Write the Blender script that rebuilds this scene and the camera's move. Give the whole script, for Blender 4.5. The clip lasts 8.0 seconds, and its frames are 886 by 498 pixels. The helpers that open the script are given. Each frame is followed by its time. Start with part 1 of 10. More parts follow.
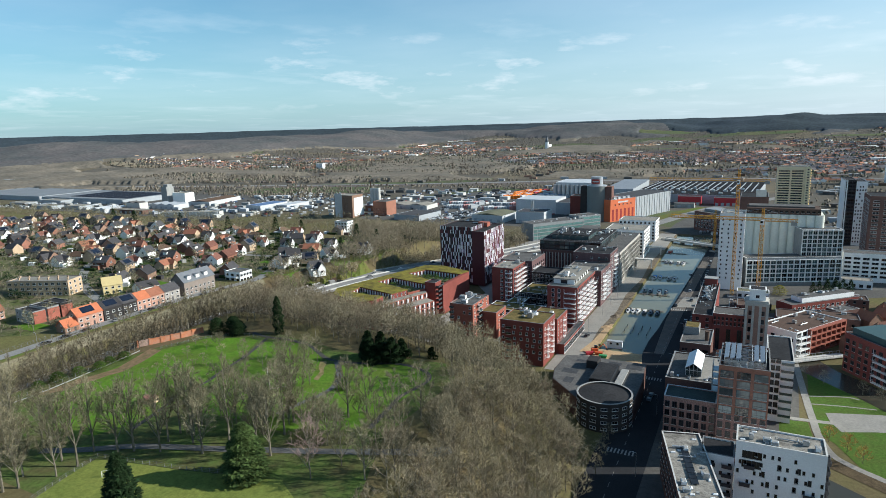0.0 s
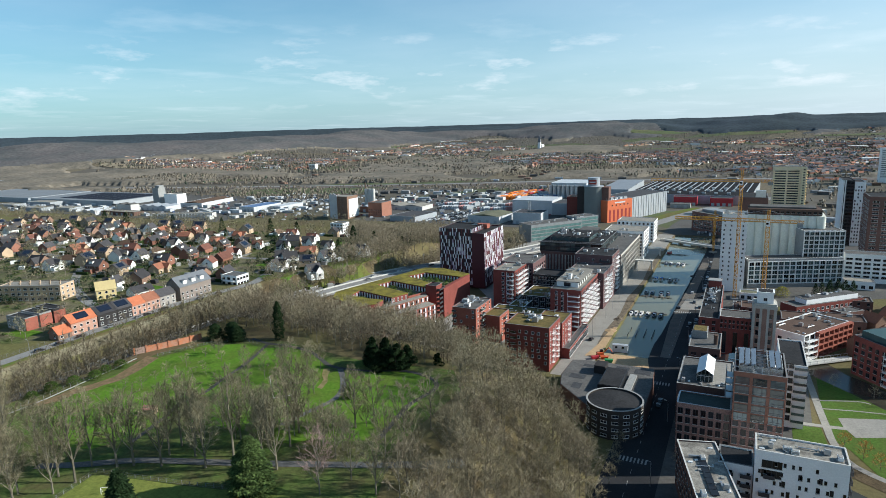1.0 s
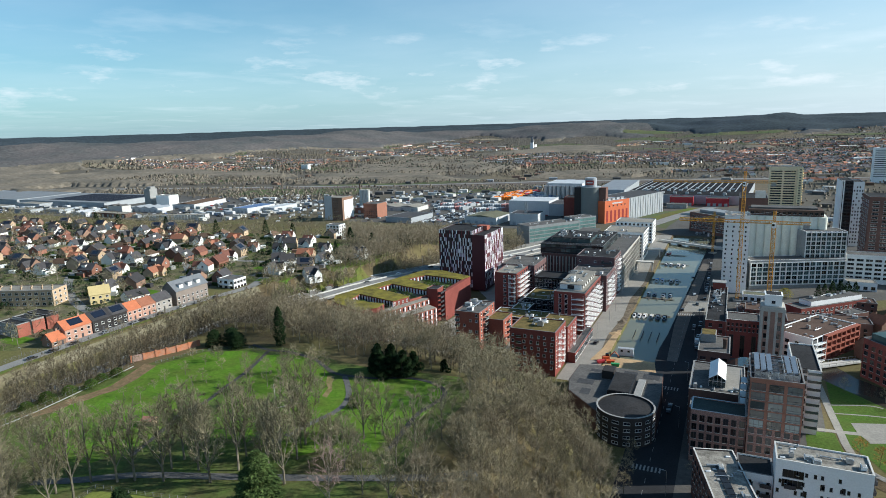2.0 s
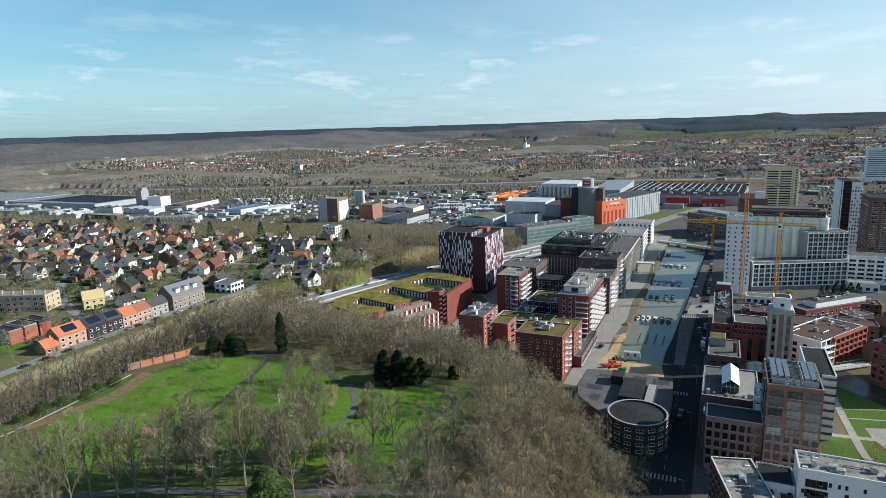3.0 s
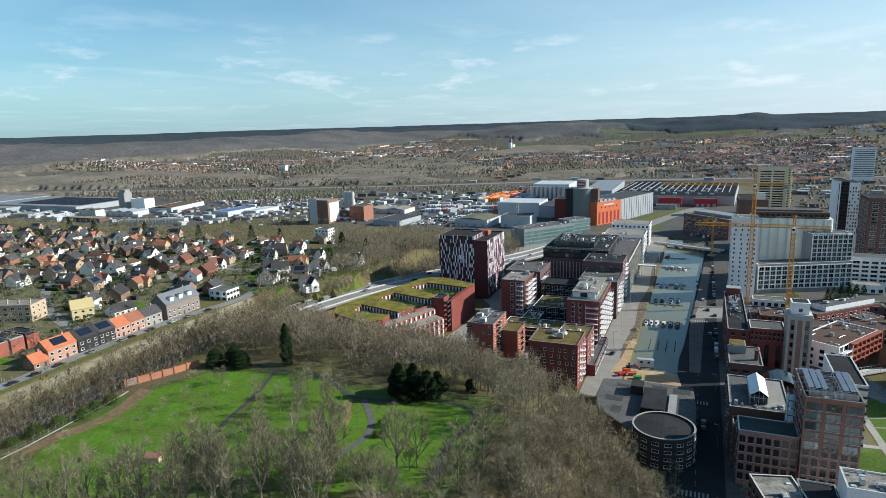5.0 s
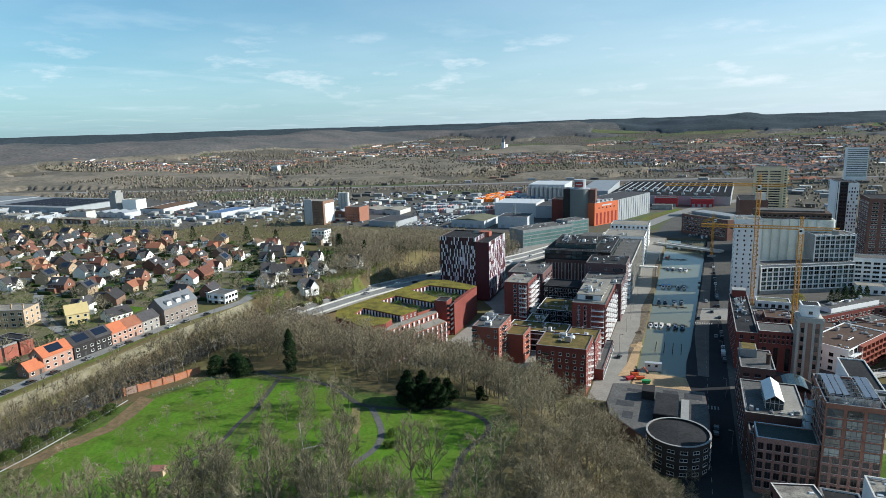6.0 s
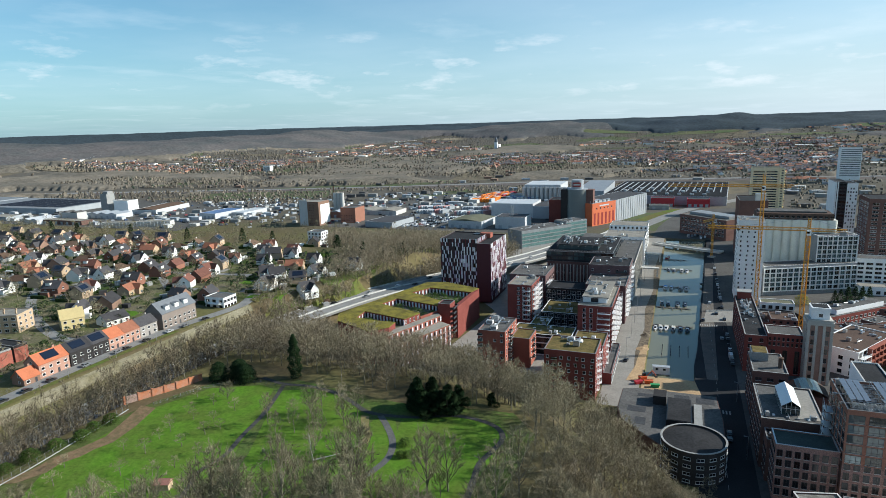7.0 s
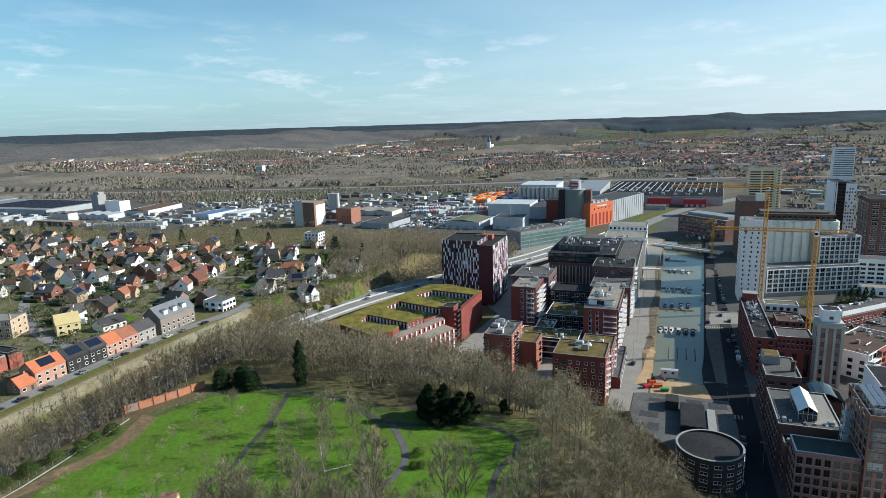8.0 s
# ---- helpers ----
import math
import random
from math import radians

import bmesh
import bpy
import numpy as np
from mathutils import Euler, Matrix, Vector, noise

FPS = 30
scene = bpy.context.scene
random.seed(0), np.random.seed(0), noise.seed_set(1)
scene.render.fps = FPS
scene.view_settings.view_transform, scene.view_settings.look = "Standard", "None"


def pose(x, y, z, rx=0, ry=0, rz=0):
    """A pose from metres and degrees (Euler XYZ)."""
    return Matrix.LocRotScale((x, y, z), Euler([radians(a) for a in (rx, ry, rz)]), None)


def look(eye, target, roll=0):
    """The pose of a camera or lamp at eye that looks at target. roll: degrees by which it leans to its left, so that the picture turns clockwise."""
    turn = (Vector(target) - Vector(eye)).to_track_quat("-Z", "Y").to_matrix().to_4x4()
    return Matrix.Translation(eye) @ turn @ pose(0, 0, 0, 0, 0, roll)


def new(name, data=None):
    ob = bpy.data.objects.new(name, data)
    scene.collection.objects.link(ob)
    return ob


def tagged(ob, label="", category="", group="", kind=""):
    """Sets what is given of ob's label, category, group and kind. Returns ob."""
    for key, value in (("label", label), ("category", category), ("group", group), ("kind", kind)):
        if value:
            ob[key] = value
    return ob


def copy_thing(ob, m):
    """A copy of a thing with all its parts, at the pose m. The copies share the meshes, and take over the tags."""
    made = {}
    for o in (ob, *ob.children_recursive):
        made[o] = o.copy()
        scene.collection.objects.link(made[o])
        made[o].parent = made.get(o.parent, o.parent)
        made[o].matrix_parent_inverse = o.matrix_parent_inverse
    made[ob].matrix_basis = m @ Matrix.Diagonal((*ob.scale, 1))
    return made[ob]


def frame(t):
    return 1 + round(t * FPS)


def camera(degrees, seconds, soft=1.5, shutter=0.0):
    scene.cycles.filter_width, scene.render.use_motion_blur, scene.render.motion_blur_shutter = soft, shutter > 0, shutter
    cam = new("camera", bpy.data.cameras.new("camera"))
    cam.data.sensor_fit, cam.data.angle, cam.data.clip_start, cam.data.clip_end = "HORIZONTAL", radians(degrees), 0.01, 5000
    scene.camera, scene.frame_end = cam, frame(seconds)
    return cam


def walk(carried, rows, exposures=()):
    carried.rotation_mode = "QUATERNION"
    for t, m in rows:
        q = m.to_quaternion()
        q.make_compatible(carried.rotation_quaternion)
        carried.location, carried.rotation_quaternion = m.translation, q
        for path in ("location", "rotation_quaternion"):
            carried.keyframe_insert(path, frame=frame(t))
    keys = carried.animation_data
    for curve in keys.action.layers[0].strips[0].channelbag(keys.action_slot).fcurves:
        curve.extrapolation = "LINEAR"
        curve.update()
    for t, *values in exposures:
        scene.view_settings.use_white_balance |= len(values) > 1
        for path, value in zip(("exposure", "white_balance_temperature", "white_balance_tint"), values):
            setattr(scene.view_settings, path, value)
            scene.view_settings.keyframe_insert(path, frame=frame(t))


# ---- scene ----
cam = camera(71.5, 8.0, soft=0.7)
# seconds, x, y, z, and the turn about x, y, z in degrees; x runs across the canal, y along it
PATH = [
    (0.00, 0.00, 0.00, 120.00, 78.740, 1.632, 26.675),
    (0.50, -3.98, 1.45, 120.28, 78.735, 1.656, 26.275),
    (1.00, -7.96, 2.90, 120.55, 78.727, 1.678, 25.875),
    (1.50, -11.96, 4.33, 120.83, 78.719, 1.697, 25.475),
    (2.25, -17.99, 6.47, 121.23, 78.703, 1.721, 24.874),
    (3.00, -24.04, 8.59, 121.64, 78.684, 1.739, 24.273),
    (3.50, -28.08, 9.99, 121.91, 78.670, 1.748, 23.872),
    (4.00, -32.15, 11.38, 122.17, 78.655, 1.755, 23.471),
    (4.50, -36.22, 12.77, 122.44, 78.638, 1.759, 23.069),
    (5.25, -42.35, 14.83, 122.83, 78.610, 1.760, 22.467),
    (6.00, -48.51, 16.87, 123.22, 78.579, 1.755, 21.863),
    (6.50, -52.63, 18.22, 123.48, 78.557, 1.749, 21.461),
    (7.00, -56.77, 19.56, 123.74, 78.533, 1.740, 21.059),
    (7.50, -60.92, 20.90, 123.99, 78.508, 1.729, 20.656),
    (8.00, -65.08, 22.22, 124.25, 78.482, 1.715, 20.253),
]
walk(cam, [(t, pose(x, y, z, rx, ry, rz)) for t, x, y, z, rx, ry, rz in PATH], [(0.0, 0.55, 6100, 7), (8.0, 0.55, 6100, 7)])

# ---- light ----
SUN_ELEVATION, SUN_BEARING = radians(28), radians(66)  # bearing from +y towards +x
world = bpy.data.worlds.new("sky")
scene.world = world
world.use_nodes = True


def node(tree, kind, **given):
    n = tree.nodes.new(kind)
    for key, value in given.items():
        if key in n.inputs:
            n.inputs[key].default_value = value
    return n


def build_sky(tree):
    links = tree.links
    tree.nodes.clear()
    sky = tree.nodes.new("ShaderNodeTexSky")
    sky.sky_type, sky.sun_disc = "NISHITA", False
    sky.sun_elevation, sky.sun_rotation = SUN_ELEVATION, SUN_BEARING
    sky.air_density, sky.dust_density, sky.ozone_density = 1.0, 1.0, 1.5
    coord = tree.nodes.new("ShaderNodeTexCoord")
    split = tree.nodes.new("ShaderNodeSeparateXYZ")
    links.new(coord.outputs["Generated"], split.inputs[0])
    # flat layers of cloud: the direction is divided by its height above the horizon
    high = tree.nodes.new("ShaderNodeMath")
    high.operation = "MAXIMUM"
    links.new(split.outputs["Z"], high.inputs[0])
    high.inputs[1].default_value = 0.0
    lifted = tree.nodes.new("ShaderNodeMath")
    lifted.operation = "ADD"
    links.new(high.outputs[0], lifted.inputs[0])
    lifted.inputs[1].default_value = 0.06
    flat = tree.nodes.new("ShaderNodeVectorMath")
    flat.operation = "DIVIDE"
    links.new(coord.outputs["Generated"], flat.inputs[0])
    merge = tree.nodes.new("ShaderNodeCombineXYZ")
    for k in range(3):
        links.new(lifted.outputs[0], merge.inputs[k])
    links.new(merge.outputs[0], flat.inputs[1])
    tint = tree.nodes.new("ShaderNodeMix")
    tint.data_type, tint.blend_type = "RGBA", "MULTIPLY"
    tint.inputs["Factor"].default_value = 1.0
    tint.inputs["B"].default_value = (0.56, 0.98, 1.12, 1)
    links.new(sky.outputs[0], tint.inputs["A"])
    # pale haze towards the horizon
    haze = tree.nodes.new("ShaderNodeMapRange")
    haze.interpolation_type = "SMOOTHSTEP"
    haze.inputs["From Min"].default_value, haze.inputs["From Max"].default_value = -0.02, 0.32
    haze.inputs["To Min"].default_value, haze.inputs["To Max"].default_value = 0.78, 0.0
    links.new(split.outputs["Z"], haze.inputs[0])
    # whiter and thicker on the sun's side
    sunward = tree.nodes.new("ShaderNodeMapRange")
    sunward.inputs["From Min"].default_value, sunward.inputs["From Max"].default_value = -0.8, 0.3
    links.new(split.outputs["X"], sunward.inputs[0])
    thick = tree.nodes.new("ShaderNodeMath")
    thick.operation = "MULTIPLY_ADD"
    links.new(sunward.outputs[0], thick.inputs[0])
    thick.inputs[1].default_value, thick.inputs[2].default_value = 0.55, 0.6
    veil = tree.nodes.new("ShaderNodeMath")
    veil.operation = "MULTIPLY"
    veil.use_clamp = True
    links.new(haze.outputs[0], veil.inputs[0])
    links.new(thick.outputs[0], veil.inputs[1])
    pale = tree.nodes.new("ShaderNodeMix")
    pale.data_type = "RGBA"
    links.new(sunward.outputs[0], pale.inputs["Factor"])
    pale.inputs["A"].default_value, pale.inputs["B"].default_value = (5.1, 6.95, 7.85, 1), (6.55, 7.25, 7.8, 1)
    low = tree.nodes.new("ShaderNodeMix")
    low.data_type = "RGBA"
    links.new(veil.outputs[0], low.inputs["Factor"])
    links.new(tint.outputs["Result"], low.inputs["A"])
    links.new(pale.outputs["Result"], low.inputs["B"])
    last = low.outputs["Result"]
    for scale, stretch, low, top, strength, detail in ((0.40, (1.0, 1.0, 1.0), 0.40, 0.82, 0.20, 6.0), (1.1, (1.0, 0.8, 1.0), 0.56, 0.80, 0.28, 9.0)):
        place = tree.nodes.new("ShaderNodeMapping")
        place.inputs["Scale"].default_value = stretch
        place.inputs["Location"].default_value = (3.7, 1.9, 0.0)
        links.new(flat.outputs[0], place.inputs[0])
        cloud = node(tree, "ShaderNodeTexNoise", Scale=scale, Detail=detail, Roughness=0.55)
        links.new(place.outputs[0], cloud.inputs["Vector"])
        ramp = tree.nodes.new("ShaderNodeMapRange")
        ramp.inputs["From Min"].default_value, ramp.inputs["From Max"].default_value = low, top
        ramp.inputs["To Max"].default_value = strength
        links.new(cloud.outputs[0], ramp.inputs[0])
        mix = tree.nodes.new("ShaderNodeMix")
        mix.data_type = "RGBA"
        links.new(ramp.outputs[0], mix.inputs["Factor"])
        links.new(last, mix.inputs["A"])
        mix.inputs["B"].default_value = (8.6, 9.2, 9.6, 1)
        last = mix.outputs["Result"]
    # small heaped clouds low over the horizon
    squeeze = tree.nodes.new("ShaderNodeMapping")
    squeeze.inputs["Scale"].default_value = (9.0, 9.0, 34.0)
    links.new(coord.outputs["Generated"], squeeze.inputs[0])
    puff = node(tree, "ShaderNodeTexNoise", Scale=1.0, Detail=6.0, Roughness=0.6)
    links.new(squeeze.outputs[0], puff.inputs["Vector"])
    heap = tree.nodes.new("ShaderNodeMapRange")
    heap.inputs["From Min"].default_value, heap.inputs["From Max"].default_value = 0.57, 0.72
    heap.inputs["To Max"].default_value = 0.55
    links.new(puff.outputs[0], heap.inputs[0])
    rise = tree.nodes.new("ShaderNodeMapRange")
    rise.inputs["From Min"].default_value, rise.inputs["From Max"].default_value = 0.025, 0.05
    links.new(split.outputs["Z"], rise.inputs[0])
    fall = tree.nodes.new("ShaderNodeMapRange")
    fall.inputs["From Min"].default_value, fall.inputs["From Max"].default_value = 0.16, 0.09
    links.new(split.outputs["Z"], fall.inputs[0])
    where = tree.nodes.new("ShaderNodeMath")
    where.operation = "MULTIPLY"
    links.new(rise.outputs[0], where.inputs[0])
    links.new(fall.outputs[0], where.inputs[1])
    share = tree.nodes.new("ShaderNodeMath")
    share.operation = "MULTIPLY"
    links.new(where.outputs[0], share.inputs[0])
    links.new(heap.outputs[0], share.inputs[1])
    mix = tree.nodes.new("ShaderNodeMix")
    mix.data_type = "RGBA"
    links.new(share.outputs[0], mix.inputs["Factor"])
    links.new(last, mix.inputs["A"])
    mix.inputs["B"].default_value = (9.2, 9.2, 9.4, 1)
    last = mix.outputs["Result"]
    back = node(tree, "ShaderNodeBackground", Strength=0.080)
    links.new(last, back.inputs[0])
    out = tree.nodes.new("ShaderNodeOutputWorld")
    links.new(back.outputs[0], out.inputs[0])


build_sky(world.node_tree)
sun = new("sun", bpy.data.lights.new("sun", "SUN"))
sun.data.energy, sun.data.angle, sun.data.color = 5.0, radians(0.53), (1.0, 0.93, 0.82)
SUN_WAY = Vector((math.sin(SUN_BEARING) * math.cos(SUN_ELEVATION), math.cos(SUN_BEARING) * math.cos(SUN_ELEVATION), math.sin(SUN_ELEVATION)))
sun.matrix_world = look(SUN_WAY * 400, (0, 0, 0))

# ---- materials ----
MATS = {}


def surface(name, colour, rough=0.8, vary=0.25, scale=0.3, grain=6.0, bump=0.15, metal=0.0, each=0.0, other=None, island=0.0, weave=None, gloss=0.3):
    """A procedural material: two scales of noise over one colour (towards other, where given), a fine relief, and a difference from thing to thing."""
    if name in MATS:
        return MATS[name]
    m = bpy.data.materials.new(name)
    m.use_nodes = True
    tree = m.node_tree
    links = tree.links
    bsdf = tree.nodes["Principled BSDF"]
    bsdf.inputs["Roughness"].default_value = rough
    bsdf.inputs["Metallic"].default_value = metal
    bsdf.inputs["Specular IOR Level"].default_value = gloss if rough < 0.8 else gloss * 0.25
    coord = tree.nodes.new("ShaderNodeNewGeometry")
    big = node(tree, "ShaderNodeTexNoise", Scale=scale, Detail=5.0, Roughness=0.6)
    small = node(tree, "ShaderNodeTexNoise", Scale=grain, Detail=3.0, Roughness=0.7)
    for n in (big, small):
        links.new(coord.outputs["Position"], n.inputs["Vector"])
    mix = tree.nodes.new("ShaderNodeMix")
    mix.data_type = "RGBA"
    second = other or tuple(c * (1 - vary) for c in colour)
    mix.inputs["A"].default_value = (*colour, 1)
    mix.inputs["B"].default_value = (*second, 1)
    ramp = tree.nodes.new("ShaderNodeMapRange")
    ramp.inputs["From Min"].default_value, ramp.inputs["From Max"].default_value = 0.35, 0.65
    links.new(big.outputs[0], ramp.inputs[0])
    links.new(ramp.outputs[0], mix.inputs["Factor"])
    hsv = tree.nodes.new("ShaderNodeHueSaturation")
    links.new(mix.outputs["Result"], hsv.inputs["Color"])
    value = tree.nodes.new("ShaderNodeMapRange")
    value.inputs["From Min"].default_value, value.inputs["From Max"].default_value = 0.3, 0.7
    value.inputs["To Min"].default_value, value.inputs["To Max"].default_value = 1 - vary, 1 + vary
    links.new(small.outputs[0], value.inputs[0])
    last = value.outputs[0]
    for amount, source in ((each, "ShaderNodeObjectInfo"), (island, "ShaderNodeNewGeometry")):
        if amount:
            info = tree.nodes.new(source)
            spread = tree.nodes.new("ShaderNodeMapRange")
            spread.inputs["To Min"].default_value, spread.inputs["To Max"].default_value = 1 - amount, 1 + amount
            links.new(info.outputs["Random" if source == "ShaderNodeObjectInfo" else "Random Per Island"], spread.inputs[0])
            times = tree.nodes.new("ShaderNodeMath")
            times.operation = "MULTIPLY"
            links.new(last, times.inputs[0])
            links.new(spread.outputs[0], times.inputs[1])
            last = times.outputs[0]
    links.new(last, hsv.inputs["Value"])
    links.new(hsv.outputs[0], bsdf.inputs["Base Color"])
    if bump:
        relief = node(tree, "ShaderNodeBump", Strength=bump, Distance=0.1)
        links.new(small.outputs[0], relief.inputs["Height"])
        links.new(relief.outputs[0], bsdf.inputs["Normal"])
    MATS[name] = m
    return m


BRICK_RED = surface("red_brick", (0.215, 0.066, 0.055), 0.9, 0.18, 0.15, 3.0, each=0.08)
BRICK_BRIGHT = surface("orange_red_brick", (0.31, 0.11, 0.08), 0.9, 0.18, 0.15, 3.0, each=0.06)
BRICK_DARK = surface("dark_brown_brick", (0.165, 0.095, 0.08), 0.9, 0.2, 0.2, 3.0, each=0.08)
BRICK_PURPLE = surface("purple_brown_brick", (0.15, 0.092, 0.092), 0.9, 0.2, 0.2, 3.0)
BRICK_TOWER = surface("tower_brown_brick", (0.29, 0.14, 0.10), 0.9, 0.2, 0.3, 3.0)
BAND_DARK = surface("dark_slab_infill", (0.25, 0.26, 0.265), 0.5, 0.2, 0.3, 2.0)
MAROON_DARK = surface("near_black_maroon", (0.035, 0.02, 0.024), 0.5, 0.15, 0.5, 2.0)
BRICK_MIX = surface("mottled_brick", (0.31, 0.19, 0.165), 0.9, 0.45, 1.5, 4.0)
BRICK_BLACK = surface("charcoal_brick", (0.045, 0.042, 0.042), 0.85, 0.2, 0.3, 3.0)
PLASTER = surface("white_render", (0.80, 0.80, 0.79), 0.85, 0.08, 0.1, 2.0)
CONCRETE = surface("pale_concrete", (0.52, 0.51, 0.48), 0.9, 0.14, 0.12, 1.5)
CONCRETE_GREY = surface("grey_concrete", (0.30, 0.30, 0.29), 0.9, 0.15, 0.2, 1.5)
CONCRETE_WHITE = surface("white_painted_concrete", (0.82, 0.82, 0.80), 0.9, 0.08, 0.1, 1.5)
SILO_GREY = surface("greenish_silo_concrete", (0.71, 0.72, 0.64), 0.9, 0.12, 0.08, 1.5)
TAN = surface("tan_brick", (0.80, 0.64, 0.42), 0.9, 0.1, 0.2, 2.0)
YELLOW = surface("pale_yellow_render", (0.62, 0.50, 0.26), 0.9, 0.08, 0.2, 2.0)
BLACK_PANEL = surface("black_cladding", (0.018, 0.019, 0.022), 0.35, 0.2, 0.3, 2.0)
MAROON = surface("maroon_panel", (0.10, 0.022, 0.028), 0.5, 0.1, 0.5, 2.0, each=0.25)
PANEL_WHITE = surface("white_panel", (0.66, 0.67, 0.70), 0.45, 0.05, 0.5, 2.0, each=0.12)
ROOF_FELT = surface("grey_roof_felt", (0.125, 0.12, 0.115), 0.95, 0.3, 0.12, 1.2)
ROOF_DARK = surface("dark_roof_felt", (0.038, 0.038, 0.04), 0.9, 0.3, 0.12, 1.2)
ROOF_LIGHT = surface("pale_roof_gravel", (0.27, 0.25, 0.215), 0.95, 0.25, 0.12, 1.5)
ROOF_DIRTY = surface("stained_roof_gravel", (0.30, 0.28, 0.245), 0.95, 0.3, 0.35, 2.0, other=(0.13, 0.12, 0.105))
ROOF_BROWN = surface("brown_roof_felt", (0.11, 0.075, 0.06), 0.95, 0.2, 0.12, 1.5)
SEDUM = surface("sedum_roof", (0.205, 0.175, 0.035), 1.0, 0.35, 0.16, 1.0, other=(0.10, 0.085, 0.028), bump=0.6)
SEDUM_BROWN = surface("dry_sedum_roof", (0.17, 0.125, 0.05), 1.0, 0.35, 0.22, 1.0, other=(0.09, 0.075, 0.03), bump=0.6)
COPING = surface("grey_coping", (0.20, 0.20, 0.20), 0.8, 0.15, 0.3, 2.0)
MARKING = surface("worn_road_paint", (0.33, 0.33, 0.32), 0.9, 0.35, 0.8, 3.0)
METAL = surface("galvanised_metal", (0.45, 0.46, 0.47), 0.4, 0.1, 0.5, 3.0, metal=0.7)
WHITE = surface("white_paint", (0.76, 0.76, 0.75), 0.6, 0.06, 0.3, 3.0)
FRAME = surface("pale_window_frame", (0.68, 0.68, 0.67), 0.6, 0.05, 0.3, 3.0)
FRAME_DARK = surface("dark_window_frame", (0.05, 0.05, 0.055), 0.5, 0.1, 0.3, 3.0)
GLASS = surface("window_glass", (0.011, 0.014, 0.018), 0.08, 0.2, 0.4, 1.0, bump=0.0, each=0.8, gloss=0.5)
# the paler base colour stands in for sky reflected in the panes
GLASS_PALE = surface("sky_pale_glass", (0.13, 0.15, 0.165), 0.12, 0.3, 0.4, 1.0, bump=0.0, each=0.6, gloss=0.8)
GLASS_TEAL = surface("teal_curtain_glass", (0.11, 0.20, 0.19), 0.1, 0.3, 0.15, 1.0, bump=0.0, each=0.4, gloss=0.6)
GLASS_GREEN = surface("green_tinted_glass", (0.05, 0.075, 0.078), 0.08, 0.2, 0.4, 1.0, bump=0.0, each=0.9, gloss=0.6)
ASPHALT = surface("asphalt", (0.034, 0.035, 0.038), 0.9, 0.2, 0.08, 1.5)
PARK_PATH = surface("worn_park_asphalt", (0.12, 0.118, 0.115), 0.95, 0.2, 0.2, 1.5)
DARK_PATH = surface("dark_park_asphalt", (0.07, 0.068, 0.064), 0.95, 0.2, 0.2, 1.5)
PAVING = surface("pale_paving", (0.27, 0.255, 0.23), 0.9, 0.15, 0.15, 1.0)
ROAD_PALE = surface("pale_concrete_road", (0.235, 0.23, 0.22), 0.9, 0.15, 0.1, 1.0)
LAWN = surface("mown_grass", (0.082, 0.172, 0.016), 1.0, 0.25, 0.09, 0.9, other=(0.085, 0.125, 0.022), bump=0.5)
GRASS_DULL = surface("rough_grass", (0.10, 0.135, 0.03), 1.0, 0.25, 0.05, 0.8, other=(0.12, 0.10, 0.04), bump=0.5)
SAND = surface("bare_sand", (0.43, 0.30, 0.175), 1.0, 0.2, 0.1, 1.0, bump=0.5)
STONE = surface("pale_stone", (0.42, 0.40, 0.36), 0.9, 0.12, 0.2, 2.0)
CRANE_PAINT = surface("yellow_crane_paint", (0.55, 0.27, 0.035), 0.6, 0.1, 0.5, 3.0)
BARK = surface("grey_bark", (0.185, 0.165, 0.125), 1.0, 0.25, 0.5, 4.0, each=0.2)
TWIGS_GREY = surface("grey_bare_twigs", (0.205, 0.183, 0.117), 1.0, 0.2, 0.05, 1.0, bump=0.0, each=0.2, island=0.3)
TWIGS_BELT = surface("brown_bare_twigs", (0.205, 0.17, 0.118), 1.0, 0.2, 0.05, 1.0, bump=0.0, each=0.2, island=0.2)
TWIGS = surface("bare_twigs", (0.265, 0.228, 0.15), 1.0, 0.2, 0.05, 1.0, bump=0.0, each=0.25, island=0.3)
NEEDLES = surface("dark_needles", (0.022, 0.042, 0.016), 1.0, 0.3, 0.3, 2.0, bump=0.0, each=0.2, island=0.5)
FRESH_NEEDLES = surface("light_green_needles", (0.07, 0.105, 0.032), 1.0, 0.3, 0.3, 2.0, bump=0.0, each=0.1, island=0.5)
BUSH = surface("bush_leaves", (0.06, 0.10, 0.02), 1.0, 0.3, 0.3, 2.0, bump=0.0, each=0.3, island=0.5)


# ---- mesh helpers ----
def mesh_of(name, verts, faces, mats, index=None):
    me = bpy.data.meshes.new(name)
    me.from_pydata(verts, [], faces)
    for m in mats:
        me.materials.append(m)
    if index is not None:
        me.polygons.foreach_set("material_index", np.asarray(index, dtype=np.int32))
    me.update()
    return me


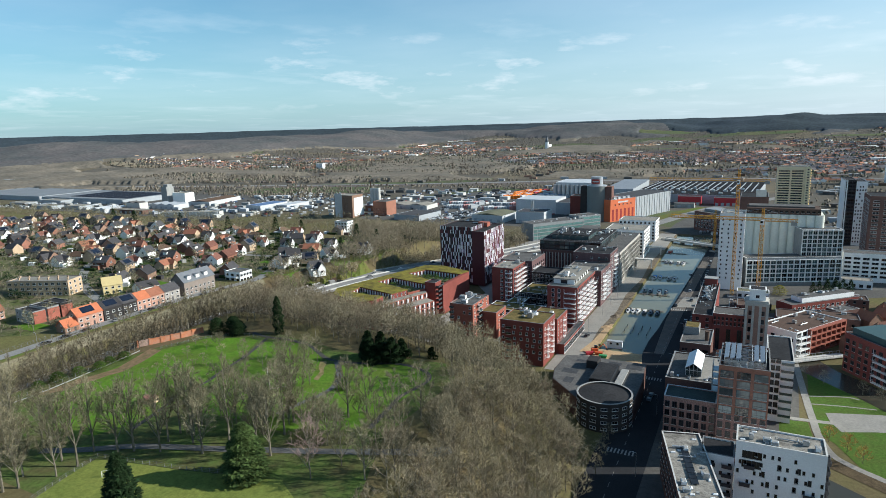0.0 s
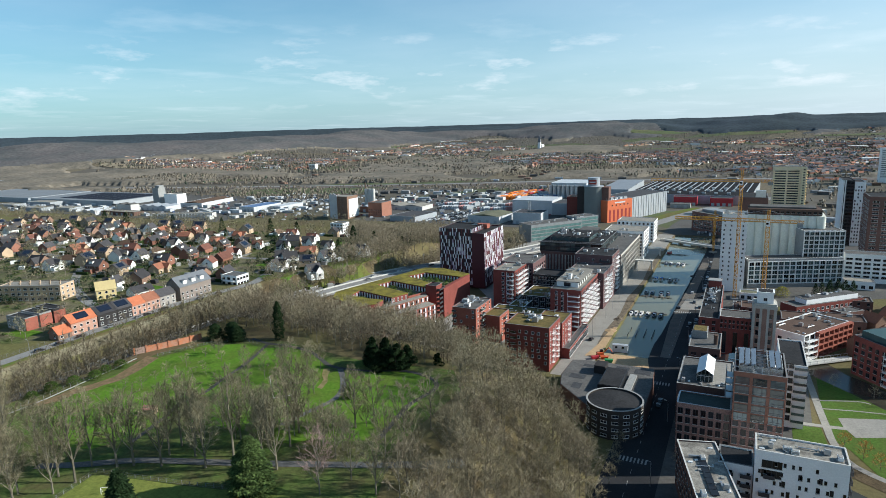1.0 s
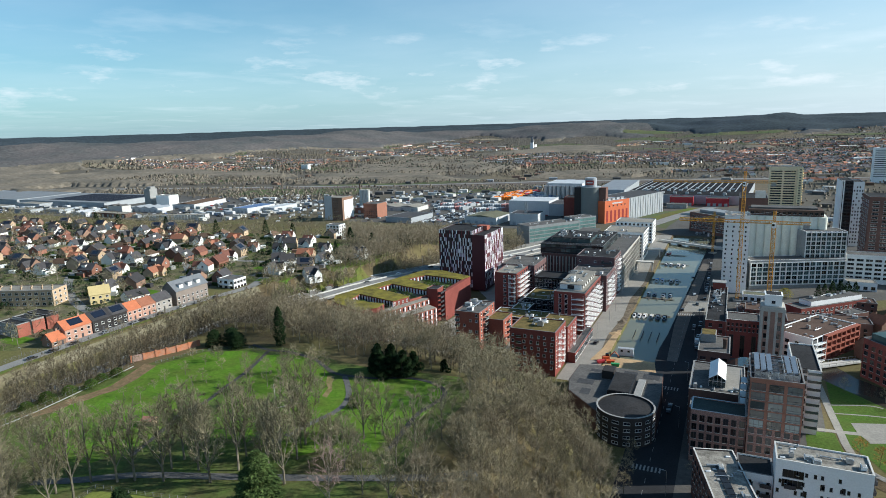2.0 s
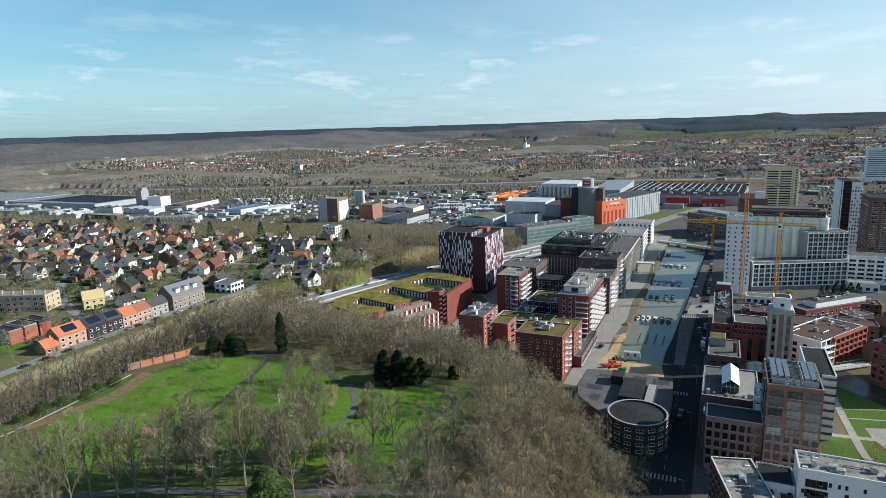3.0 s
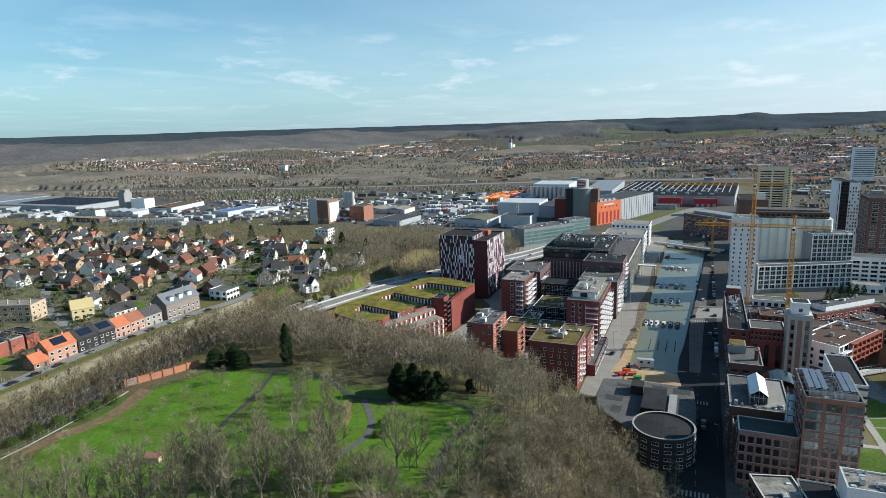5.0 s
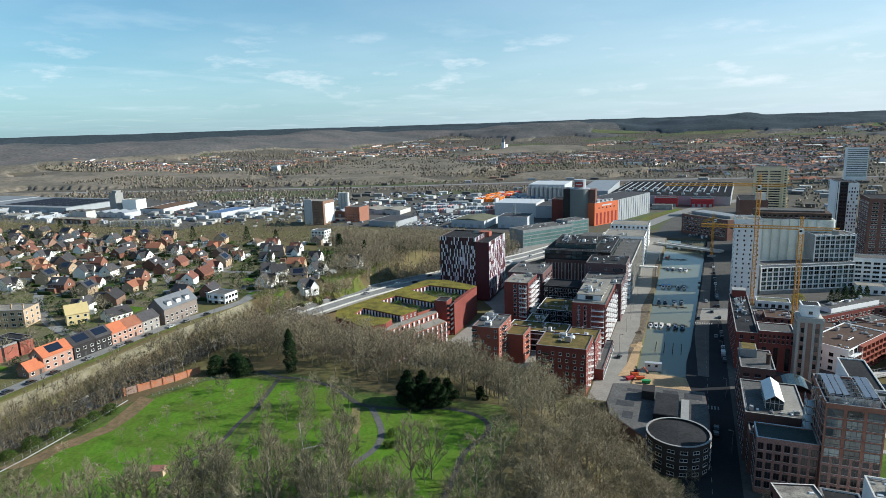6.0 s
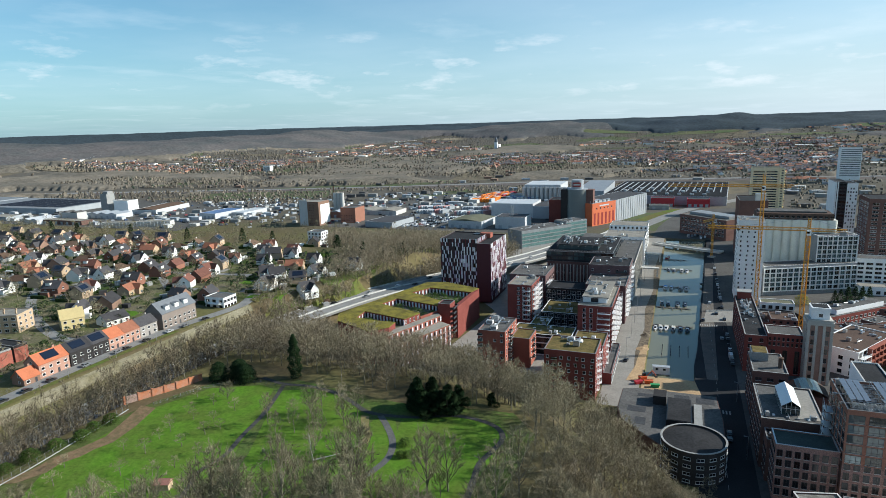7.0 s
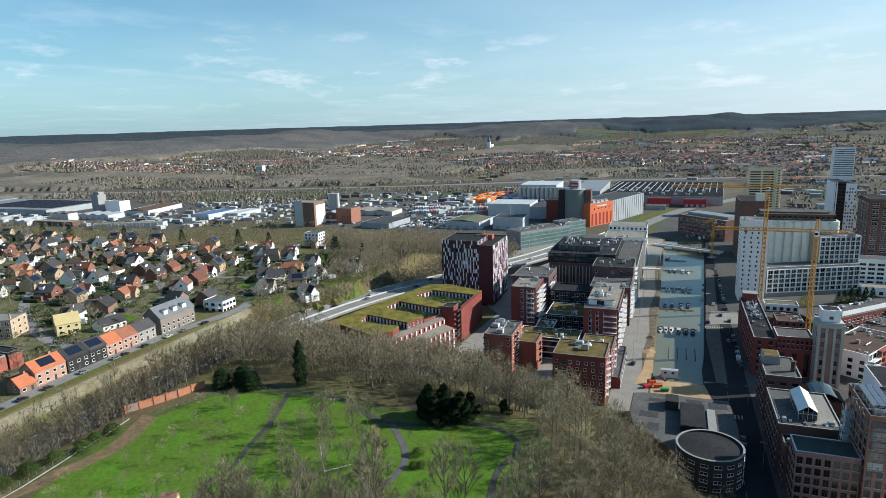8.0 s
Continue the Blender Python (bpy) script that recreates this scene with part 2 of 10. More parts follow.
class Shape:
    """Collects boxes, prisms and plates into one mesh."""

    def __init__(self):
        self.v, self.f, self.m = [], [], []

    def add(self, verts, faces, mat=0):
        o = len(self.v)
        self.v += [tuple(p) for p in verts]
        self.f += [tuple(o + i for i in f) for f in faces]
        self.m += [mat] * len(faces)
        return self

    def box(self, x0, x1, y0, y1, z0, z1, mat=0):
        return self.add([(x0, y0, z0), (x1, y0, z0), (x1, y1, z0), (x0, y1, z0), (x0, y0, z1), (x1, y0, z1), (x1, y1, z1), (x0, y1, z1)],
                        [(0, 3, 2, 1), (4, 5, 6, 7), (0, 1, 5, 4), (1, 2, 6, 5), (2, 3, 7, 6), (3, 0, 4, 7)], mat)

    def prism(self, ring, z0, z1, mat=0, top=None):
        n = len(ring)
        v = [(x, y, z0) for x, y in ring] + [(x, y, z1) for x, y in ring]
        self.add(v, [(i, (i + 1) % n, n + (i + 1) % n, n + i) for i in range(n)], mat)
        self.add([(x, y, z1) for x, y in ring], [tuple(range(n))], mat if top is None else top)
        return self.add([(x, y, z0) for x, y in ring], [tuple(reversed(range(n)))], mat)

    def rod(self, p, q, r, mat=0, sides=4, r2=None):
        p, q = Vector(p), Vector(q)
        d = (q - p).normalized()
        u = d.orthogonal().normalized()
        w = d.cross(u)
        r2 = r if r2 is None else r2
        ring = [(u * math.cos(2 * math.pi * (k + 0.5) / sides) + w * math.sin(2 * math.pi * (k + 0.5) / sides)) for k in range(sides)]
        v = [p + e * r for e in ring] + [q + e * r2 for e in ring]
        faces = [(i, (i + 1) % sides, sides + (i + 1) % sides, sides + i) for i in range(sides)]
        return self.add(v, faces + [tuple(reversed(range(sides))), tuple(range(sides, 2 * sides))], mat)

    def mesh(self, name, *mats):
        return mesh_of(name, self.v, self.f, mats, self.m)


def part(name, data, parent, m=None, label=""):
    """Links a mesh as one part under a thing or under a part."""
    ob = new(name, data)
    ob.parent = parent
    if m is not None:
        ob.matrix_local = m
    return tagged(ob, label) if label else ob


def thing(name, label, category, m, group="", kind=""):
    ob = new(name)
    ob.empty_display_size = 0.5
    ob.matrix_world = m
    return tagged(ob, label, category, group, kind)


# ---- the lie of the land ----
def ease(e0, e1, v):
    t = min(1.0, max(0.0, (v - e0) / (e1 - e0)))
    return t * t * (3 - 2 * t)


def wave(x, y, size, seed=0.0):
    return noise.noise((x / size + seed, y / size - seed, seed))


def from_line(x, y, p, q):
    """How far a place lies from the stretch from p to q."""
    dx, dy = q[0] - p[0], q[1] - p[1]
    t = min(1.0, max(0.0, ((x - p[0]) * dx + (y - p[1]) * dy) / (dx * dx + dy * dy)))
    return math.hypot(x - p[0] - t * dx, y - p[1] - t * dy)


# wooded ridges: the line of the crest, its height, and half its width
RIDGES = (
    (((-2560, 1620), (-2250, 2050), (-2050, 2900), (-1700, 3600), (-1300, 4300)), 92, 430),
    (((-1500, 3750), (-900, 3500), (-500, 3700), (100, 4100), (900, 4300)), 92, 360),
    (((-500, 4000), (100, 3750), (700, 3700), (1700, 3700)), 104, 480),
)


def height(x, y):
    """The ground's height: the park hill, the housing plateau, the cutting between them, the flat valley and the far hills."""
    far = math.hypot(x, y)
    # the hill of the park, falling to the canal street and to the north
    foot = -46 - 16 * ease(190, 240, y) - 22 * ease(240, 290, y)
    near = ease(-152, -112, x)
    park = 25 * ease(foot, foot - 46, x) * (1 - ease(228 - 20 * near, 300 - 26 * near, y))
    # the cutting with the ring road
    lip = -294 + 32 * ease(300, 400, y)
    park = park * (1 - ease(-248, -262, x)) + ease(-248, -262, x) * (11 * (1 - ease(430, 560, y)))
    plateau = 22 - 3 * ease(300, 480, y)
    plateau *= 1 - ease(470, 580, y)
    left = ease(lip + 6, lip, x)
    base = park * (1 - left) + plateau * left
    base += 9 * ease(-190, -235, x) * (1 - ease(-235, -262, x)) * ease(290, 330, y) * (1 - ease(400, 500, y))
    if far > 900:
        base += ease(1500, 3600, far) * (26 + 22 * ease(-0.5, 0.1, math.atan2(x, y))) * (0.75 + 0.4 * wave(x, y, 900, 3.1))
        for line, top, wide in RIDGES:
            away = min(from_line(x, y, line[i], line[i + 1]) for i in range(len(line) - 1))
            if away < 3 * wide:
                # side valleys cut into the ridge
                cut = 1 + 0.30 * wave(x, y, 420, 2.2) + 0.16 * wave(x, y, 170, 6.1)
                base = max(base, top * cut * math.exp(-((away / wide) ** 2)) + base * (1 - math.exp(-((away / wide) ** 2))))
        # the long crest that closes the valley
        base = max(base, ease(4250, 4780, far) * (119 + 5 * wave(x, y, 1400, 1.3)))
    return base


def canal_right(y):
    return -45.0 + (y - 364) * 0.0427


def lines(spans):
    """Grid lines from spans of (start, end, step)."""
    out = []
    for a, b, s in spans:
        n = max(1, round((b - a) / s))
        out += [a + (b - a) * k / n for k in range(n)]
    return out + [spans[-1][1]]


def ridge_share(x, y):
    """How near a place lies to the crest of one of the ridges."""
    return max(math.exp(-((min(from_line(x, y, line[i], line[i + 1]) for i in range(len(line) - 1)) / (wide * 1.15)) ** 2)) for line, _, wide in RIDGES)


def build_ground():
    xs = lines([(-4950, -1500, 70), (-1500, -700, 40), (-700, -340, 12), (-340, -70.02, 4), (-70.02, -70, 0.02), (-70, -32.02, 5), (-32.02, -32, 0.02), (-32, 130, 6), (130, 700, 25), (700, 2000, 60), (2000, 4950, 100)])
    ys = lines([(-500, 60, 40), (60, 317.98, 4), (317.98, 318, 0.02), (318, 690, 6), (690, 690.02, 0.02), (690.02, 1300, 18), (1300, 2600, 50), (2600, 4980, 70)])
    verts, faces = [], []
    for y in ys:
        for x in xs:
            wet = -70 <= x <= -32.02 and 318 <= y <= 690
            verts.append((x, y, -3.2 if wet else height(x, y) - 0.02))
    w = len(xs)
    for j in range(len(ys) - 1):
        for i in range(w - 1):
            faces.append((j * w + i, j * w + i + 1, (j + 1) * w + i + 1, (j + 1) * w + i))
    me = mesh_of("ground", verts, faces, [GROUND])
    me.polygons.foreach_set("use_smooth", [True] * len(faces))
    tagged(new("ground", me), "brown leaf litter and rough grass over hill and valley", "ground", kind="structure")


def ground_material():
    m = surface("open_ground", (0.12, 0.115, 0.045), 1.0, 0.22, 0.02, 0.7, other=(0.115, 0.085, 0.05), bump=0.4)
    tree = m.node_tree
    links = tree.links
    bsdf = tree.nodes["Principled BSDF"]
    hsv = bsdf.inputs["Base Color"].links[0].from_node
    mix = hsv.inputs["Color"].links[0].from_node
    geo = tree.nodes.new("ShaderNodeNewGeometry")
    # fields and clearings, by large patches
    cells = node(tree, "ShaderNodeTexVoronoi", Scale=0.0045)
    links.new(geo.outputs["Position"], cells.inputs["Vector"])
    pick = tree.nodes.new("ShaderNodeValToRGB")
    pick.color_ramp.interpolation = "CONSTANT"
    e = pick.color_ramp.elements
    e[0].position, e[0].color = 0.0, (0.11, 0.10, 0.085, 1)
    e[1].position, e[1].color = 0.44, (0.085, 0.108, 0.05, 1)
    for at, c in ((0.56, (0.15, 0.125, 0.085, 1)), (0.70, (0.095, 0.085, 0.065, 1)), (0.90, (0.09, 0.105, 0.055, 1))):
        k = e.new(at)
        k.color = c
    links.new(cells.outputs["Color"], pick.inputs[0])
    # tussocks, scrub and bare soil inside each field
    scrub = node(tree, "ShaderNodeTexNoise", Scale=0.05, Detail=4.0, Roughness=0.7)
    links.new(geo.outputs["Position"], scrub.inputs["Vector"])
    level = tree.nodes.new("ShaderNodeMapRange")
    level.inputs["From Min"].default_value, level.inputs["From Max"].default_value = 0.42, 0.6
    level.inputs["To Max"].default_value = 0.7
    links.new(scrub.outputs[0], level.inputs[0])
    rough_land = tree.nodes.new("ShaderNodeMix")
    rough_land.data_type = "RGBA"
    links.new(level.outputs[0], rough_land.inputs["Factor"])
    links.new(pick.outputs[0], rough_land.inputs["A"])
    rough_land.inputs["B"].default_value = (0.10, 0.086, 0.066, 1)
    split = tree.nodes.new("ShaderNodeSeparateXYZ")
    links.new(geo.outputs["Position"], split.inputs[0])
    out = tree.nodes.new("ShaderNodeMapRange")
    out.inputs["From Min"].default_value, out.inputs["From Max"].default_value = 620, 760
    links.new(split.outputs["Y"], out.inputs[0])
    both = tree.nodes.new("ShaderNodeMix")
    both.data_type = "RGBA"
    links.new(out.outputs[0], both.inputs["Factor"])
    links.new(mix.outputs["Result"], both.inputs["A"])
    links.new(rough_land.outputs["Result"], both.inputs["B"])
    # distance haze on the high land far beyond, put into its colour as blue
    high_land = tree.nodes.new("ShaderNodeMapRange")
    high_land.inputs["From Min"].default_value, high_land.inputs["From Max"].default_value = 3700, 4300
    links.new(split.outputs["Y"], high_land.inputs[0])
    far_haze = tree.nodes.new("ShaderNodeMix")
    far_haze.data_type = "RGBA"
    links.new(high_land.outputs[0], far_haze.inputs["Factor"])
    links.new(both.outputs["Result"], far_haze.inputs["A"])
    far_haze.inputs["B"].default_value = (0.050, 0.068, 0.082, 1)
    both = far_haze
    # the woods' crowns, seen from afar: a relief of rounded cells, each a little lighter or darker
    crowns = node(tree, "ShaderNodeTexVoronoi", Scale=0.11)
    links.new(geo.outputs["Position"], crowns.inputs["Vector"])
    wooded = tree.nodes.new("ShaderNodeMapRange")
    wooded.inputs["From Min"].default_value, wooded.inputs["From Max"].default_value = 1330, 1420
    links.new(split.outputs["Y"], wooded.inputs[0])
    spread = tree.nodes.new("ShaderNodeMapRange")
    spread.inputs["To Min"].default_value, spread.inputs["To Max"].default_value = 0.78, 1.22
    links.new(crowns.outputs["Color"], spread.inputs[0])
    shade = tree.nodes.new("ShaderNodeMix")
    shade.data_type = "RGBA"
    shade.blend_type = "MULTIPLY"
    links.new(wooded.outputs[0], shade.inputs["Factor"])
    links.new(both.outputs["Result"], shade.inputs["A"])
    links.new(spread.outputs[0], shade.inputs["B"])
    links.new(shade.outputs["Result"], hsv.inputs["Color"])
    dome = node(tree, "ShaderNodeBump", Strength=0.9, Distance=-5.0)
    amount = tree.nodes.new("ShaderNodeMath")
    amount.operation = "MULTIPLY"
    links.new(crowns.outputs["Distance"], amount.inputs[0])
    links.new(wooded.outputs[0], amount.inputs[1])
    links.new(amount.outputs[0], dome.inputs["Height"])
    links.new(bsdf.inputs["Normal"].links[0].from_socket, dome.inputs["Normal"])
    links.new(dome.outputs[0], bsdf.inputs["Normal"])
    return m


GROUND = ground_material()
build_ground()


def inside(ring, x, y):
    hit = False
    n = len(ring)
    for i in range(n):
        (x1, y1), (x2, y2) = ring[i], ring[(i + 1) % n]
        if (y1 > y) != (y2 > y) and x < (x2 - x1) * (y - y1) / (y2 - y1) + x1:
            hit = not hit
    return hit


def drape(name, ring, step, lift, mat, label, category, kind="structure"):
    """A sheet laid over the land inside a ring, its edge following the ring."""
    bm = bmesh.new()
    face = bm.faces.new([bm.verts.new((x, y, 0)) for x, y in ring])
    lo = [min(p[k] for p in ring) for k in (0, 1)]
    hi = [max(p[k] for p in ring) for k in (0, 1)]
    for k in (0, 1):
        v = lo[k] + step
        while v < hi[k]:
            n, c = [0, 0, 0], [0, 0, 0]
            n[k], c[k] = 1, v
            bmesh.ops.bisect_plane(bm, geom=bm.verts[:] + bm.edges[:] + bm.faces[:], plane_co=c, plane_no=n)
            v += step
    bmesh.ops.triangulate(bm, faces=[f for f in bm.faces if len(f.verts) > 4])
    for v in bm.verts:
        v.co.z = height(v.co.x, v.co.y) + lift
    bm.normal_update()
    if sum(f.normal.z for f in bm.faces) < 0:
        bmesh.ops.reverse_faces(bm, faces=bm.faces[:])
    me = bpy.data.meshes.new(name)
    bm.to_mesh(me)
    bm.free()
    me.materials.append(mat)
    return tagged(new(name, me), label, category, kind=kind)


def along(points, width):
    """The ring of a strip of that width along a smooth line through points."""
    pts = [Vector((x, y)) for x, y in points]
    line = []
    for i in range(len(pts) - 1):
        p0, p1, p2, p3 = pts[max(i - 1, 0)], pts[i], pts[i + 1], pts[min(i + 2, len(pts) - 1)]
        for k in range(5):
            t = k / 5
            line.append(0.5 * ((2 * p1) + (p2 - p0) * t + (2 * p0 - 5 * p1 + 4 * p2 - p3) * t * t + (3 * p1 - p0 - 3 * p2 + p3) * t ** 3))
    line.append(pts[-1])
    left, right = [], []
    for i, p in enumerate(line):
        d = (line[min(i + 1, len(line) - 1)] - line[max(i - 1, 0)]).normalized()
        n = Vector((-d.y, d.x)) * width / 2
        left.append(tuple(p + n))
        right.append(tuple(p - n))
    return left + right[::-1]


def path_strip(name, points, width, lift, mat, label, category="path"):
    """A strip laid over the land along a line, cut across at each step."""
    ring = along(points, width)
    n = len(ring) // 2
    rows = []
    for i in range(n):
        l, r = Vector(ring[i]), Vector(ring[-1 - i])
        rows.append([l.lerp(r, k / 4) for k in range(5)])
    verts = [(p.x, p.y, height(p.x, p.y) + lift) for row in rows for p in row]
    faces = [(i * 5 + k, (i + 1) * 5 + k, (i + 1) * 5 + k + 1, i * 5 + k + 1) for i in range(n - 1) for k in range(4)]
    me = mesh_of(name, verts, [tuple(reversed(f)) for f in faces], [mat])
    return tagged(new(name, me), label, category, kind="structure")


# water
WATER = bpy.data.materials.new("canal_water")
WATER.use_nodes = True
wet = WATER.node_tree.nodes["Principled BSDF"]
wet.inputs["Base Color"].default_value = (0.150, 0.148, 0.100, 1)
wet.inputs["Roughness"].default_value = 0.07
wet.inputs["Specular IOR Level"].default_value = 0.22
ripple = node(WATER.node_tree, "ShaderNodeTexNoise", Scale=0.9, Detail=4.0)
relief = node(WATER.node_tree, "ShaderNodeBump", Strength=0.06, Distance=0.2)
WATER.node_tree.links.new(ripple.outputs[0], relief.inputs["Height"])
WATER.node_tree.links.new(relief.outputs[0], wet.inputs["Normal"])
me = mesh_of("water", [(-70.5, 315, -1.3), (-31, 315, -1.3), (-31, 692, -1.3), (-70.5, 692, -1.3)], [(0, 1, 2, 3)], [WATER])
tagged(new("water", me), "calm grey-green canal water between stone quays", "water", kind="structure")
# the street along the east bank, whose edge is askew
quay = Shape()
ring = [(-31.9, 317), (-31.9, 690), (canal_right(690), 690), (canal_right(600), 600), (canal_right(480), 480), (canal_right(364), 364), (-47, 340), (-47, 317)]
quay.prism(ring, -3.2, 0.03)
tagged(new("quay_east", quay.mesh("quay_east", ASPHALT)), "asphalt quay street with a stone edge along the water", "quay", kind="structure")


# ---- buildings ----
WINDOWS = {}


def window_mesh(w, h, style="frame"):
    """One window, in the plane y = 0, facing -y, its lower middle at the origin."""
    key = (round(w, 2), round(h, 2), style)
    if key in WINDOWS:
        return WINDOWS[key]
    s = Shape()
    f = 0.09 if style != "ribbon" else 0.12
    d = 0.07
    loops = [(x * (w / 2 - e), y, h / 2 + z * (h / 2 - e)) for y, e in ((0.02, 0), (-d, 0), (-d, f), (0.02, f)) for x, z in ((-1, -1), (1, -1), (1, 1), (-1, 1))]
    s.add(loops, [(4 * q + k, 4 * q + (k + 1) % 4, 4 * q + 4 + (k + 1) % 4, 4 * q + 4 + k) for q in range(3) for k in range(4)])
    if style == "ribbon":
        n = max(1, round(w / 2.6))
        for k in range(1, n):
            x = -w / 2 + w * k / n
            s.box(x - 0.06, x + 0.06, -d, 0.02, f, h - f)
    elif style == "teal":
        n = max(1, round(w / 3.0))
        for k in range(1, n):
            x = -w / 2 + w * k / n
            s.box(x - 0.07, x + 0.07, -d, 0.02, f, h - f)
    elif style == "bay":
        # wide glazed bay: a transom, two mullions and a deep sill
        for x in (-w / 6, w / 6):
            s.box(x - 0.05, x + 0.05, -d, 0.02, f, h - f)
        s.box(-w / 2 + f, w / 2 - f, -d, 0.02, h * 0.3, h * 0.3 + 0.1)
    elif w > 1.5:
        s.box(-0.04, 0.04, -d, 0.02, f, h - f)
    if style in ("dark", "white", "frame", "bay") and w < 5:
        s.box(-w / 2 - 0.1, w / 2 + 0.1, -0.16, 0.02, -0.12, 0, 2)
    s.add([(-w / 2 + f, -0.015, f), (w / 2 - f, -0.015, f), (w / 2 - f, -0.015, h - f), (-w / 2 + f, -0.015, h - f)], [(0, 1, 2, 3)], 1)
    frame_mat = {"frame": FRAME, "grid": FRAME, "dark": FRAME_DARK, "ribbon": FRAME_DARK, "white": WHITE, "palerib": FRAME, "green": FRAME_DARK, "teal": FRAME_DARK, "bay": FRAME_DARK}[style]
    # the bay glass has the reflected sky put into a paler base colour
    WINDOWS[key] = s.mesh("window", frame_mat, {"green": GLASS_GREEN, "bay": surface("sky_lit_glass", (0.12, 0.15, 0.15), 0.05, 0.3, 0.5, 1.0, bump=0.0, each=0.9, gloss=0.9), "teal": GLASS_TEAL, "grid": GLASS_GREEN, "palerib": GLASS_PALE}.get(style, GLASS), CONCRETE)
    return WINDOWS[key]


def on_face(side, w, d, u, z, out=0.0):
    """The pose of a part on a side of a block w wide and d deep whose base centre is the origin: u along the side, z up."""
    if side == "S":
        return pose(u, -d / 2 - out, z)
    if side == "E":
        return pose(w / 2 + out, u, z, 0, 0, 90)
    if side == "N":
        return pose(-u, d / 2 + out, z, 0, 0, 180)
    return pose(-w / 2 - out, -u, z, 0, 0, -90)


BALCONIES = {}


def balcony_mesh(w, depth, style="glass"):
    key = (round(w, 2), round(depth, 2), style)
    if key not in BALCONIES:
        s = Shape()
        s.box(-w / 2, w / 2, -depth, 0, -0.2, 0.0, 0)
        if style == "white":
            for z in (0.48, 0.98):
                s.prism([(-w / 2, 0), (-w / 2, -depth), (w / 2, -depth), (w / 2, 0), (w / 2 - 0.05, 0), (w / 2 - 0.05, -depth + 0.05), (-w / 2 + 0.05, -depth + 0.05), (-w / 2 + 0.05, 0)], z, z + 0.05, 0)
            # a pair of posts carries the balcony above
            for x in (-w / 2 + 0.1, w / 2 - 0.2):
                s.box(x, x + 0.1, -depth, -depth + 0.1, 0.0, 2.8, 0)
        else:
            rail = 1 if style != "solid" else 0
            s.box(-w / 2, w / 2, -depth, -depth + 0.06, 0.02, 1.0, rail)
            s.box(-w / 2, -w / 2 + 0.06, -depth + 0.06, 0, 0.02, 1.0, rail)
            s.box(w / 2 - 0.06, w / 2, -depth + 0.06, 0, 0.02, 1.0, rail)
            s.box(-w / 2 - 0.02, w / 2 + 0.02, -depth - 0.02, -depth + 0.09, 1.0, 1.06, 0)
        BALCONIES[key] = s.mesh("balcony", {"white": WHITE, "dark": FRAME_DARK}.get(style, CONCRETE), {"glass": GLASS_GREEN, "white": GLASS_PALE, "dark": FRAME_DARK, "solid": CONCRETE}[style])
    return BALCONIES[key]


def block(name, label, x0, x1, y0, y1, z0, z1, wall, roof, category="building", turn=0.0, parapet=0.5, kerb=None, group="", ridge=0.35):
    """A flat-roofed building: an empty at its base with walls, a parapet and a roof. Returns (thing, width, depth)."""
    w, d = x1 - x0, y1 - y0
    ob = thing(name, label, category, pose((x0 + x1) / 2, (y0 + y1) / 2, z0, 0, 0, turn), group)
    h = z1 - z0
    s = Shape()
    s.box(-w / 2, w / 2, -d / 2, d / 2, -1.0, h - parapet)
    t = ridge
    for box in ((-w / 2, w / 2, -d / 2, -d / 2 + t), (-w / 2, w / 2, d / 2 - t, d / 2), (-w / 2, -w / 2 + t, -d / 2 + t, d / 2 - t), (w / 2 - t, w / 2, -d / 2 + t, d / 2 - t)):
        s.box(*box, h - parapet, h)
    part("wall", s.mesh("wall", wall), ob)
    c = Shape()
    o = 0.06
    for box in ((-w / 2 - o, w / 2 + o, -d / 2 - o, -d / 2 + t + o), (-w / 2 - o, w / 2 + o, d / 2 - t - o, d / 2 + o), (-w / 2 - o, -w / 2 + t + o, -d / 2 + t + o, d / 2 - t - o), (w / 2 - t - o, w / 2 + o, -d / 2 + t + o, d / 2 - t - o)):
        c.box(*box, h, h + 0.08)
    part("coping", c.mesh("coping", kerb or COPING), ob)
    r = Shape().box(-w / 2 + t, w / 2 - t, -d / 2 + t, d / 2 - t, h - parapet, h - parapet + 0.12)
    part("roof", r.mesh("roof", roof), ob)
    return ob, w, d


def window_grid(ob, w, d, side, cols, floors, first, storey, ww, wh, style="frame", start=None, stop=None, skip=0.0, seed=1, name="window", jitter=0.0):
    """Rows of windows on one side; start and stop are shares of the side's length."""
    rnd = random.Random(seed)
    length = w if side in "SN" else d
    a = -length / 2 + (0.0 if start is None else start) * length
    b = -length / 2 + (1.0 if stop is None else stop) * length
    me = window_mesh(ww, wh, style)
    for k in range(floors):
        for i in range(cols):
            if rnd.random() < skip:
                continue
            u = a + (b - a) * (i + 0.5) / cols + rnd.uniform(-jitter, jitter)
            part(name, me, ob, on_face(side, w, d, u, first + k * storey))


def balcony_stack(ob, w, d, side, share, floors, first, storey, bw, depth, style="glass", skip=0.0, seed=2):
    rnd = random.Random(seed)
    length = w if side in "SN" else d
    for k in range(floors):
        if rnd.random() < skip:
            continue
        part("balcony", balcony_mesh(bw, depth, style), ob, on_face(side, w, d, -length / 2 + share * length, first + k * storey))


VENTS = {}


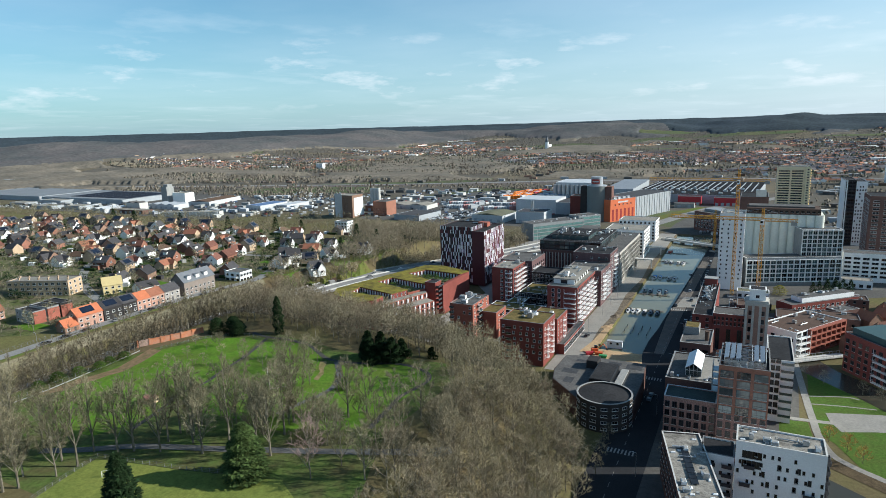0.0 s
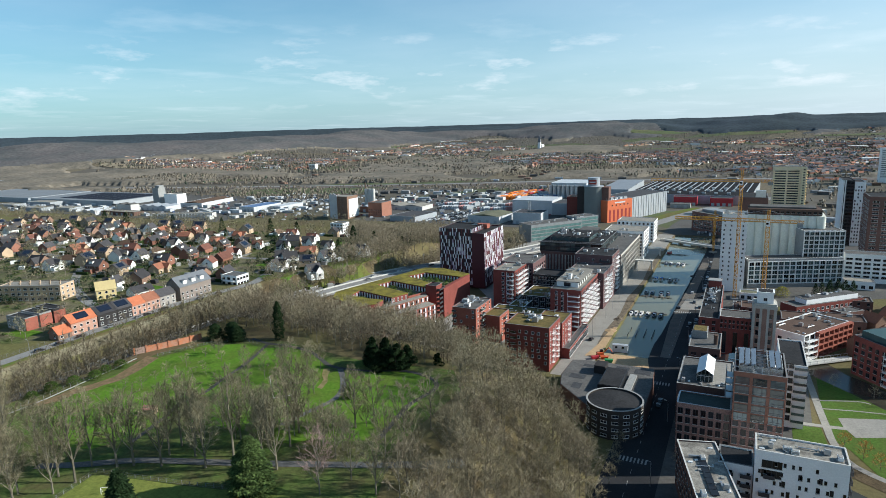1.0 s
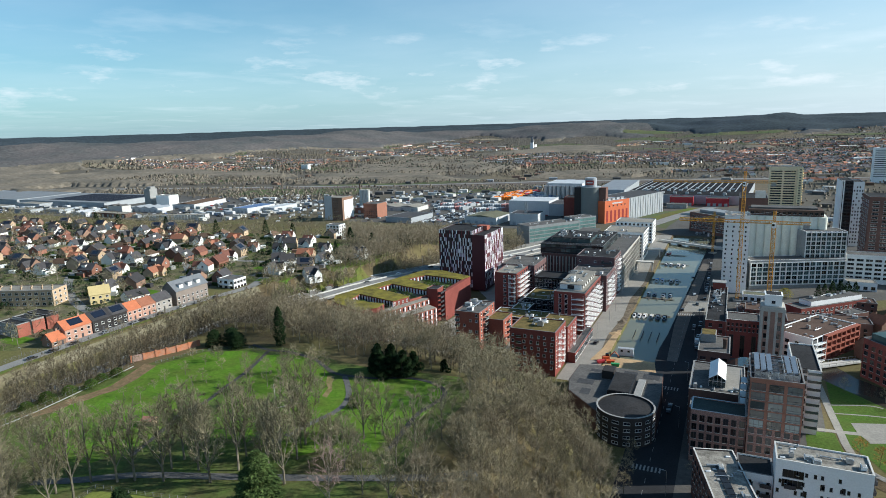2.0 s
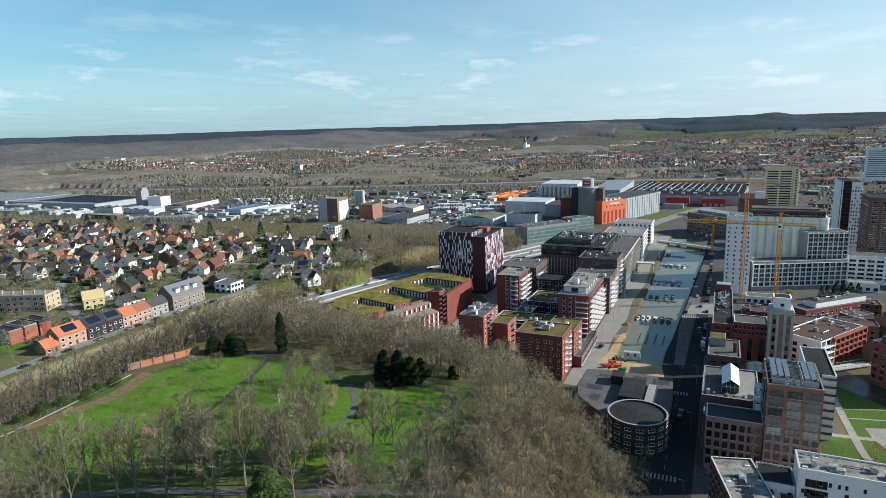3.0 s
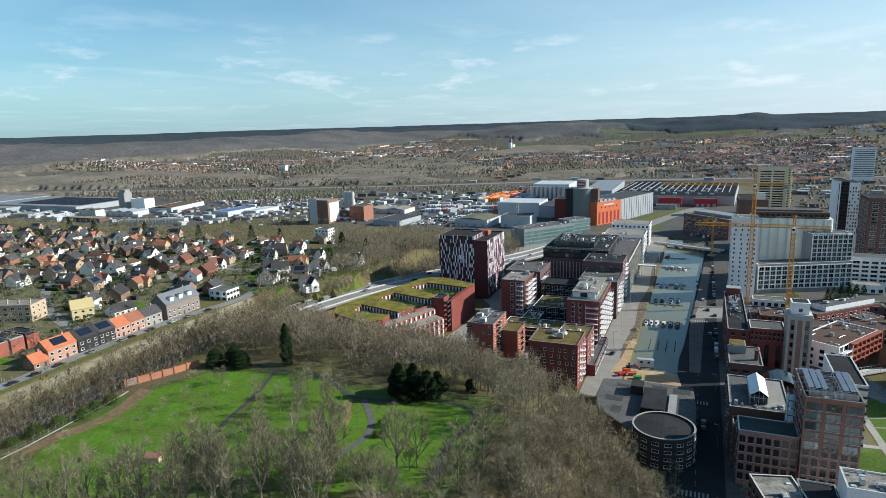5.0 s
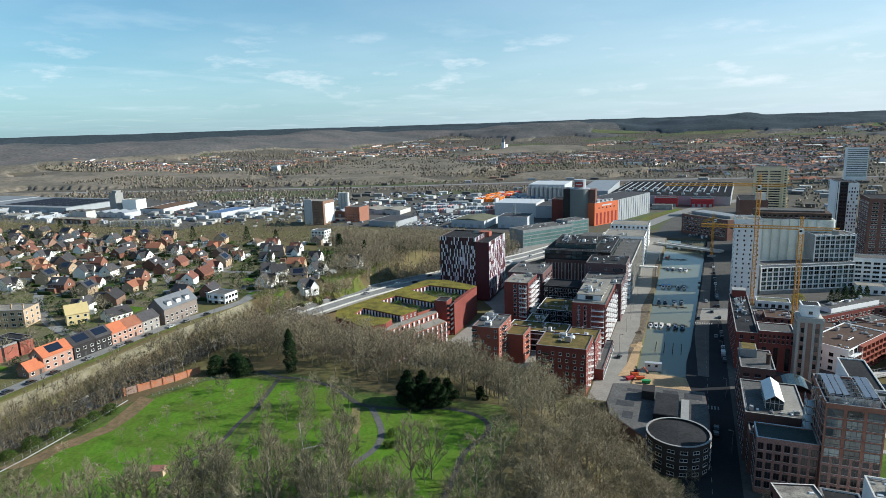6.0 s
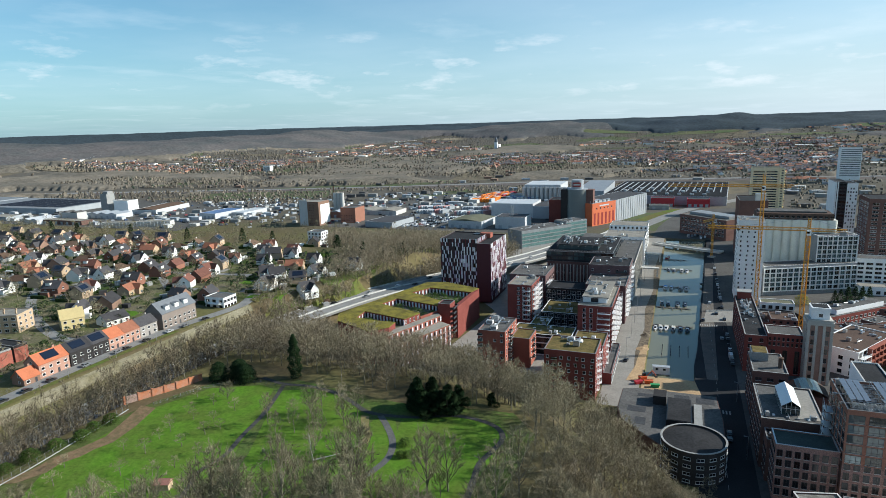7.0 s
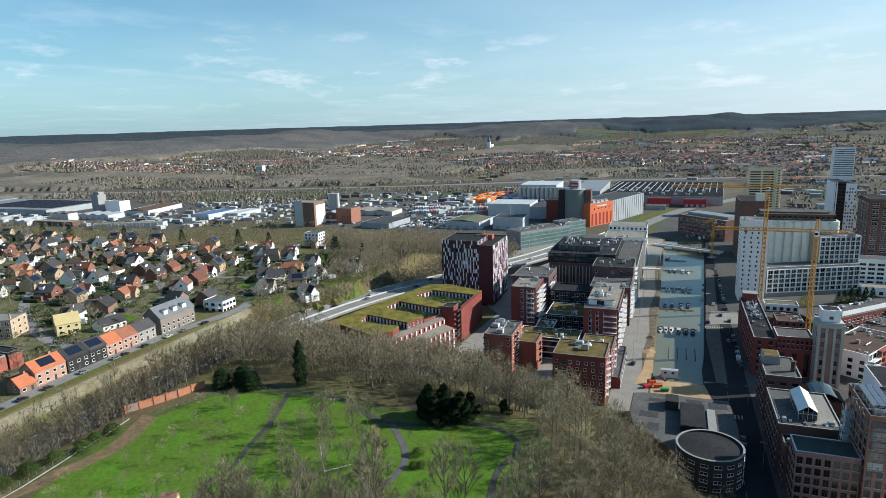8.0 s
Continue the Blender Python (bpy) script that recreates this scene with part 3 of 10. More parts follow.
def roof_clutter(ob, w, d, h, count, seed, big=1.0, x_range=(-0.4, 0.4), y_range=(-0.4, 0.4)):
    """Air handlers, hatches and pipes on a flat roof."""
    rnd = random.Random(seed)
    for k in range(count):
        size = rnd.choice((0, 1, 2, 3, 4, 5, 6, 6, 1))
        if size not in VENTS:
            s = Shape()
            if size == 0:
                s.box(-1.1, 1.1, -0.8, 0.8, 0.25, 1.9).box(-0.9, 0.9, -0.6, 0.6, 1.9, 2.1, 1)
                for x in (-0.9, 0.9):
                    s.box(x - 0.08, x + 0.08, -0.7, 0.7, 0, 0.25, 1)
            elif size == 1:
                s.box(-0.6, 0.6, -0.6, 0.6, 0, 0.45).box(-0.5, 0.5, -0.5, 0.5, 0.45, 0.6, 1)
            elif size == 2:
                s.rod((0, 0, 0), (0, 0, 1.4), 0.28, 0, 8).rod((0, 0, 1.4), (0, 0, 1.65), 0.42, 1, 8)
            elif size == 4:
                s.box(-0.9, 0.9, -1.3, 1.3, 0.15, 1.5, 2).box(-0.92, -0.5, -1.1, 1.1, 0.35, 1.3, 1).box(-0.7, 0.7, -1.1, 1.1, 1.5, 1.62, 1)
            elif size == 5:
                for x in (-2.6, 0, 2.6):
                    s.box(x - 0.1, x + 0.1, -0.2, 0.2, 0, 0.4, 1)
                s.rod((-3.2, 0, 0.6), (3.2, 0, 0.6), 0.22, 0, 8).rod((3.2, 0, 0.6), (3.2, 1.8, 0.6), 0.22, 0, 8).rod((-3.2, 0, 0.0), (-3.2, 0, 0.8), 0.26, 0, 8)
            elif size == 6:
                s.box(-0.5, 0.5, -0.9, 0.9, 0, 0.35, 2).add([(-0.45, -0.85, 0.35), (0.45, -0.85, 0.35), (0.45, 0.85, 0.35), (-0.45, 0.85, 0.35), (0, -0.5, 0.62), (0, 0.5, 0.62)], [(0, 1, 4), (1, 2, 5, 4), (2, 3, 5), (3, 0, 4, 5)], 2)
            else:
                s.box(-2.0, 2.0, -0.35, 0.35, 0.3, 0.95).box(-1.8, -1.6, -0.3, 0.3, 0, 0.3, 1).box(1.6, 1.8, -0.3, 0.3, 0, 0.3, 1)
            VENTS[size] = s.mesh("roof_unit", METAL, CONCRETE_GREY, WHITE)
        u, v = rnd.uniform(*x_range) * w, rnd.uniform(*y_range) * d
        part("roof_unit", VENTS[size], ob, pose(u, v, h, 0, 0, rnd.choice((0, 90))) @ Matrix.Scale(big, 4))


# -- west quay, from the hill outwards --
def red_blocks():
    # the corner block below the hill
    ob, w, d = block("apartment_block", "red brick apartment block with sedum roof beside the quay", -112, -89, 282, 302, 0, 22.5, BRICK_RED, SEDUM_BROWN)
    window_grid(ob, w, d, "S", 5, 6, 3.4, 3.0, 1.3, 1.5, "white", 0.25, 1.0, 0.12, 3, jitter=0.4)
    window_grid(ob, w, d, "S", 1, 6, 3.4, 3.0, 1.2, 1.4, "white", 0.02, 0.12, 0, 4)
    balcony_stack(ob, w, d, "S", 0.2, 6, 3.2, 3.0, 2.8, 0.9, "glass")
    window_grid(ob, w, d, "E", 4, 6, 3.4, 3.0, 1.3, 1.6, "white", 0.0, 1.0, 0.0, 5)
    balcony_stack(ob, w, d, "E", 0.3, 6, 3.2, 3.0, 2.4, 1.2, "white")
    balcony_stack(ob, w, d, "E", 0.72, 6, 3.2, 3.0, 2.4, 1.2, "white")
    roof_clutter(ob, w, d, 22.1, 9, 11, 1.3, (-0.3, 0.15), (-0.1, 0.4))
    ob, w, d = block("apartment_block", "lower red brick wing with sedum roof along the quay", -103, -88, 302.2, 322, 0, 19, BRICK_RED, SEDUM_BROWN)
    window_grid(ob, w, d, "E", 4, 5, 3.4, 3.0, 1.2, 1.5, "white", 0, 1, 0.1, 6)
    balcony_stack(ob, w, d, "E", 0.6, 5, 3.2, 3.0, 2.4, 1.2, "white")
    roof_clutter(ob, w, d, 18.6, 3, 12)
    ob, w, d = block("shop_plinth", "low red brick shop front with glazed bays on the quay", -87.9, -84, 302.5, 345, 0, 5.6, BRICK_RED, ROOF_FELT)
    window_grid(ob, w, d, "E", 10, 1, 0.6, 3, 4.4, 3.6, "white")
    # the second block, further from the water
    ob, w, d = block("apartment_block", "red brick apartment block with grey roof and steel balconies", -149, -135, 299, 322, 2, 22.5, BRICK_BRIGHT, ROOF_FELT)
    window_grid(ob, w, d, "S", 4, 6, 3.0, 3.0, 1.3, 1.4, "white", 0, 1, 0.3, 7)
    balcony_stack(ob, w, d, "E", 0.35, 6, 3.0, 3.0, 4.5, 1.6, "glass")
    window_grid(ob, w, d, "E", 4, 6, 3.2, 3.0, 1.4, 1.6, "white", 0, 1, 0.1, 8)
    balcony_stack(ob, w, d, "S", 0.08, 6, 3.0, 3.0, 2.4, 1.0, "glass")
    roof_clutter(ob, w, d, 20.1, 12, 13, 1.3, (-0.4, 0.1))
    ob, w, d = block("apartment_block", "small red brick wing with sedum roof", -134.8, -125, 309, 324, 2, 16.5, BRICK_BRIGHT, SEDUM_BROWN)
    window_grid(ob, w, d, "E", 2, 4, 2.6, 3.0, 1.3, 1.4, "white")
    balcony_stack(ob, w, d, "E", 0.5, 4, 2.4, 3.0, 2.6, 1.2, "glass")
    # the courtyard wing
    ob, w, d = block("courtyard_wing", "dark glazed low wing with sedum roof round a courtyard", -140, -107.5, 330, 346, 0, 12, BLACK_PANEL, SEDUM_BROWN, kerb=WHITE)
    window_grid(ob, w, d, "S", 9, 3, 1.0, 3.3, 3.0, 2.4, "dark")
    for k in range(4):
        part("floor_band", Shape().box(-w / 2, w / 2, -0.5, 0.0, 0, 0.4).mesh("floor_band", WHITE), ob, pose(0, -d / 2, 0.4 + 3.3 * k))
    roof_clutter(ob, w, d, 11.6, 14, 14, 0.9, (-0.45, 0.45), (-0.4, 0.4))
    for x0, x1, y0, y1, h in ((-131, -107.5, 364, 389, 14), (-134, -124, 347, 363.8, 11)):
        ob, w, d = block("courtyard_wing", "dark glazed rear wing with sedum roof and white skylights", x0, x1, y0, y1, 0, h, BLACK_PANEL, SEDUM_BROWN, kerb=WHITE)
        window_grid(ob, w, d, "S", max(3, int(w / 3.4)), int(h / 3.3), 1.0, 3.3, 2.9, 2.3, "frame")
        roof_clutter(ob, w, d, h - 0.4, 9, int(h), 0.9)
    # the block with white balconies
    ob, w, d = block("apartment_block", "red brick block with stacked white balconies over the quay", -107, -89, 346.2, 392, 0, 25, BRICK_RED, ROOF_LIGHT)
    window_grid(ob, w, d, "S", 2, 7, 3.2, 3.0, 1.6, 2.3, "white", 0.1, 0.5, 0.0, 9)
    window_grid(ob, w, d, "E", 12, 7, 3.2, 3.0, 2.4, 2.2, "dark")
    for k in range(7):
        for share in (0.1, 0.3, 0.5, 0.7, 0.9):
            if k < 6 or share < 0.8:
                part("balcony", balcony_mesh(6.6, 1.8, "white"), ob, on_face("E", w, d, (share - 0.5) * d, 3.2 + 3.0 * k))
        part("balcony", balcony_mesh(7.0, 1.6, "white"), ob, on_face("S", w, d, 5.0, 3.2 + 3.0 * k))
    part("penthouse", Shape().box(-7.4, 5.5, -15, 21, 0, 3.1).box(-7.8, 6.6, -15.6, 21.4, 3.1, 3.4, 1).mesh("penthouse", PLASTER, ROOF_LIGHT), ob, pose(0, 0, 24.6), "white set-back top storey")
    for k in range(7):
        part("window", window_mesh(3.2, 2.3, "dark"), ob, pose(5.5, -12.5 + 5.2 * k, 24.9, 0, 0, 90))
    part("window", window_mesh(4.0, 2.3, "dark"), ob, pose(-1, -15, 24.9))
    roof_clutter(ob, w, d, 28.0, 14, 15, 1.1, (-0.35, 0.2), (-0.3, 0.4))
    # the balconied block by the tower
    ob, w, d = block("apartment_block", "red brick block with open white balconies", -154, -139, 374, 398, 2, 26.5, BRICK_RED, ROOF_LIGHT)
    window_grid(ob, w, d, "S", 3, 7, 3.0, 3.0, 1.8, 2.0, "white", 0.35, 1.0)
    window_grid(ob, w, d, "E", 5, 7, 3.0, 3.0, 2.4, 2.1, "dark")
    for k in range(7):
        part("balcony", balcony_mesh(10, 2.0, "white"), ob, on_face("E", w, d, -5, 3 + 3.0 * k))
        part("balcony", balcony_mesh(9, 2.0, "white"), ob, on_face("E", w, d, 6, 3 + 3.0 * k))
        part("balcony", balcony_mesh(4.5, 1.4, "white"), ob, on_face("S", w, d, 4.5, 3 + 3.0 * k))
    roof_clutter(ob, w, d, 24.1, 6, 16)
    ob, w, d = block("apartment_block", "brown brick block with stepped white terraces", -162, -138, 410, 440, 0, 24, BRICK_PURPLE, ROOF_FELT)
    window_grid(ob, w, d, "S", 5, 6, 3.4, 3.0, 1.8, 1.8, "frame")
    window_grid(ob, w, d, "E", 6, 6, 3.4, 3.0, 2.2, 2.0, "dark")
    for k in range(6):
        part("balcony", balcony_mesh(26 - 3 * k, 2.2, "white"), ob, on_face("E", w, d, -1.5 * k, 3.2 + 3.0 * k))
    roof_clutter(ob, w, d, 23.6, 6, 17)
    ob, w, d = block("apartment_block", "black clad glazed block with recessed balconies", -135, -110, 400, 418, 0, 19, BLACK_PANEL, ROOF_DARK)
    window_grid(ob, w, d, "S", 8, 5, 3.0, 3.1, 2.3, 2.2, "frame")
    window_grid(ob, w, d, "E", 5, 5, 3.0, 3.1, 2.3, 2.2, "frame")
    # the dark brick rows on the quay
    ob, w, d = block("apartment_block", "dark purple brick block with white balconies on the quay", -110, -86, 396, 424, 0, 24, BRICK_PURPLE, ROOF_FELT)
    window_grid(ob, w, d, "S", 5, 6, 4.0, 3.0, 1.4, 1.5, "frame", skip=0.2)
    window_grid(ob, w, d, "E", 6, 6, 4.0, 3.0, 2.0, 2.0, "frame")
    for k in range(6):
        for share in (0.2, 0.6):
            part("balcony", balcony_mesh(8, 1.6, "white"), ob, on_face("E", w, d, (share - 0.4) * d, 3.8 + 3.0 * k))
    roof_clutter(ob, w, d, 23.6, 6, 18)
    ob, w, d = block("apartment_block", "tall purple brick block with recessed grey balconies", -112, -86, 424.2, 450, 0, 30, BRICK_PURPLE, ROOF_DARK)
    window_grid(ob, w, d, "S", 5, 8, 4.0, 3.1, 1.4, 1.5, "frame", skip=0.25)
    window_grid(ob, w, d, "E", 5, 8, 4.0, 3.1, 2.4, 2.0, "frame")
    for k in range(8):
        part("balcony", balcony_mesh(9, 1.6, "white"), ob, on_face("E", w, d, 4, 3.8 + 3.1 * k))
        part("balcony", balcony_mesh(7, 1.5, "dark"), ob, on_face("S", w, d, 8, 3.8 + 3.1 * k))
    roof_clutter(ob, w, d, 29.6, 8, 19)
    # the old warehouse with its glass storeys
    ob, w, d = block("warehouse", "old brick warehouse with pale piers and glazed roof storeys", -146, -112.5, 455, 520, 0, 24, BRICK_DARK, ROOF_DARK)
    window_grid(ob, w, d, "S", 7, 3, 3.0, 6.6, 1.6, 5.4, "dark")
    for k in range(15):
        part("pier", window_pier(22), ob, on_face("S", w, d, -w / 2 + w * k / 14, 0, 0.02))
    ob2, w2, d2 = block("glass_storeys", "dark glazed roof storeys with steel frames", -147, -100, 456, 520, 24.2, 31, BLACK_PANEL, ROOF_DARK, parapet=0.3)
    window_grid(ob2, w2, d2, "S", 12, 2, 0.9, 3.2, 3.4, 2.5, "green")
    window_grid(ob2, w2, d2, "E", 12, 2, 0.9, 3.2, 4.2, 2.5, "green")
    for k in range(2):
        part("canopy", Shape().box(-w2 / 2 - 1.2, w2 / 2 + 1.2, -1.3, 0.0, 0, 0.25).mesh("canopy", FRAME_DARK), ob2, pose(0, -d2 / 2, 3.55 + 3.2 * k))
    rail = Shape()
    for k in range(25):
        rail.box(-w2 / 2 + w2 * k / 24 - 0.04, -w2 / 2 + w2 * k / 24 + 0.04, -0.04, 0.04, 0, 1.1)
    rail.box(-w2 / 2, w2 / 2, -0.05, 0.05, 1.1, 1.18)
    part("railing", rail.mesh("railing", METAL), ob2, pose(0, -d2 / 2 + 0.3, 6.8))
    part("penthouse", Shape().box(-17, 12, -22, 8, 0, 3.4).box(-18, 13, -23, 9, 3.4, 3.7, 1).mesh("penthouse", GLASS_GREEN, ROOF_DARK), ob2, pose(0, 0, 6.7), "set-back dark glazed penthouse")
    part("penthouse", Shape().box(-8, 6, 12, 28, 0, 3.0).box(-8.4, 6.4, 11.6, 28.4, 3.0, 3.25, 1).mesh("penthouse", BLACK_PANEL, ROOF_FELT), ob2, pose(4, 0, 6.7), "set-back dark glazed penthouse")
    for k in range(9):
        frame_part = Shape().box(-0.1, 0.1, -0.1, 0.1, 0, 3.6).box(-0.1, 0.1, -0.1, 6, 3.5, 3.7)
        part("pergola_frame", frame_part.mesh("pergola_frame", FRAME_DARK), ob2, pose(-21 + 5 * k, -30, 6.7))
    roof_clutter(ob2, w2, d2, 10.4, 22, 20, 1.2, (-0.34, 0.22), (-0.3, 0.1))
    roof_clutter(ob2, w2, d2, 6.7, 12, 24, 1.1, (0.28, 0.45), (-0.4, 0.4))
    ob, w, d = block("warehouse", "stone-faced canal warehouse with tall piers", -112, -85, 452, 540, 0, 25.5, STONE, ROOF_FELT)
    for k in range(19):
        part("pier", window_pier(24), ob, on_face("E", w, d, -d / 2 + d * k / 18, 0, 0.02))
    window_grid(ob, w, d, "E", 18, 6, 3.0, 3.6, 2.6, 2.5, "dark")
    window_grid(ob, w, d, "S", 7, 6, 3.0, 3.6, 2.2, 2.4, "dark")
    roof_clutter(ob, w, d, 25.1, 12, 21, 1.2)
    ob, w, d = block("apartment_block", "white rendered block at the end of the quay", -118, -84, 556, 590, 0, 25, PLASTER, ROOF_LIGHT)
    window_grid(ob, w, d, "E", 8, 7, 3.0, 3.0, 2.0, 1.9, "dark")
    window_grid(ob, w, d, "S", 7, 7, 3.0, 3.0, 2.0, 1.9, "dark")
    roof_clutter(ob, w, d, 24.6, 6, 22)


def window_pier(h):
    key = ("pier", h)
    if key not in WINDOWS:
        WINDOWS[key] = Shape().box(-0.35, 0.35, -0.4, 0.05, 0, h).mesh("pier", STONE)
    return WINDOWS[key]


def checkered_tower():
    ob, w, d = block("residential_tower", "dark maroon tower checkered with white panels", -214, -187.2, 416, 446, 2, 45, MAROON_DARK, ROOF_DARK, parapet=0.8)
    panel_grid(ob, w, d, 43, 5)
    ob, w, d = block("residential_tower", "slimmer maroon half of the checkered tower", -187, -177, 415.5, 455, 2, 42.5, surface("wine_red_panel", (0.075, 0.022, 0.028), 0.6, 0.1, 0.5, 2.0), ROOF_DARK, parapet=0.8)
    panel_grid(ob, w, d, 40.5, 6, south=False)
    s = Shape().box(-4, 4, -3, 3, 0, 3.4).box(-9, -4, -3, 3, 0, 2.6, 1)
    part("lift_house", s.mesh("lift_house", BRICK_BRIGHT, BLACK_PANEL), ob, pose(-6, 6, 40.2))


def panel_grid(ob, w, d, h, seed, south=True):
    """White, grey and lilac slips between the dark windows, each a part."""
    rnd = random.Random(seed)
    key = "slip"
    if key not in WINDOWS:
        WINDOWS[key] = [Shape().box(-0.42, 0.42, -0.10, 0.02, 0, 2.75).mesh("panel", m) for m in (PANEL_WHITE, PANEL_WHITE, MAROON, surface("lilac_panel", (0.42, 0.34, 0.45), 0.5, 0.06, 0.5, 2.0))]
        WINDOWS["slit"] = Shape().box(-0.5, 0.5, -0.06, 0.02, 0, 2.75).mesh("window", GLASS)
    rows = int(h / 2.85)
    for side in ("S", "E") if south else ("E",):
        length = w if side == "S" else d
        cols = int(length / 1.05)
        far_side = {}
        for r in range(rows):
            beside = False
            for c in range(cols):
                u = -length / 2 + length * (c + 0.5) / cols
                beside = rnd.random() < (0.2 if beside else 0.74)
                if beside:
                    pick = rnd.choice((0, 0, 1, 3, 2) if side == "E" else (0, 0, 0, 1, 2, 3))
                    if side == "E":
                        far_side.setdefault(pick, Shape()).box(w / 2 - 0.02, w / 2 + 0.1, u - 0.42, u + 0.42, 0.6 + r * 2.85, 3.35 + r * 2.85)
                    else:
                        part("panel", WINDOWS[key][pick], ob, on_face(side, w, d, u, 0.6 + r * 2.85))
                elif rnd.random() < 0.05:
                    part("window", WINDOWS["slit"], ob, on_face(side, w, d, u, 0.6 + r * 2.85))
        for pick, s in far_side.items():
            tagged(part("panel_field", s.mesh("panel_field", WINDOWS[key][pick].materials[0]), ob), kind="stuff")


red_blocks()
checkered_tower()


# -- the terraced housing with sedum roofs --
def windows_along(ob, p, q, z, count, me, name="window"):
    """Windows along a wall from p to q, facing to the right of that way."""
    turn = math.degrees(math.atan2(q[1] - p[1], q[0] - p[0]))
    for k in range(count):
        f = (k + 0.5) / count
        part(name, me, ob, pose(p[0] + (q[0] - p[0]) * f, p[1] + (q[1] - p[1]) * f, z, 0, 0, turn))


def sedum_terraces():
    cx, cy = -205, 340

    def shift(ring):
        return [(x - cx, y - cy) for x, y in ring]

    ob = thing("terraced_housing", "red brick housing with sedum roofs round planted courts", "building", pose(cx, cy, 2))
    base = [(-230, 300), (-205, 289), (-198, 298), (-190, 326), (-184, 340), (-176, 343), (-176, 384), (-200, 393), (-214, 390), (-236, 312)]
    part("wall", Shape().prism(shift(base), -3, 13.6).mesh("wall", BRICK_RED), ob)
    part("court_floor", Shape().prism(shift([(cx + (x - cx) * 0.97, cy + (y - cy) * 0.97) for x, y in base]), 13.6, 13.75).mesh("court_floor", surface("court_planting", (0.10, 0.10, 0.06), 1.0, 0.4, 0.4, 2.0, other=(0.22, 0.20, 0.17))), ob, label="planted court floor")
    wings = ([(-230.2, 300), (-205, 288.8), (-198, 298), (-198.4, 306.5), (-209, 306), (-223, 308)],
             [(-224, 320), (-196, 312.5), (-191.8, 325), (-221.5, 336)],
             [(-217.5, 349), (-186, 341), (-184.2, 348.5), (-214, 364)],
             [(-207, 378), (-178, 374), (-175.8, 384.2), (-200, 393.2)],
             [(-236.2, 312), (-230.2, 300), (-223, 308), (-224, 320), (-221.5, 336), (-217.5, 349), (-214, 364), (-207, 378), (-200, 393.2), (-214.2, 390)])
    for k, ring in enumerate(wings):
        z = 17.3 + 0.02 * k
        part("wing_wall", Shape().prism(shift(ring), 13.6, z).mesh("wing_wall", BRICK_RED), ob)
        mx, my = sum(p[0] for p in ring) / len(ring), sum(p[1] for p in ring) / len(ring)
        part("roof", Shape().prism(shift([(mx + (x - mx) * 1.012, my + (y - my) * 1.012) for x, y in ring]), z, z + 0.35).mesh("roof", SEDUM), ob, label="yellow-green sedum roof")
    slit, pane = Shape().box(-0.5, 0.5, -0.25, 0.02, 0, 2.9).mesh("panel", PANEL_WHITE), window_mesh(1.5, 2.6, "dark")
    for (p, q), n in ((((-224, 320), (-196, 312.5)), 13), (((-217.5, 349), (-186, 341)), 14), (((-207, 378), (-178, 374)), 13), (((-223, 308.5), (-223.8, 319.6)), 4), (((-221.3, 336.4), (-217.6, 348.6)), 5), (((-213.8, 364.4), (-207.2, 377.6)), 6)):
        p, q = shift((p, q))
        windows_along(ob, p, q, 14.0, n, pane)
        step = ((q[0] - p[0]) / n / 2, (q[1] - p[1]) / n / 2)
        windows_along(ob, (p[0] + step[0], p[1] + step[1]), (q[0] + step[0], q[1] + step[1]), 14.0, n - 1, slit, "panel")
    # the long plain wall and the court parapets on the canal side
    part("end_wall", Shape().prism(shift([(-178.4, 343), (-175.7, 343), (-175.7, 384.3), (-178, 384.3)]), -3, 17.2).mesh("end_wall", BRICK_RED), ob)
    part("end_wall", Shape().prism(shift([(-192.4, 325), (-191.4, 325), (-185, 341), (-186, 341)]), 13.6, 15.4).mesh("end_wall", BRICK_BRIGHT), ob)
    tall = window_mesh(0.9, 1.9, "white")
    blind = Shape().box(-0.5, 0.5, -0.12, 0.02, 0, 2.5).mesh("panel", PANEL_WHITE)
    a, b = shift(((-196, 312.5), (-191.8, 325)))
    windows_along(ob, a, b, 14.6, 4, tall)
    ob, w, d = block("stair_tower", "red brick end block with open steel balconies", -186, -178.5, 338, 346.5, 2, 22, BRICK_RED, ROOF_DARK)
    balcony_stack(ob, w, d, "E", 0.5, 6, 2.5, 2.9, 7.6, 2.2, "dark")
    # stepped rows towards the hill and the canal
    for label, ring, z, n in (("red brick terrace with tall white windows below the sedum roofs", [(-199.5, 300), (-196.5, 293), (-182.5, 334), (-186, 338)], 16.2, 11), ("lower red brick terrace with tall white windows", [(-196.5, 293), (-190, 291), (-175.5, 330), (-182.5, 334)], 12.6, 11)):
        row = thing("terraced_row", label, "building", pose(cx, cy, 0))
        part("wall", Shape().prism(shift(ring), -1, z).mesh("wall", BRICK_BRIGHT), row)
        mx, my = sum(p[0] for p in ring) / 4, sum(p[1] for p in ring) / 4
        part("roof", Shape().prism(shift([(mx + (x - mx) * 0.98, my + (y - my) * 0.98) for x, y in ring]), z, z + 0.2).mesh("roof", ROOF_LIGHT), row)
        p, q = shift((ring[1], ring[2]))
        for f in range(3 if z > 14 else 4):
            windows_along(row, p, q, z - 2.9 - 3.1 * f, n, window_mesh(1.1, 2.2, "dark"))
            windows_along(row, (p[0] + 0.45, p[1] + 1.35), (q[0] + 0.45, q[1] + 1.35), z - 3.0 - 3.1 * f, n, blind, "panel")
        p, q = shift((ring[0], ring[1]))
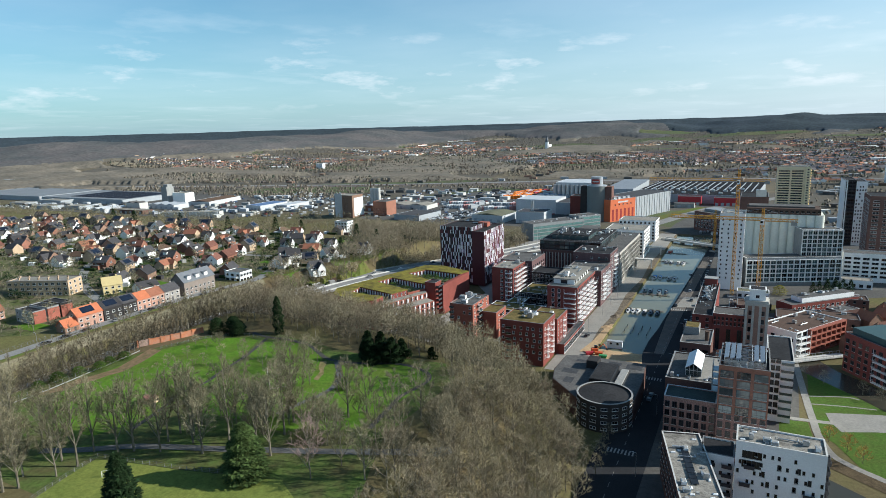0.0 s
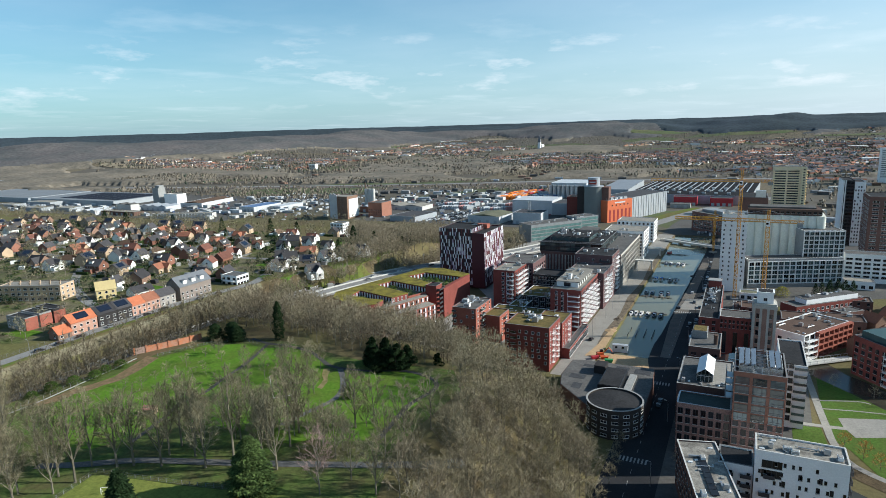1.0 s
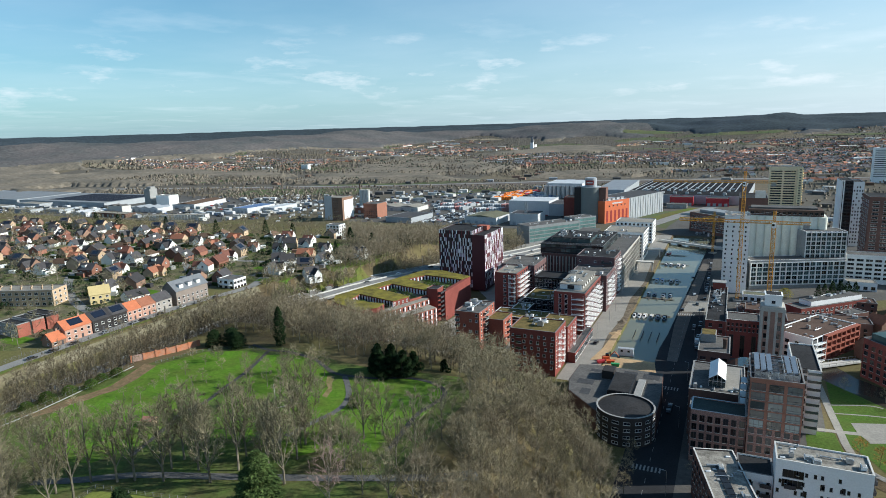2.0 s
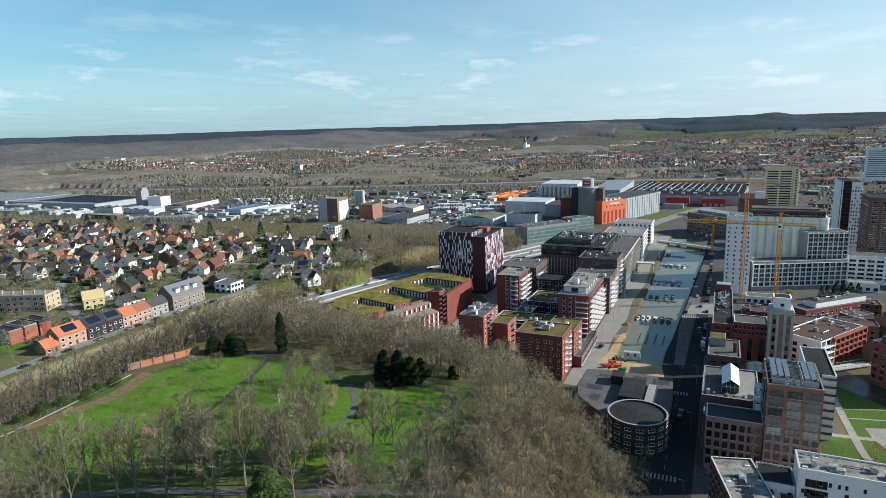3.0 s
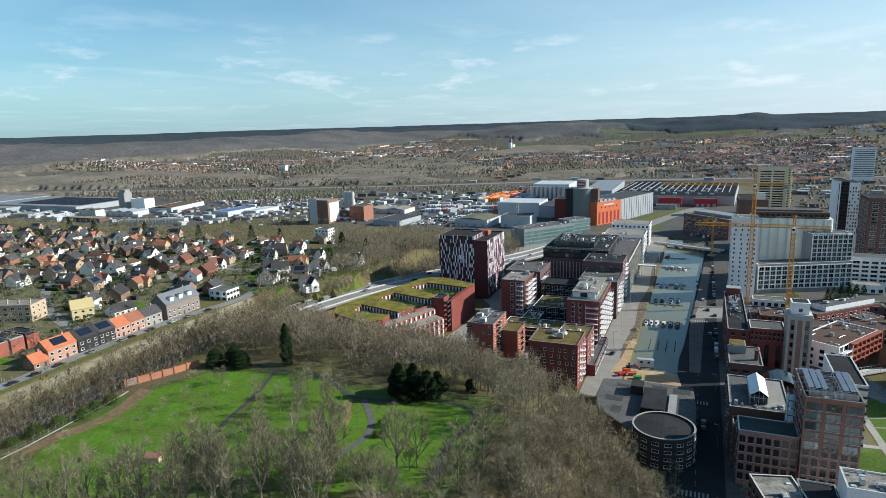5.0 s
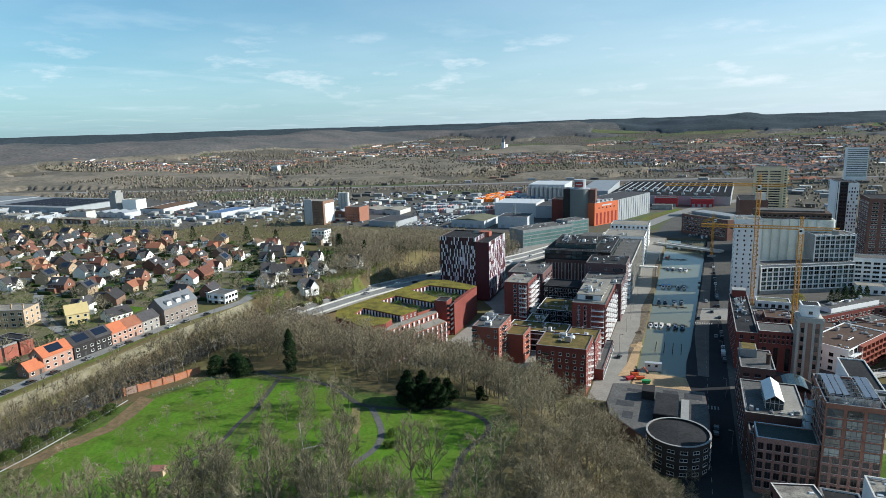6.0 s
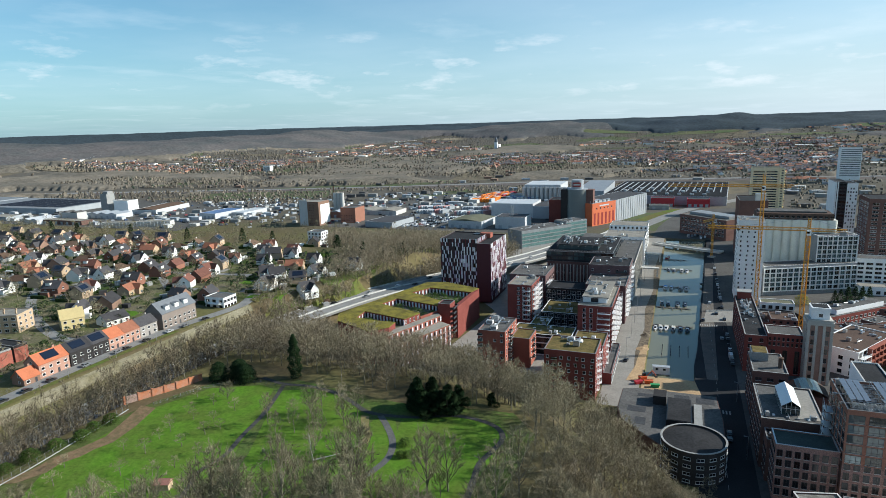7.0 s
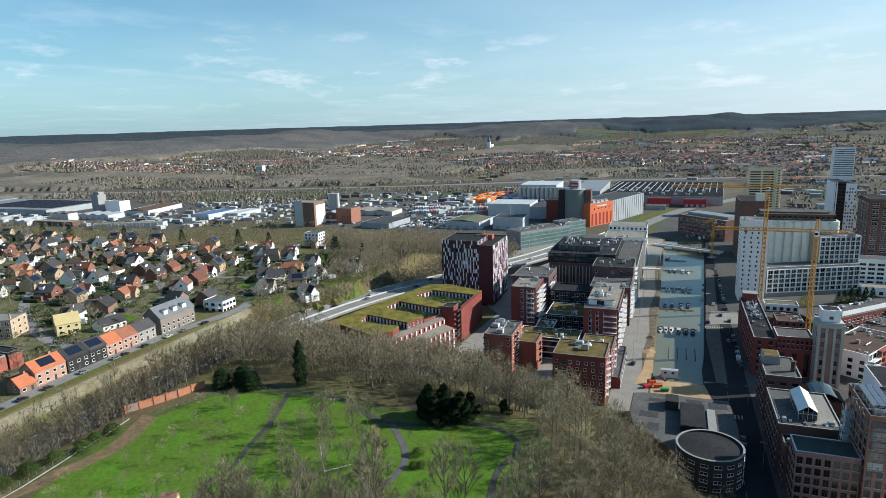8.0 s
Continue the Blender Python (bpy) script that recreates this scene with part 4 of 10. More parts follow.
        for f in range(3):
            windows_along(row, p, q, z - 3.1 - 3.1 * f, 2, tall)


sedum_terraces()


# -- east bank --
def east_bank():
    ob, w, d = block("apartment_block", "white rendered apartment block with scattered small windows", 0, 24, 194, 205, 0, 23.3, PLASTER, ROOF_DIRTY, kerb=CONCRETE)
    window_grid(ob, w, d, "S", 11, 6, 3.6, 3.1, 0.75, 1.25, "dark", skip=0.22, seed=31, jitter=0.55)
    window_grid(ob, w, d, "S", 4, 5, 3.4, 3.1, 1.0, 1.9, "dark", 0.3, 0.9, 0.45, 38, jitter=1.2)
    window_grid(ob, w, d, "S", 2, 2, 15, 3.1, 2.8, 2.4, "dark", 0.08, 0.3)
    for u, z in ((-8, 15), (8.2, 9), (7.0, 6), (-9, 9)):
        part("balcony", balcony_mesh(3.0, 0.9, "dark"), ob, on_face("S", w, d, u, z))
    balcony_stack(ob, w, d, "E", 0.5, 6, 3.4, 3.1, 5, 1.4, "dark")
    roof_clutter(ob, w, d, 22.9, 16, 32, 0.8, (-0.45, 0.45), (-0.35, 0.4))
    ob, w, d = block("apartment_block", "white rendered lower wing with recessed balconies", -10, -0.2, 196, 207, 0, 16.3, PLASTER, ROOF_DARK)
    window_grid(ob, w, d, "S", 4, 4, 3.4, 3.1, 0.9, 1.3, "dark", skip=0.2, seed=33)
    balcony_stack(ob, w, d, "S", 0.3, 4, 3.4, 3.1, 3.0, 1.1, "dark")
    balcony_stack(ob, w, d, "S", 0.8, 4, 3.4, 3.1, 3.0, 1.1, "dark")
    ob, w, d = block("apartment_block", "long pale-roofed wing with dark brick street front", -6, 6, -34, 34, 0, 16.3, BRICK_DARK, ROOF_DIRTY, kerb=CONCRETE)
    ob.matrix_world = pose(-8.6, 173.5, 0, 0, 0, 14.4)
    window_grid(ob, w, d, "W", 22, 4, 3.2, 3.1, 1.3, 1.8, "dark")
    window_grid(ob, w, d, "E", 12, 1, 12.5, 3.1, 1.6, 1.8, "frame")
    roof_clutter(ob, w, d, 15.9, 26, 34, 0.8, (-0.4, 0.35), (-0.1, 0.45))
    panel = Shape().box(-1.1, 1.1, -1.4, 1.4, 0.25, 0.4).mesh("solar_panel", BLACK_PANEL)
    for k in range(7):
        part("solar_panel", panel, ob, pose(-0.6, 4 + 3.0 * k, 16.0))
    # brick office with a tower
    ob, w, d = block("office_tower", "brown brick tower with wide glazed bays beside the canal street", -7, 9, 224, 248, 0, 35.5, BRICK_TOWER, ROOF_DARK, parapet=1.0)
    window_grid(ob, w, d, "S", 3, 5, 18.0, 3.3, 4.3, 2.6, "bay")
    part("brick_skin", Shape().box(-w / 2, w / 2, -0.06, 0.02, 0, 17.4).mesh("brick_skin", BRICK_MIX), ob, pose(0, -d / 2, 0), "mottled brick lower storeys")
    for k in range(5):
        for i in range(6):
            part("window", window_mesh(1.7, 2.4, "dark"), ob, on_face("S", w, d, -w / 2 + w * (i + 0.5) / 6, 2.0 + 3.4 * k, 0.06))
    for k in range(5):
        part("brick_band", Shape().box(-w / 2, w / 2, -0.12, 0.02, 0, 0.3).mesh("brick_band", BRICK_TOWER), ob, pose(0, -d / 2, 17.45 + 3.3 * k))
    window_grid(ob, w, d, "W", 6, 5, 18.0, 3.3, 2.4, 2.4, "dark")
    # tilted panels on a steel deck, a louvred screen, ducts and railings
    for k in range(7):
        x = -5.9 + 1.9 * k
        if 3 <= k <= 4:
            continue
        slat = Shape().box(-0.75, 0.75, -8.2, 8.2, 0, 0.14).mesh("solar_panel", surface("pale_solar_glass", (0.20, 0.22, 0.25), 0.25, 0.1, 0.5, 3.0, bump=0.0, gloss=0.7))
        part("solar_panel", slat, ob, pose(x, -0.5, 37.4, 0, -14, 0), "tilted solar panel row")
    deck = Shape()
    for x in (-6.6, -2.2, 2.2, 6.6):
        for k in range(6):
            y = -9 + 3.5 * k
            deck.rod((x, y, 0), (x, y, 2.6), 0.09)
        deck.rod((x, -9, 2.6), (x, 8.5, 2.6), 0.1)
    for k in range(6):
        y = -9 + 3.5 * k
        deck.rod((-6.6, y, 2.6), (6.6, y, 2.6), 0.08)
    part("plant_deck", deck.mesh("plant_deck", METAL), ob, pose(0, 0, 34.6), "steel frame over the roof plant")
    screen = Shape()
    for k in range(8):
        screen.box(-6.6, 6.6, -10.4, -10.3, 0.1 + 0.34 * k, 0.3 + 0.34 * k)
    for k in range(9):
        screen.box(-6.6 + 1.65 * k - 0.06, -6.6 + 1.65 * k + 0.06, -10.32, -10.2, 0, 2.8)
    part("louvre_screen", screen.mesh("louvre_screen", METAL), ob, pose(0, 0, 34.6), "pale louvred screen")
    fan = Shape().rod((0, 0, 0), (0, 0, 1.5), 1.0, 0, 12).rod((0, 0, 1.5), (0, 0, 1.7), 1.15, 1, 12)
    for y in (-5, -1.5, 2, 5.5):
        part("roof_fan", fan.mesh("roof_fan", METAL, FRAME_DARK), ob, pose(0, y, 34.6))
    roof_clutter(ob, w, d, 34.6, 14, 35, 1.0)
    ob, w, d = block("office_wing", "mottled brick wing with rows of square windows", -25, -7.2, 226, 237, 0, 20, BRICK_MIX, surface("green_grey_roof", (0.055, 0.07, 0.065), 0.8, 0.2, 0.2, 1.5), kerb=METAL)
    window_grid(ob, w, d, "S", 7, 5, 2.2, 3.4, 1.7, 2.4, "dark")
    window_grid(ob, w, d, "W", 4, 5, 2.4, 3.4, 1.5, 2.2, "dark")
    ob, w, d = block("apartment_block", "white rendered apartment tower with stacked balconies", 9.2, 18.5, 263, 294, 0, 26, PLASTER, ROOF_DARK, kerb=CONCRETE)
    window_grid(ob, w, d, "S", 2, 8, 3.0, 3.1, 1.6, 2.1, "dark", 0.1, 0.5)
    balcony_stack(ob, w, d, "S", 0.75, 8, 3.0, 3.1, 4.4, 1.6, "glass")
    ob, w, d = block("office_link", "brown brick link with a low flat roof", -26, -7.2, 237.2, 246, 0, 15.5, BRICK_DARK, ROOF_DARK)
    window_grid(ob, w, d, "W", 3, 3, 2.4, 3.4, 1.5, 2.2, "dark")
    roof_clutter(ob, w, d, 15.1, 8, 36)
    # terrace with the greenhouse
    ob, w, d = block("terrace_building", "brown brick building with roof terrace and greenhouse", -27, -7.2, 246.2, 277, 0, 19, BRICK_DARK, ROOF_FELT, kerb=CONCRETE_GREY)
    window_grid(ob, w, d, "W", 8, 5, 2.0, 3.3, 1.8, 2.1, "dark")
    roof_clutter(ob, w, d, 18.6, 8, 37, 0.8, (-0.4, 0.4), (-0.45, -0.35))
    rail = Shape()
    for k in range(16):
        rail.box(-w / 2 + 0.6, -w / 2 + 0.68, -d / 2 + 0.6 + (d - 1.2) * k / 15, -d / 2 + 0.68 + (d - 1.2) * k / 15, 0, 1.1)
    rail.box(-w / 2 + 0.6, -w / 2 + 0.68, -d / 2 + 0.6, d / 2 - 0.6, 1.1, 1.18)
    part("railing", rail.mesh("railing", METAL), ob, pose(0, 0, 18.6))
    part("deck", Shape().box(2.0, 9.2, -12, 14, 0, 0.1).mesh("deck", PAVING), ob, pose(0, 0, 18.64), "pale paved terrace deck")
    stair = Shape()
    for k in range(9):
        z = -2 + 2.7 * k
        stair.box(-1.2, 1.2, -2.6, 2.6, z, z + 0.12)
        stair.rod((-1.1, -2.5, z), (-1.1, 2.5, z + 2.7), 0.12).rod((1.1, 2.5, z), (1.1, -2.5, z + 2.7), 0.12)
        stair.box(-1.25, -1.18, -2.6, 2.6, z + 1.0, z + 1.08).box(1.18, 1.25, -2.6, 2.6, z + 1.0, z + 1.08)
    for x in (-1.2, 1.2):
        for y in (-2.6, 2.6):
            stair.rod((x, y, -8), (x, y, 22.5), 0.1)
    tagged(new("fire_stair", stair.mesh("fire_stair", METAL)), "open galvanised steel escape stair between the brick blocks", "stair").matrix_world = pose(-8.4, 240.5, 8)
    greenhouse()
    ob, w, d = block("roof_pavilion", "brick building with white roof boxes and a round flue", -26, -13, 288, 311, 0, 20, BRICK_DARK, ROOF_FELT, kerb=CONCRETE_GREY)
    window_grid(ob, w, d, "S", 3, 5, 2.4, 3.4, 2.4, 1.4, "dark")
    window_grid(ob, w, d, "W", 5, 5, 2.4, 3.4, 2.4, 1.8, "dark")
    s = Shape().box(-6, 0.5, 2, 10.5, 0, 3.6, 0).box(-5.6, 0.1, 2.4, 10.1, 3.6, 3.8, 1)
    part("roof_cabin", s.mesh("roof_cabin", CONCRETE_GREY, SEDUM_BROWN), ob, pose(0, 0, 19.6))
    s = Shape().rod((0, 0, 0), (0, 0, 4.2), 0.9, 0, 14).rod((0, 0, 4.2), (0, 0, 4.5), 1.1, 0, 14)
    part("flue", s.mesh("flue", ROOF_BROWN), ob, pose(4.4, -4, 19.6), "brown round flue")
    # barrel roof between
    hall = thing("barrel_hall", "glass hall under a barrel roof", "building", pose(-6.5, 283, 0))
    s = Shape()
    n = 10
    ring = [(-7 + 14 * k / n, 15 + 3.2 * math.sin(math.pi * k / n)) for k in range(n + 1)]
    for k in range(n):
        (xa, za), (xb, zb) = ring[k], ring[k + 1]
        s = Shape().add([(xa, -4, za), (xb, -4, zb), (xb, 8, zb), (xa, 8, za), (xa, -4, za - 0.3), (xb, -4, zb - 0.3), (xb, 8, zb - 0.3), (xa, 8, za - 0.3)], [(0, 1, 2, 3), (7, 6, 5, 4), (0, 4, 5, 1), (3, 2, 6, 7), (0, 3, 7, 4), (1, 5, 6, 2)])
        part("roof_panel", s.mesh("roof_panel", ROOF_BROWN if k in (0, 1, 8, 9) else GLASS_GREEN), hall)
    part("wall", Shape().box(-6.9, 6.9, -3.8, 7.8, 0, 15).mesh("wall", BRICK_DARK), hall)


def greenhouse():
    ob = thing("greenhouse", "white-roofed glass greenhouse on the terrace", "greenhouse", pose(-17.2, 261, 18.62))
    s = Shape()
    w, d, e, r = 2.9, 9.0, 3.3, 5.2
    s.add([(-w - 0.2, -d, e - 0.2), (0, -d, r), (0, d, r), (-w - 0.2, d, e - 0.2), (-w - 0.2, -d, e - 0.05), (0, -d, r + 0.15), (0, d, r + 0.15), (-w - 0.2, d, e - 0.05)], [(0, 1, 2, 3), (7, 6, 5, 4), (0, 4, 5, 1), (3, 2, 6, 7), (0, 3, 7, 4)])
    s.add([(w + 0.2, -d, e - 0.2), (0, -d, r), (0, d, r), (w + 0.2, d, e - 0.2), (w + 0.2, -d, e - 0.05), (0, -d, r + 0.15), (0, d, r + 0.15), (w + 0.2, d, e - 0.05)], [(3, 2, 1, 0), (4, 5, 6, 7), (1, 5, 4, 0), (7, 6, 2, 3), (4, 7, 3, 0)])
    part("roof", s.mesh("roof", WHITE), ob, label="white sheeted gable roof")
    g = Shape().box(-w, w, -d + 0.3, d - 0.3, 0.02, e - 0.1)
    part("glazing", g.mesh("glazing", GLASS_GREEN), ob)
    b = Shape()
    for k in range(9):
        y = -d + 0.3 + (2 * d - 0.6) * k / 8
        for x in (-w, w):
            b.box(x - 0.08, x + 0.08, y - 0.06, y + 0.06, 0, e)
    for k in range(5):
        x = -w + 2 * w * k / 4
        b.box(x - 0.06, x + 0.06, -d + 0.22, -d + 0.3, 0, e + (1 - abs(x) / w) * 1.7)
    b.box(-w, w, -d + 0.2, -d + 0.3, 2.2, 2.35)
    part("glazing_frame", b.mesh("glazing_frame", FRAME), ob)


def mill():
    ob, w, d = block("mill_wing", "long red brick mill wing along the canal street", -25, -15.2, 338, 410, 0, 19, BRICK_RED, ROOF_DARK, kerb=CONCRETE_GREY)
    window_grid(ob, w, d, "W", 18, 5, 2.4, 3.3, 1.6, 2.0, "dark")
    window_grid(ob, w, d, "S", 2, 5, 2.4, 3.3, 1.6, 2.0, "dark")
    roof_clutter(ob, w, d, 18.6, 40, 41, 0.8, (-0.3, 0.3), (-0.25, 0.4))
    s = Shape().box(-3.6, 3.6, 0, 6, 0, 4.2).box(-3.9, 3.9, -0.3, 6.3, 4.2, 4.6, 1)
    part("stair_head", s.mesh("stair_head", BRICK_RED, CONCRETE_GREY), ob, pose(0, 29.5, 18.6))
    ob, w, d = block("mill_hall", "tall red brick mill hall with dark bays", -15, 0.4, 338, 352, 0, 20.5, BRICK_RED, ROOF_FELT, kerb=CONCRETE)
    window_grid(ob, w, d, "S", 8, 2, 14.6, 2.6, 1.0, 1.6, "dark")
    window_grid(ob, w, d, "S", 3, 1, 1.0, 3, 2.0, 11.5, "dark")
    ob = thing("mill_tower", "brick mill tower with pale piers and a white lantern", "tower", pose(5, 335.5, 0))
    s = Shape().box(-5, 5, -5, 5, -1, 28.5)
    part("shaft", s.mesh("shaft", surface("tower_brick", (0.30, 0.19, 0.15), 0.9, 0.15, 0.3, 3.0)), ob)
    for x in (-4.6, -1.6, 1.6, 4.6):
        for side in ("S", "W", "E"):
            part("pier", tower_pier(), ob, on_face(side, 10, 10, x, 0, 0.01))
    for side in ("S", "W", "E"):
        for k in range(6):
            for u in (-2.9, 2.9):
                part("window", window_mesh(1.3, 2.4, "dark"), ob, on_face(side, 10, 10, u, 2 + 4.3 * k))
    part("cornice", Shape().box(-5.5, 5.5, -5.5, 5.5, 28.5, 30).box(-5.1, 5.1, -5.1, 5.1, 30, 31).mesh("cornice", STONE), ob)
    part("lantern", Shape().box(-3.6, 3.6, -3.6, 3.6, 31, 36.0).box(-3.9, 3.9, -3.9, 3.9, 36.0, 36.5, 0).box(-3.2, 3.2, -3.2, 3.2, 36.5, 36.6, 1).mesh("lantern", PLASTER, ROOF_DARK), ob, label="white square lantern")
    part("lantern_window", window_mesh(1.6, 1.4, "dark"), ob, on_face("S", 7.2, 7.2, 0, 32.2))


def tower_pier():
    if "tower_pier" not in WINDOWS:
        WINDOWS["tower_pier"] = Shape().box(-0.55, 0.55, -0.3, 0.05, 0, 28.4).mesh("pier", STONE)
    return WINDOWS["tower_pier"]


def far_east():
    ob, w, d = block("apartment_block", "white block with orange brick balcony frames by the river", 11, 52, 347, 367, 0, 13, PLASTER, ROOF_BROWN, turn=56, kerb=WHITE)
    ob.matrix_world = pose(27, 365, 0, 0, 0, 56)
    window_grid(ob, w, d, "S", 9, 4, 0.8, 3.1, 3.4, 2.4, "dark")
    window_grid(ob, w, d, "W", 4, 3, 1.0, 3.4, 2.0, 1.8, "dark")
    frames = Shape()
    for k in range(5):
        frames.box(-11, 20.8, -12, -10.0, 0.4 + 3.1 * k - 0.35, 0.4 + 3.1 * k + 0.35)
    for k in range(8):
        frames.box(-11 + 4.44 * k, -10.3 + 4.44 * k, -12, -10.0, 0.4, 12.8)
    part("balcony_frame", frames.mesh("balcony_frame", BRICK_BRIGHT), ob, label="orange-red brick balcony frame")
    for k in range(4):
        part("balcony", balcony_mesh(8.5, 2.4, "white"), ob, on_face("S", w, d, -16, 0.8 + 3.1 * k))
    roof_clutter(ob, w, d, 12.6, 18, 51, 0.9)
    ob, w, d = block("brick_row", "low red brick row with white set-back storey", 0, 52, 0, 12, 0, 8, BRICK_RED, ROOF_FELT, turn=45)
    ob.matrix_world = pose(40, 436, 0, 0, 0, 43)
    window_grid(ob, w, d, "S", 14, 2, 1.0, 3.2, 2.0, 1.8, "white")
    part("top_storey", Shape().box(-16, 25, -3.5, 5, 7.6, 10.4).mesh("top_storey", PLASTER), ob, label="white set-back storey")
    part("upper_roof", Shape().box(-15.8, 24.8, -3.3, 4.8, 10.4, 10.5).mesh("upper_roof", ROOF_FELT), ob)
    roof_clutter(ob, w, d, 10.5, 8, 52, 0.9, (-0.2, 0.4), (0, 0.3))
    ob, w, d = block("brick_row", "low dark brick row with felt roofs", -8, 8, -4.5, 4.5, 0, 5.5, BRICK_DARK, ROOF_FELT, kerb=CONCRETE_GREY)
    ob.matrix_world = pose(52.5, 427, 0, 0, 0, 43)
    window_grid(ob, w, d, "S", 5, 1, 1.2, 3.2, 1.4, 1.8, "white")
    roof_clutter(ob, w, d, 5.1, 6, 57, 0.7)
    # low buildings and the bent yard wall between the mill wing and the concrete tower
    ob, w, d = block("low_hall", "low white hall with an olive felt roof", -6, 13.5, 450, 460, 0, 4.8, PLASTER, surface("olive_felt_roof", (0.15, 0.15, 0.105), 0.95, 0.2, 0.1, 1.0), kerb=WHITE)
    window_grid(ob, w, d, "S", 5, 1, 0.8, 3.2, 2.2, 2.2, "dark")
    ob, w, d = block("yard_shed", "low brown-roofed shed behind the mill wing", -9.5, -1.5, 409, 431, 0, 4, BRICK_DARK, ROOF_BROWN, kerb=CONCRETE_GREY)
    roof_clutter(ob, w, d, 3.6, 7, 58, 0.7)
    ob, w, d = block("yard_shed", "small dark shed in the mill's yard", 2.5, 9, 410, 422, 0, 3.4, BRICK_BLACK, ROOF_FELT)
    ring = along([(0.5, 436.5), (5, 436), (9.4, 433.8), (12.6, 429.5), (14.3, 424)], 0.45)
    n = len(ring)
    tagged(new("wall_yard", mesh_of("wall_yard", [(x, y, z) for z in (0, 4.4) for x, y in ring], [tuple(range(n, 2 * n))] + [(k, (k + 1) % n, n + (k + 1) % n, n + k) for k in range(n)], [BRICK_BLACK])), "dark bent brick wall round the mill's yard", "wall", kind="structure")
    # concrete tower
    ob, w, d = block("concrete_tower", "pale grey concrete tower with rows of tiny square windows", -20, -4, 470, 490, 0, 55, CONCRETE_WHITE, ROOF_LIGHT, parapet=1.2)
    window_grid(ob, w, d, "S", 4, 14, 8.0, 3.2, 0.9, 1.2, "dark", jitter=0.4, seed=61)
    window_grid(ob, w, d, "E", 3, 14, 8.0, 3.2, 0.9, 1.2, "dark", seed=62)
    window_grid(ob, w, d, "W", 4, 14, 8.0, 3.2, 0.9, 1.2, "dark", seed=63)
    roof_clutter(ob, w, d, 53.9, 18, 64, 1.0)
    # grain silos
    ob = thing("grain_silo", "row of tall pale concrete grain silos under a dark gallery", "silo", pose(21.5, 534, 0))
    for k in range(9):
        s = Shape().rod((0, 0, 0), (0, 0, 48), 3.1, 0, 24)
        part("silo_tube", s.mesh("silo_tube", SILO_GREY), ob, pose(-22.5 + 5.7 * k, -10, 0))
    part("core", Shape().box(-26, 26, -9.5, 12, 0, 48).mesh("core", SILO_GREY), ob)
    part("gallery", Shape().box(-25.5, 23.5, -11, 10, 48, 52.5).box(-24, 20, -6, 8, 52.5, 53.6, 1).mesh("gallery", ROOF_BROWN, ROOF_FELT), ob, label="dark-clad conveyor gallery")
    for k in range(14):
        part("gallery_window", window_mesh(2.2, 1.6, "dark"), ob, pose(-23 + 3.5 * k, -11, 49.4))
    # gridded apartment slab
    ob, w, d = block("apartment_slab", "long white-framed apartment slab with gridded balconies", 0, 66, 0, 14, 0, 21, BAND_DARK, ROOF_FELT, kerb=WHITE)
    ob.matrix_world = pose(26, 503, 0, 0, 0, 24)
    window_grid(ob, w, d, "S", 16, 5, 3.45, 3.2, 3.7, 2.7, "grid")
    for k in range(6):
        part("floor_band", Shape().box(-33, 33, -1.0, 0.05, 0, 0.35).mesh("floor_band", WHITE), ob, pose(0, -7, 3.0 + 3.2 * k))
    for k in range(17):
        part("frame_post", Shape().box(-0.18, 0.18, -1.0, 0.05, 0, 16.5).mesh("frame_post", WHITE), ob, pose(-33 + 66 * k / 16, -7, 3.0))
    ob, w, d = block("apartment_slab", "tall white-framed end of the gridded apartment slab", 0, 27, 0, 15, 0, 39.5, BAND_DARK, ROOF_FELT, kerb=WHITE)
    ob.matrix_world = pose(44, 519, 0, 0, 0, 18)
    window_grid(ob, w, d, "S", 8, 6, 20.35, 3.1, 3.1, 2.6, "grid")
    for k in range(7):
        part("floor_band", Shape().box(-13.5, 13.5, -1.0, 0.05, 0, 0.35).mesh("floor_band", WHITE), ob, pose(0, -7.5, 19.9 + 3.1 * k))
    for k in range(9):
        part("frame_post", Shape().box(-0.18, 0.18, -1.0, 0.05, 0, 19.5).mesh("frame_post", WHITE), ob, pose(-13.5 + 27 * k / 8, -7.5, 19.9))
    ob, w, d = block("apartment_slab", "long pale apartment slab with ribbon windows", 62, 140, 526, 540, 0, 21, CONCRETE_WHITE, ROOF_FELT)
    window_grid(ob, w, d, "S", 14, 5, 3.4, 3.2, 4.2, 1.8, "frame")
    ob, w, d = block("low_hall", "low white flat-roofed hall", 60, 78, 503, 516, 0, 6, PLASTER, ROOF_LIGHT)
    window_grid(ob, w, d, "S", 4, 1, 1, 3, 2.4, 2.2, "dark")
    # towers beyond
    ob, w, d = block("office_tower", "black glazed tower with a pale side", 75, 84, 676, 708, 0, 61, BLACK_PANEL, ROOF_DARK)
    for k in range(18):
        part("window_band", window_mesh(8, 2.2, "ribbon"), ob, on_face("S", w, d, 0, 3 + 3.2 * k))
        part("window_band", window_mesh(29, 1.6, "ribbon"), ob, on_face("W", w, d, 0, 3 + 3.2 * k))
    for u in (-4.1, -2.6):
        part("fin", Shape().box(-0.45, 0.45, -0.6, 0.05, 0, 60.5).mesh("fin", WHITE), ob, on_face("S", w, d, u, 0.5), label="white vertical fin")
    part("side_panel", Shape().box(-15.5, 15.5, -0.25, 0.02, 0, 60).mesh("side_panel", PLASTER), ob, on_face("W", w, d, 0, 0.5), label="white side wall")
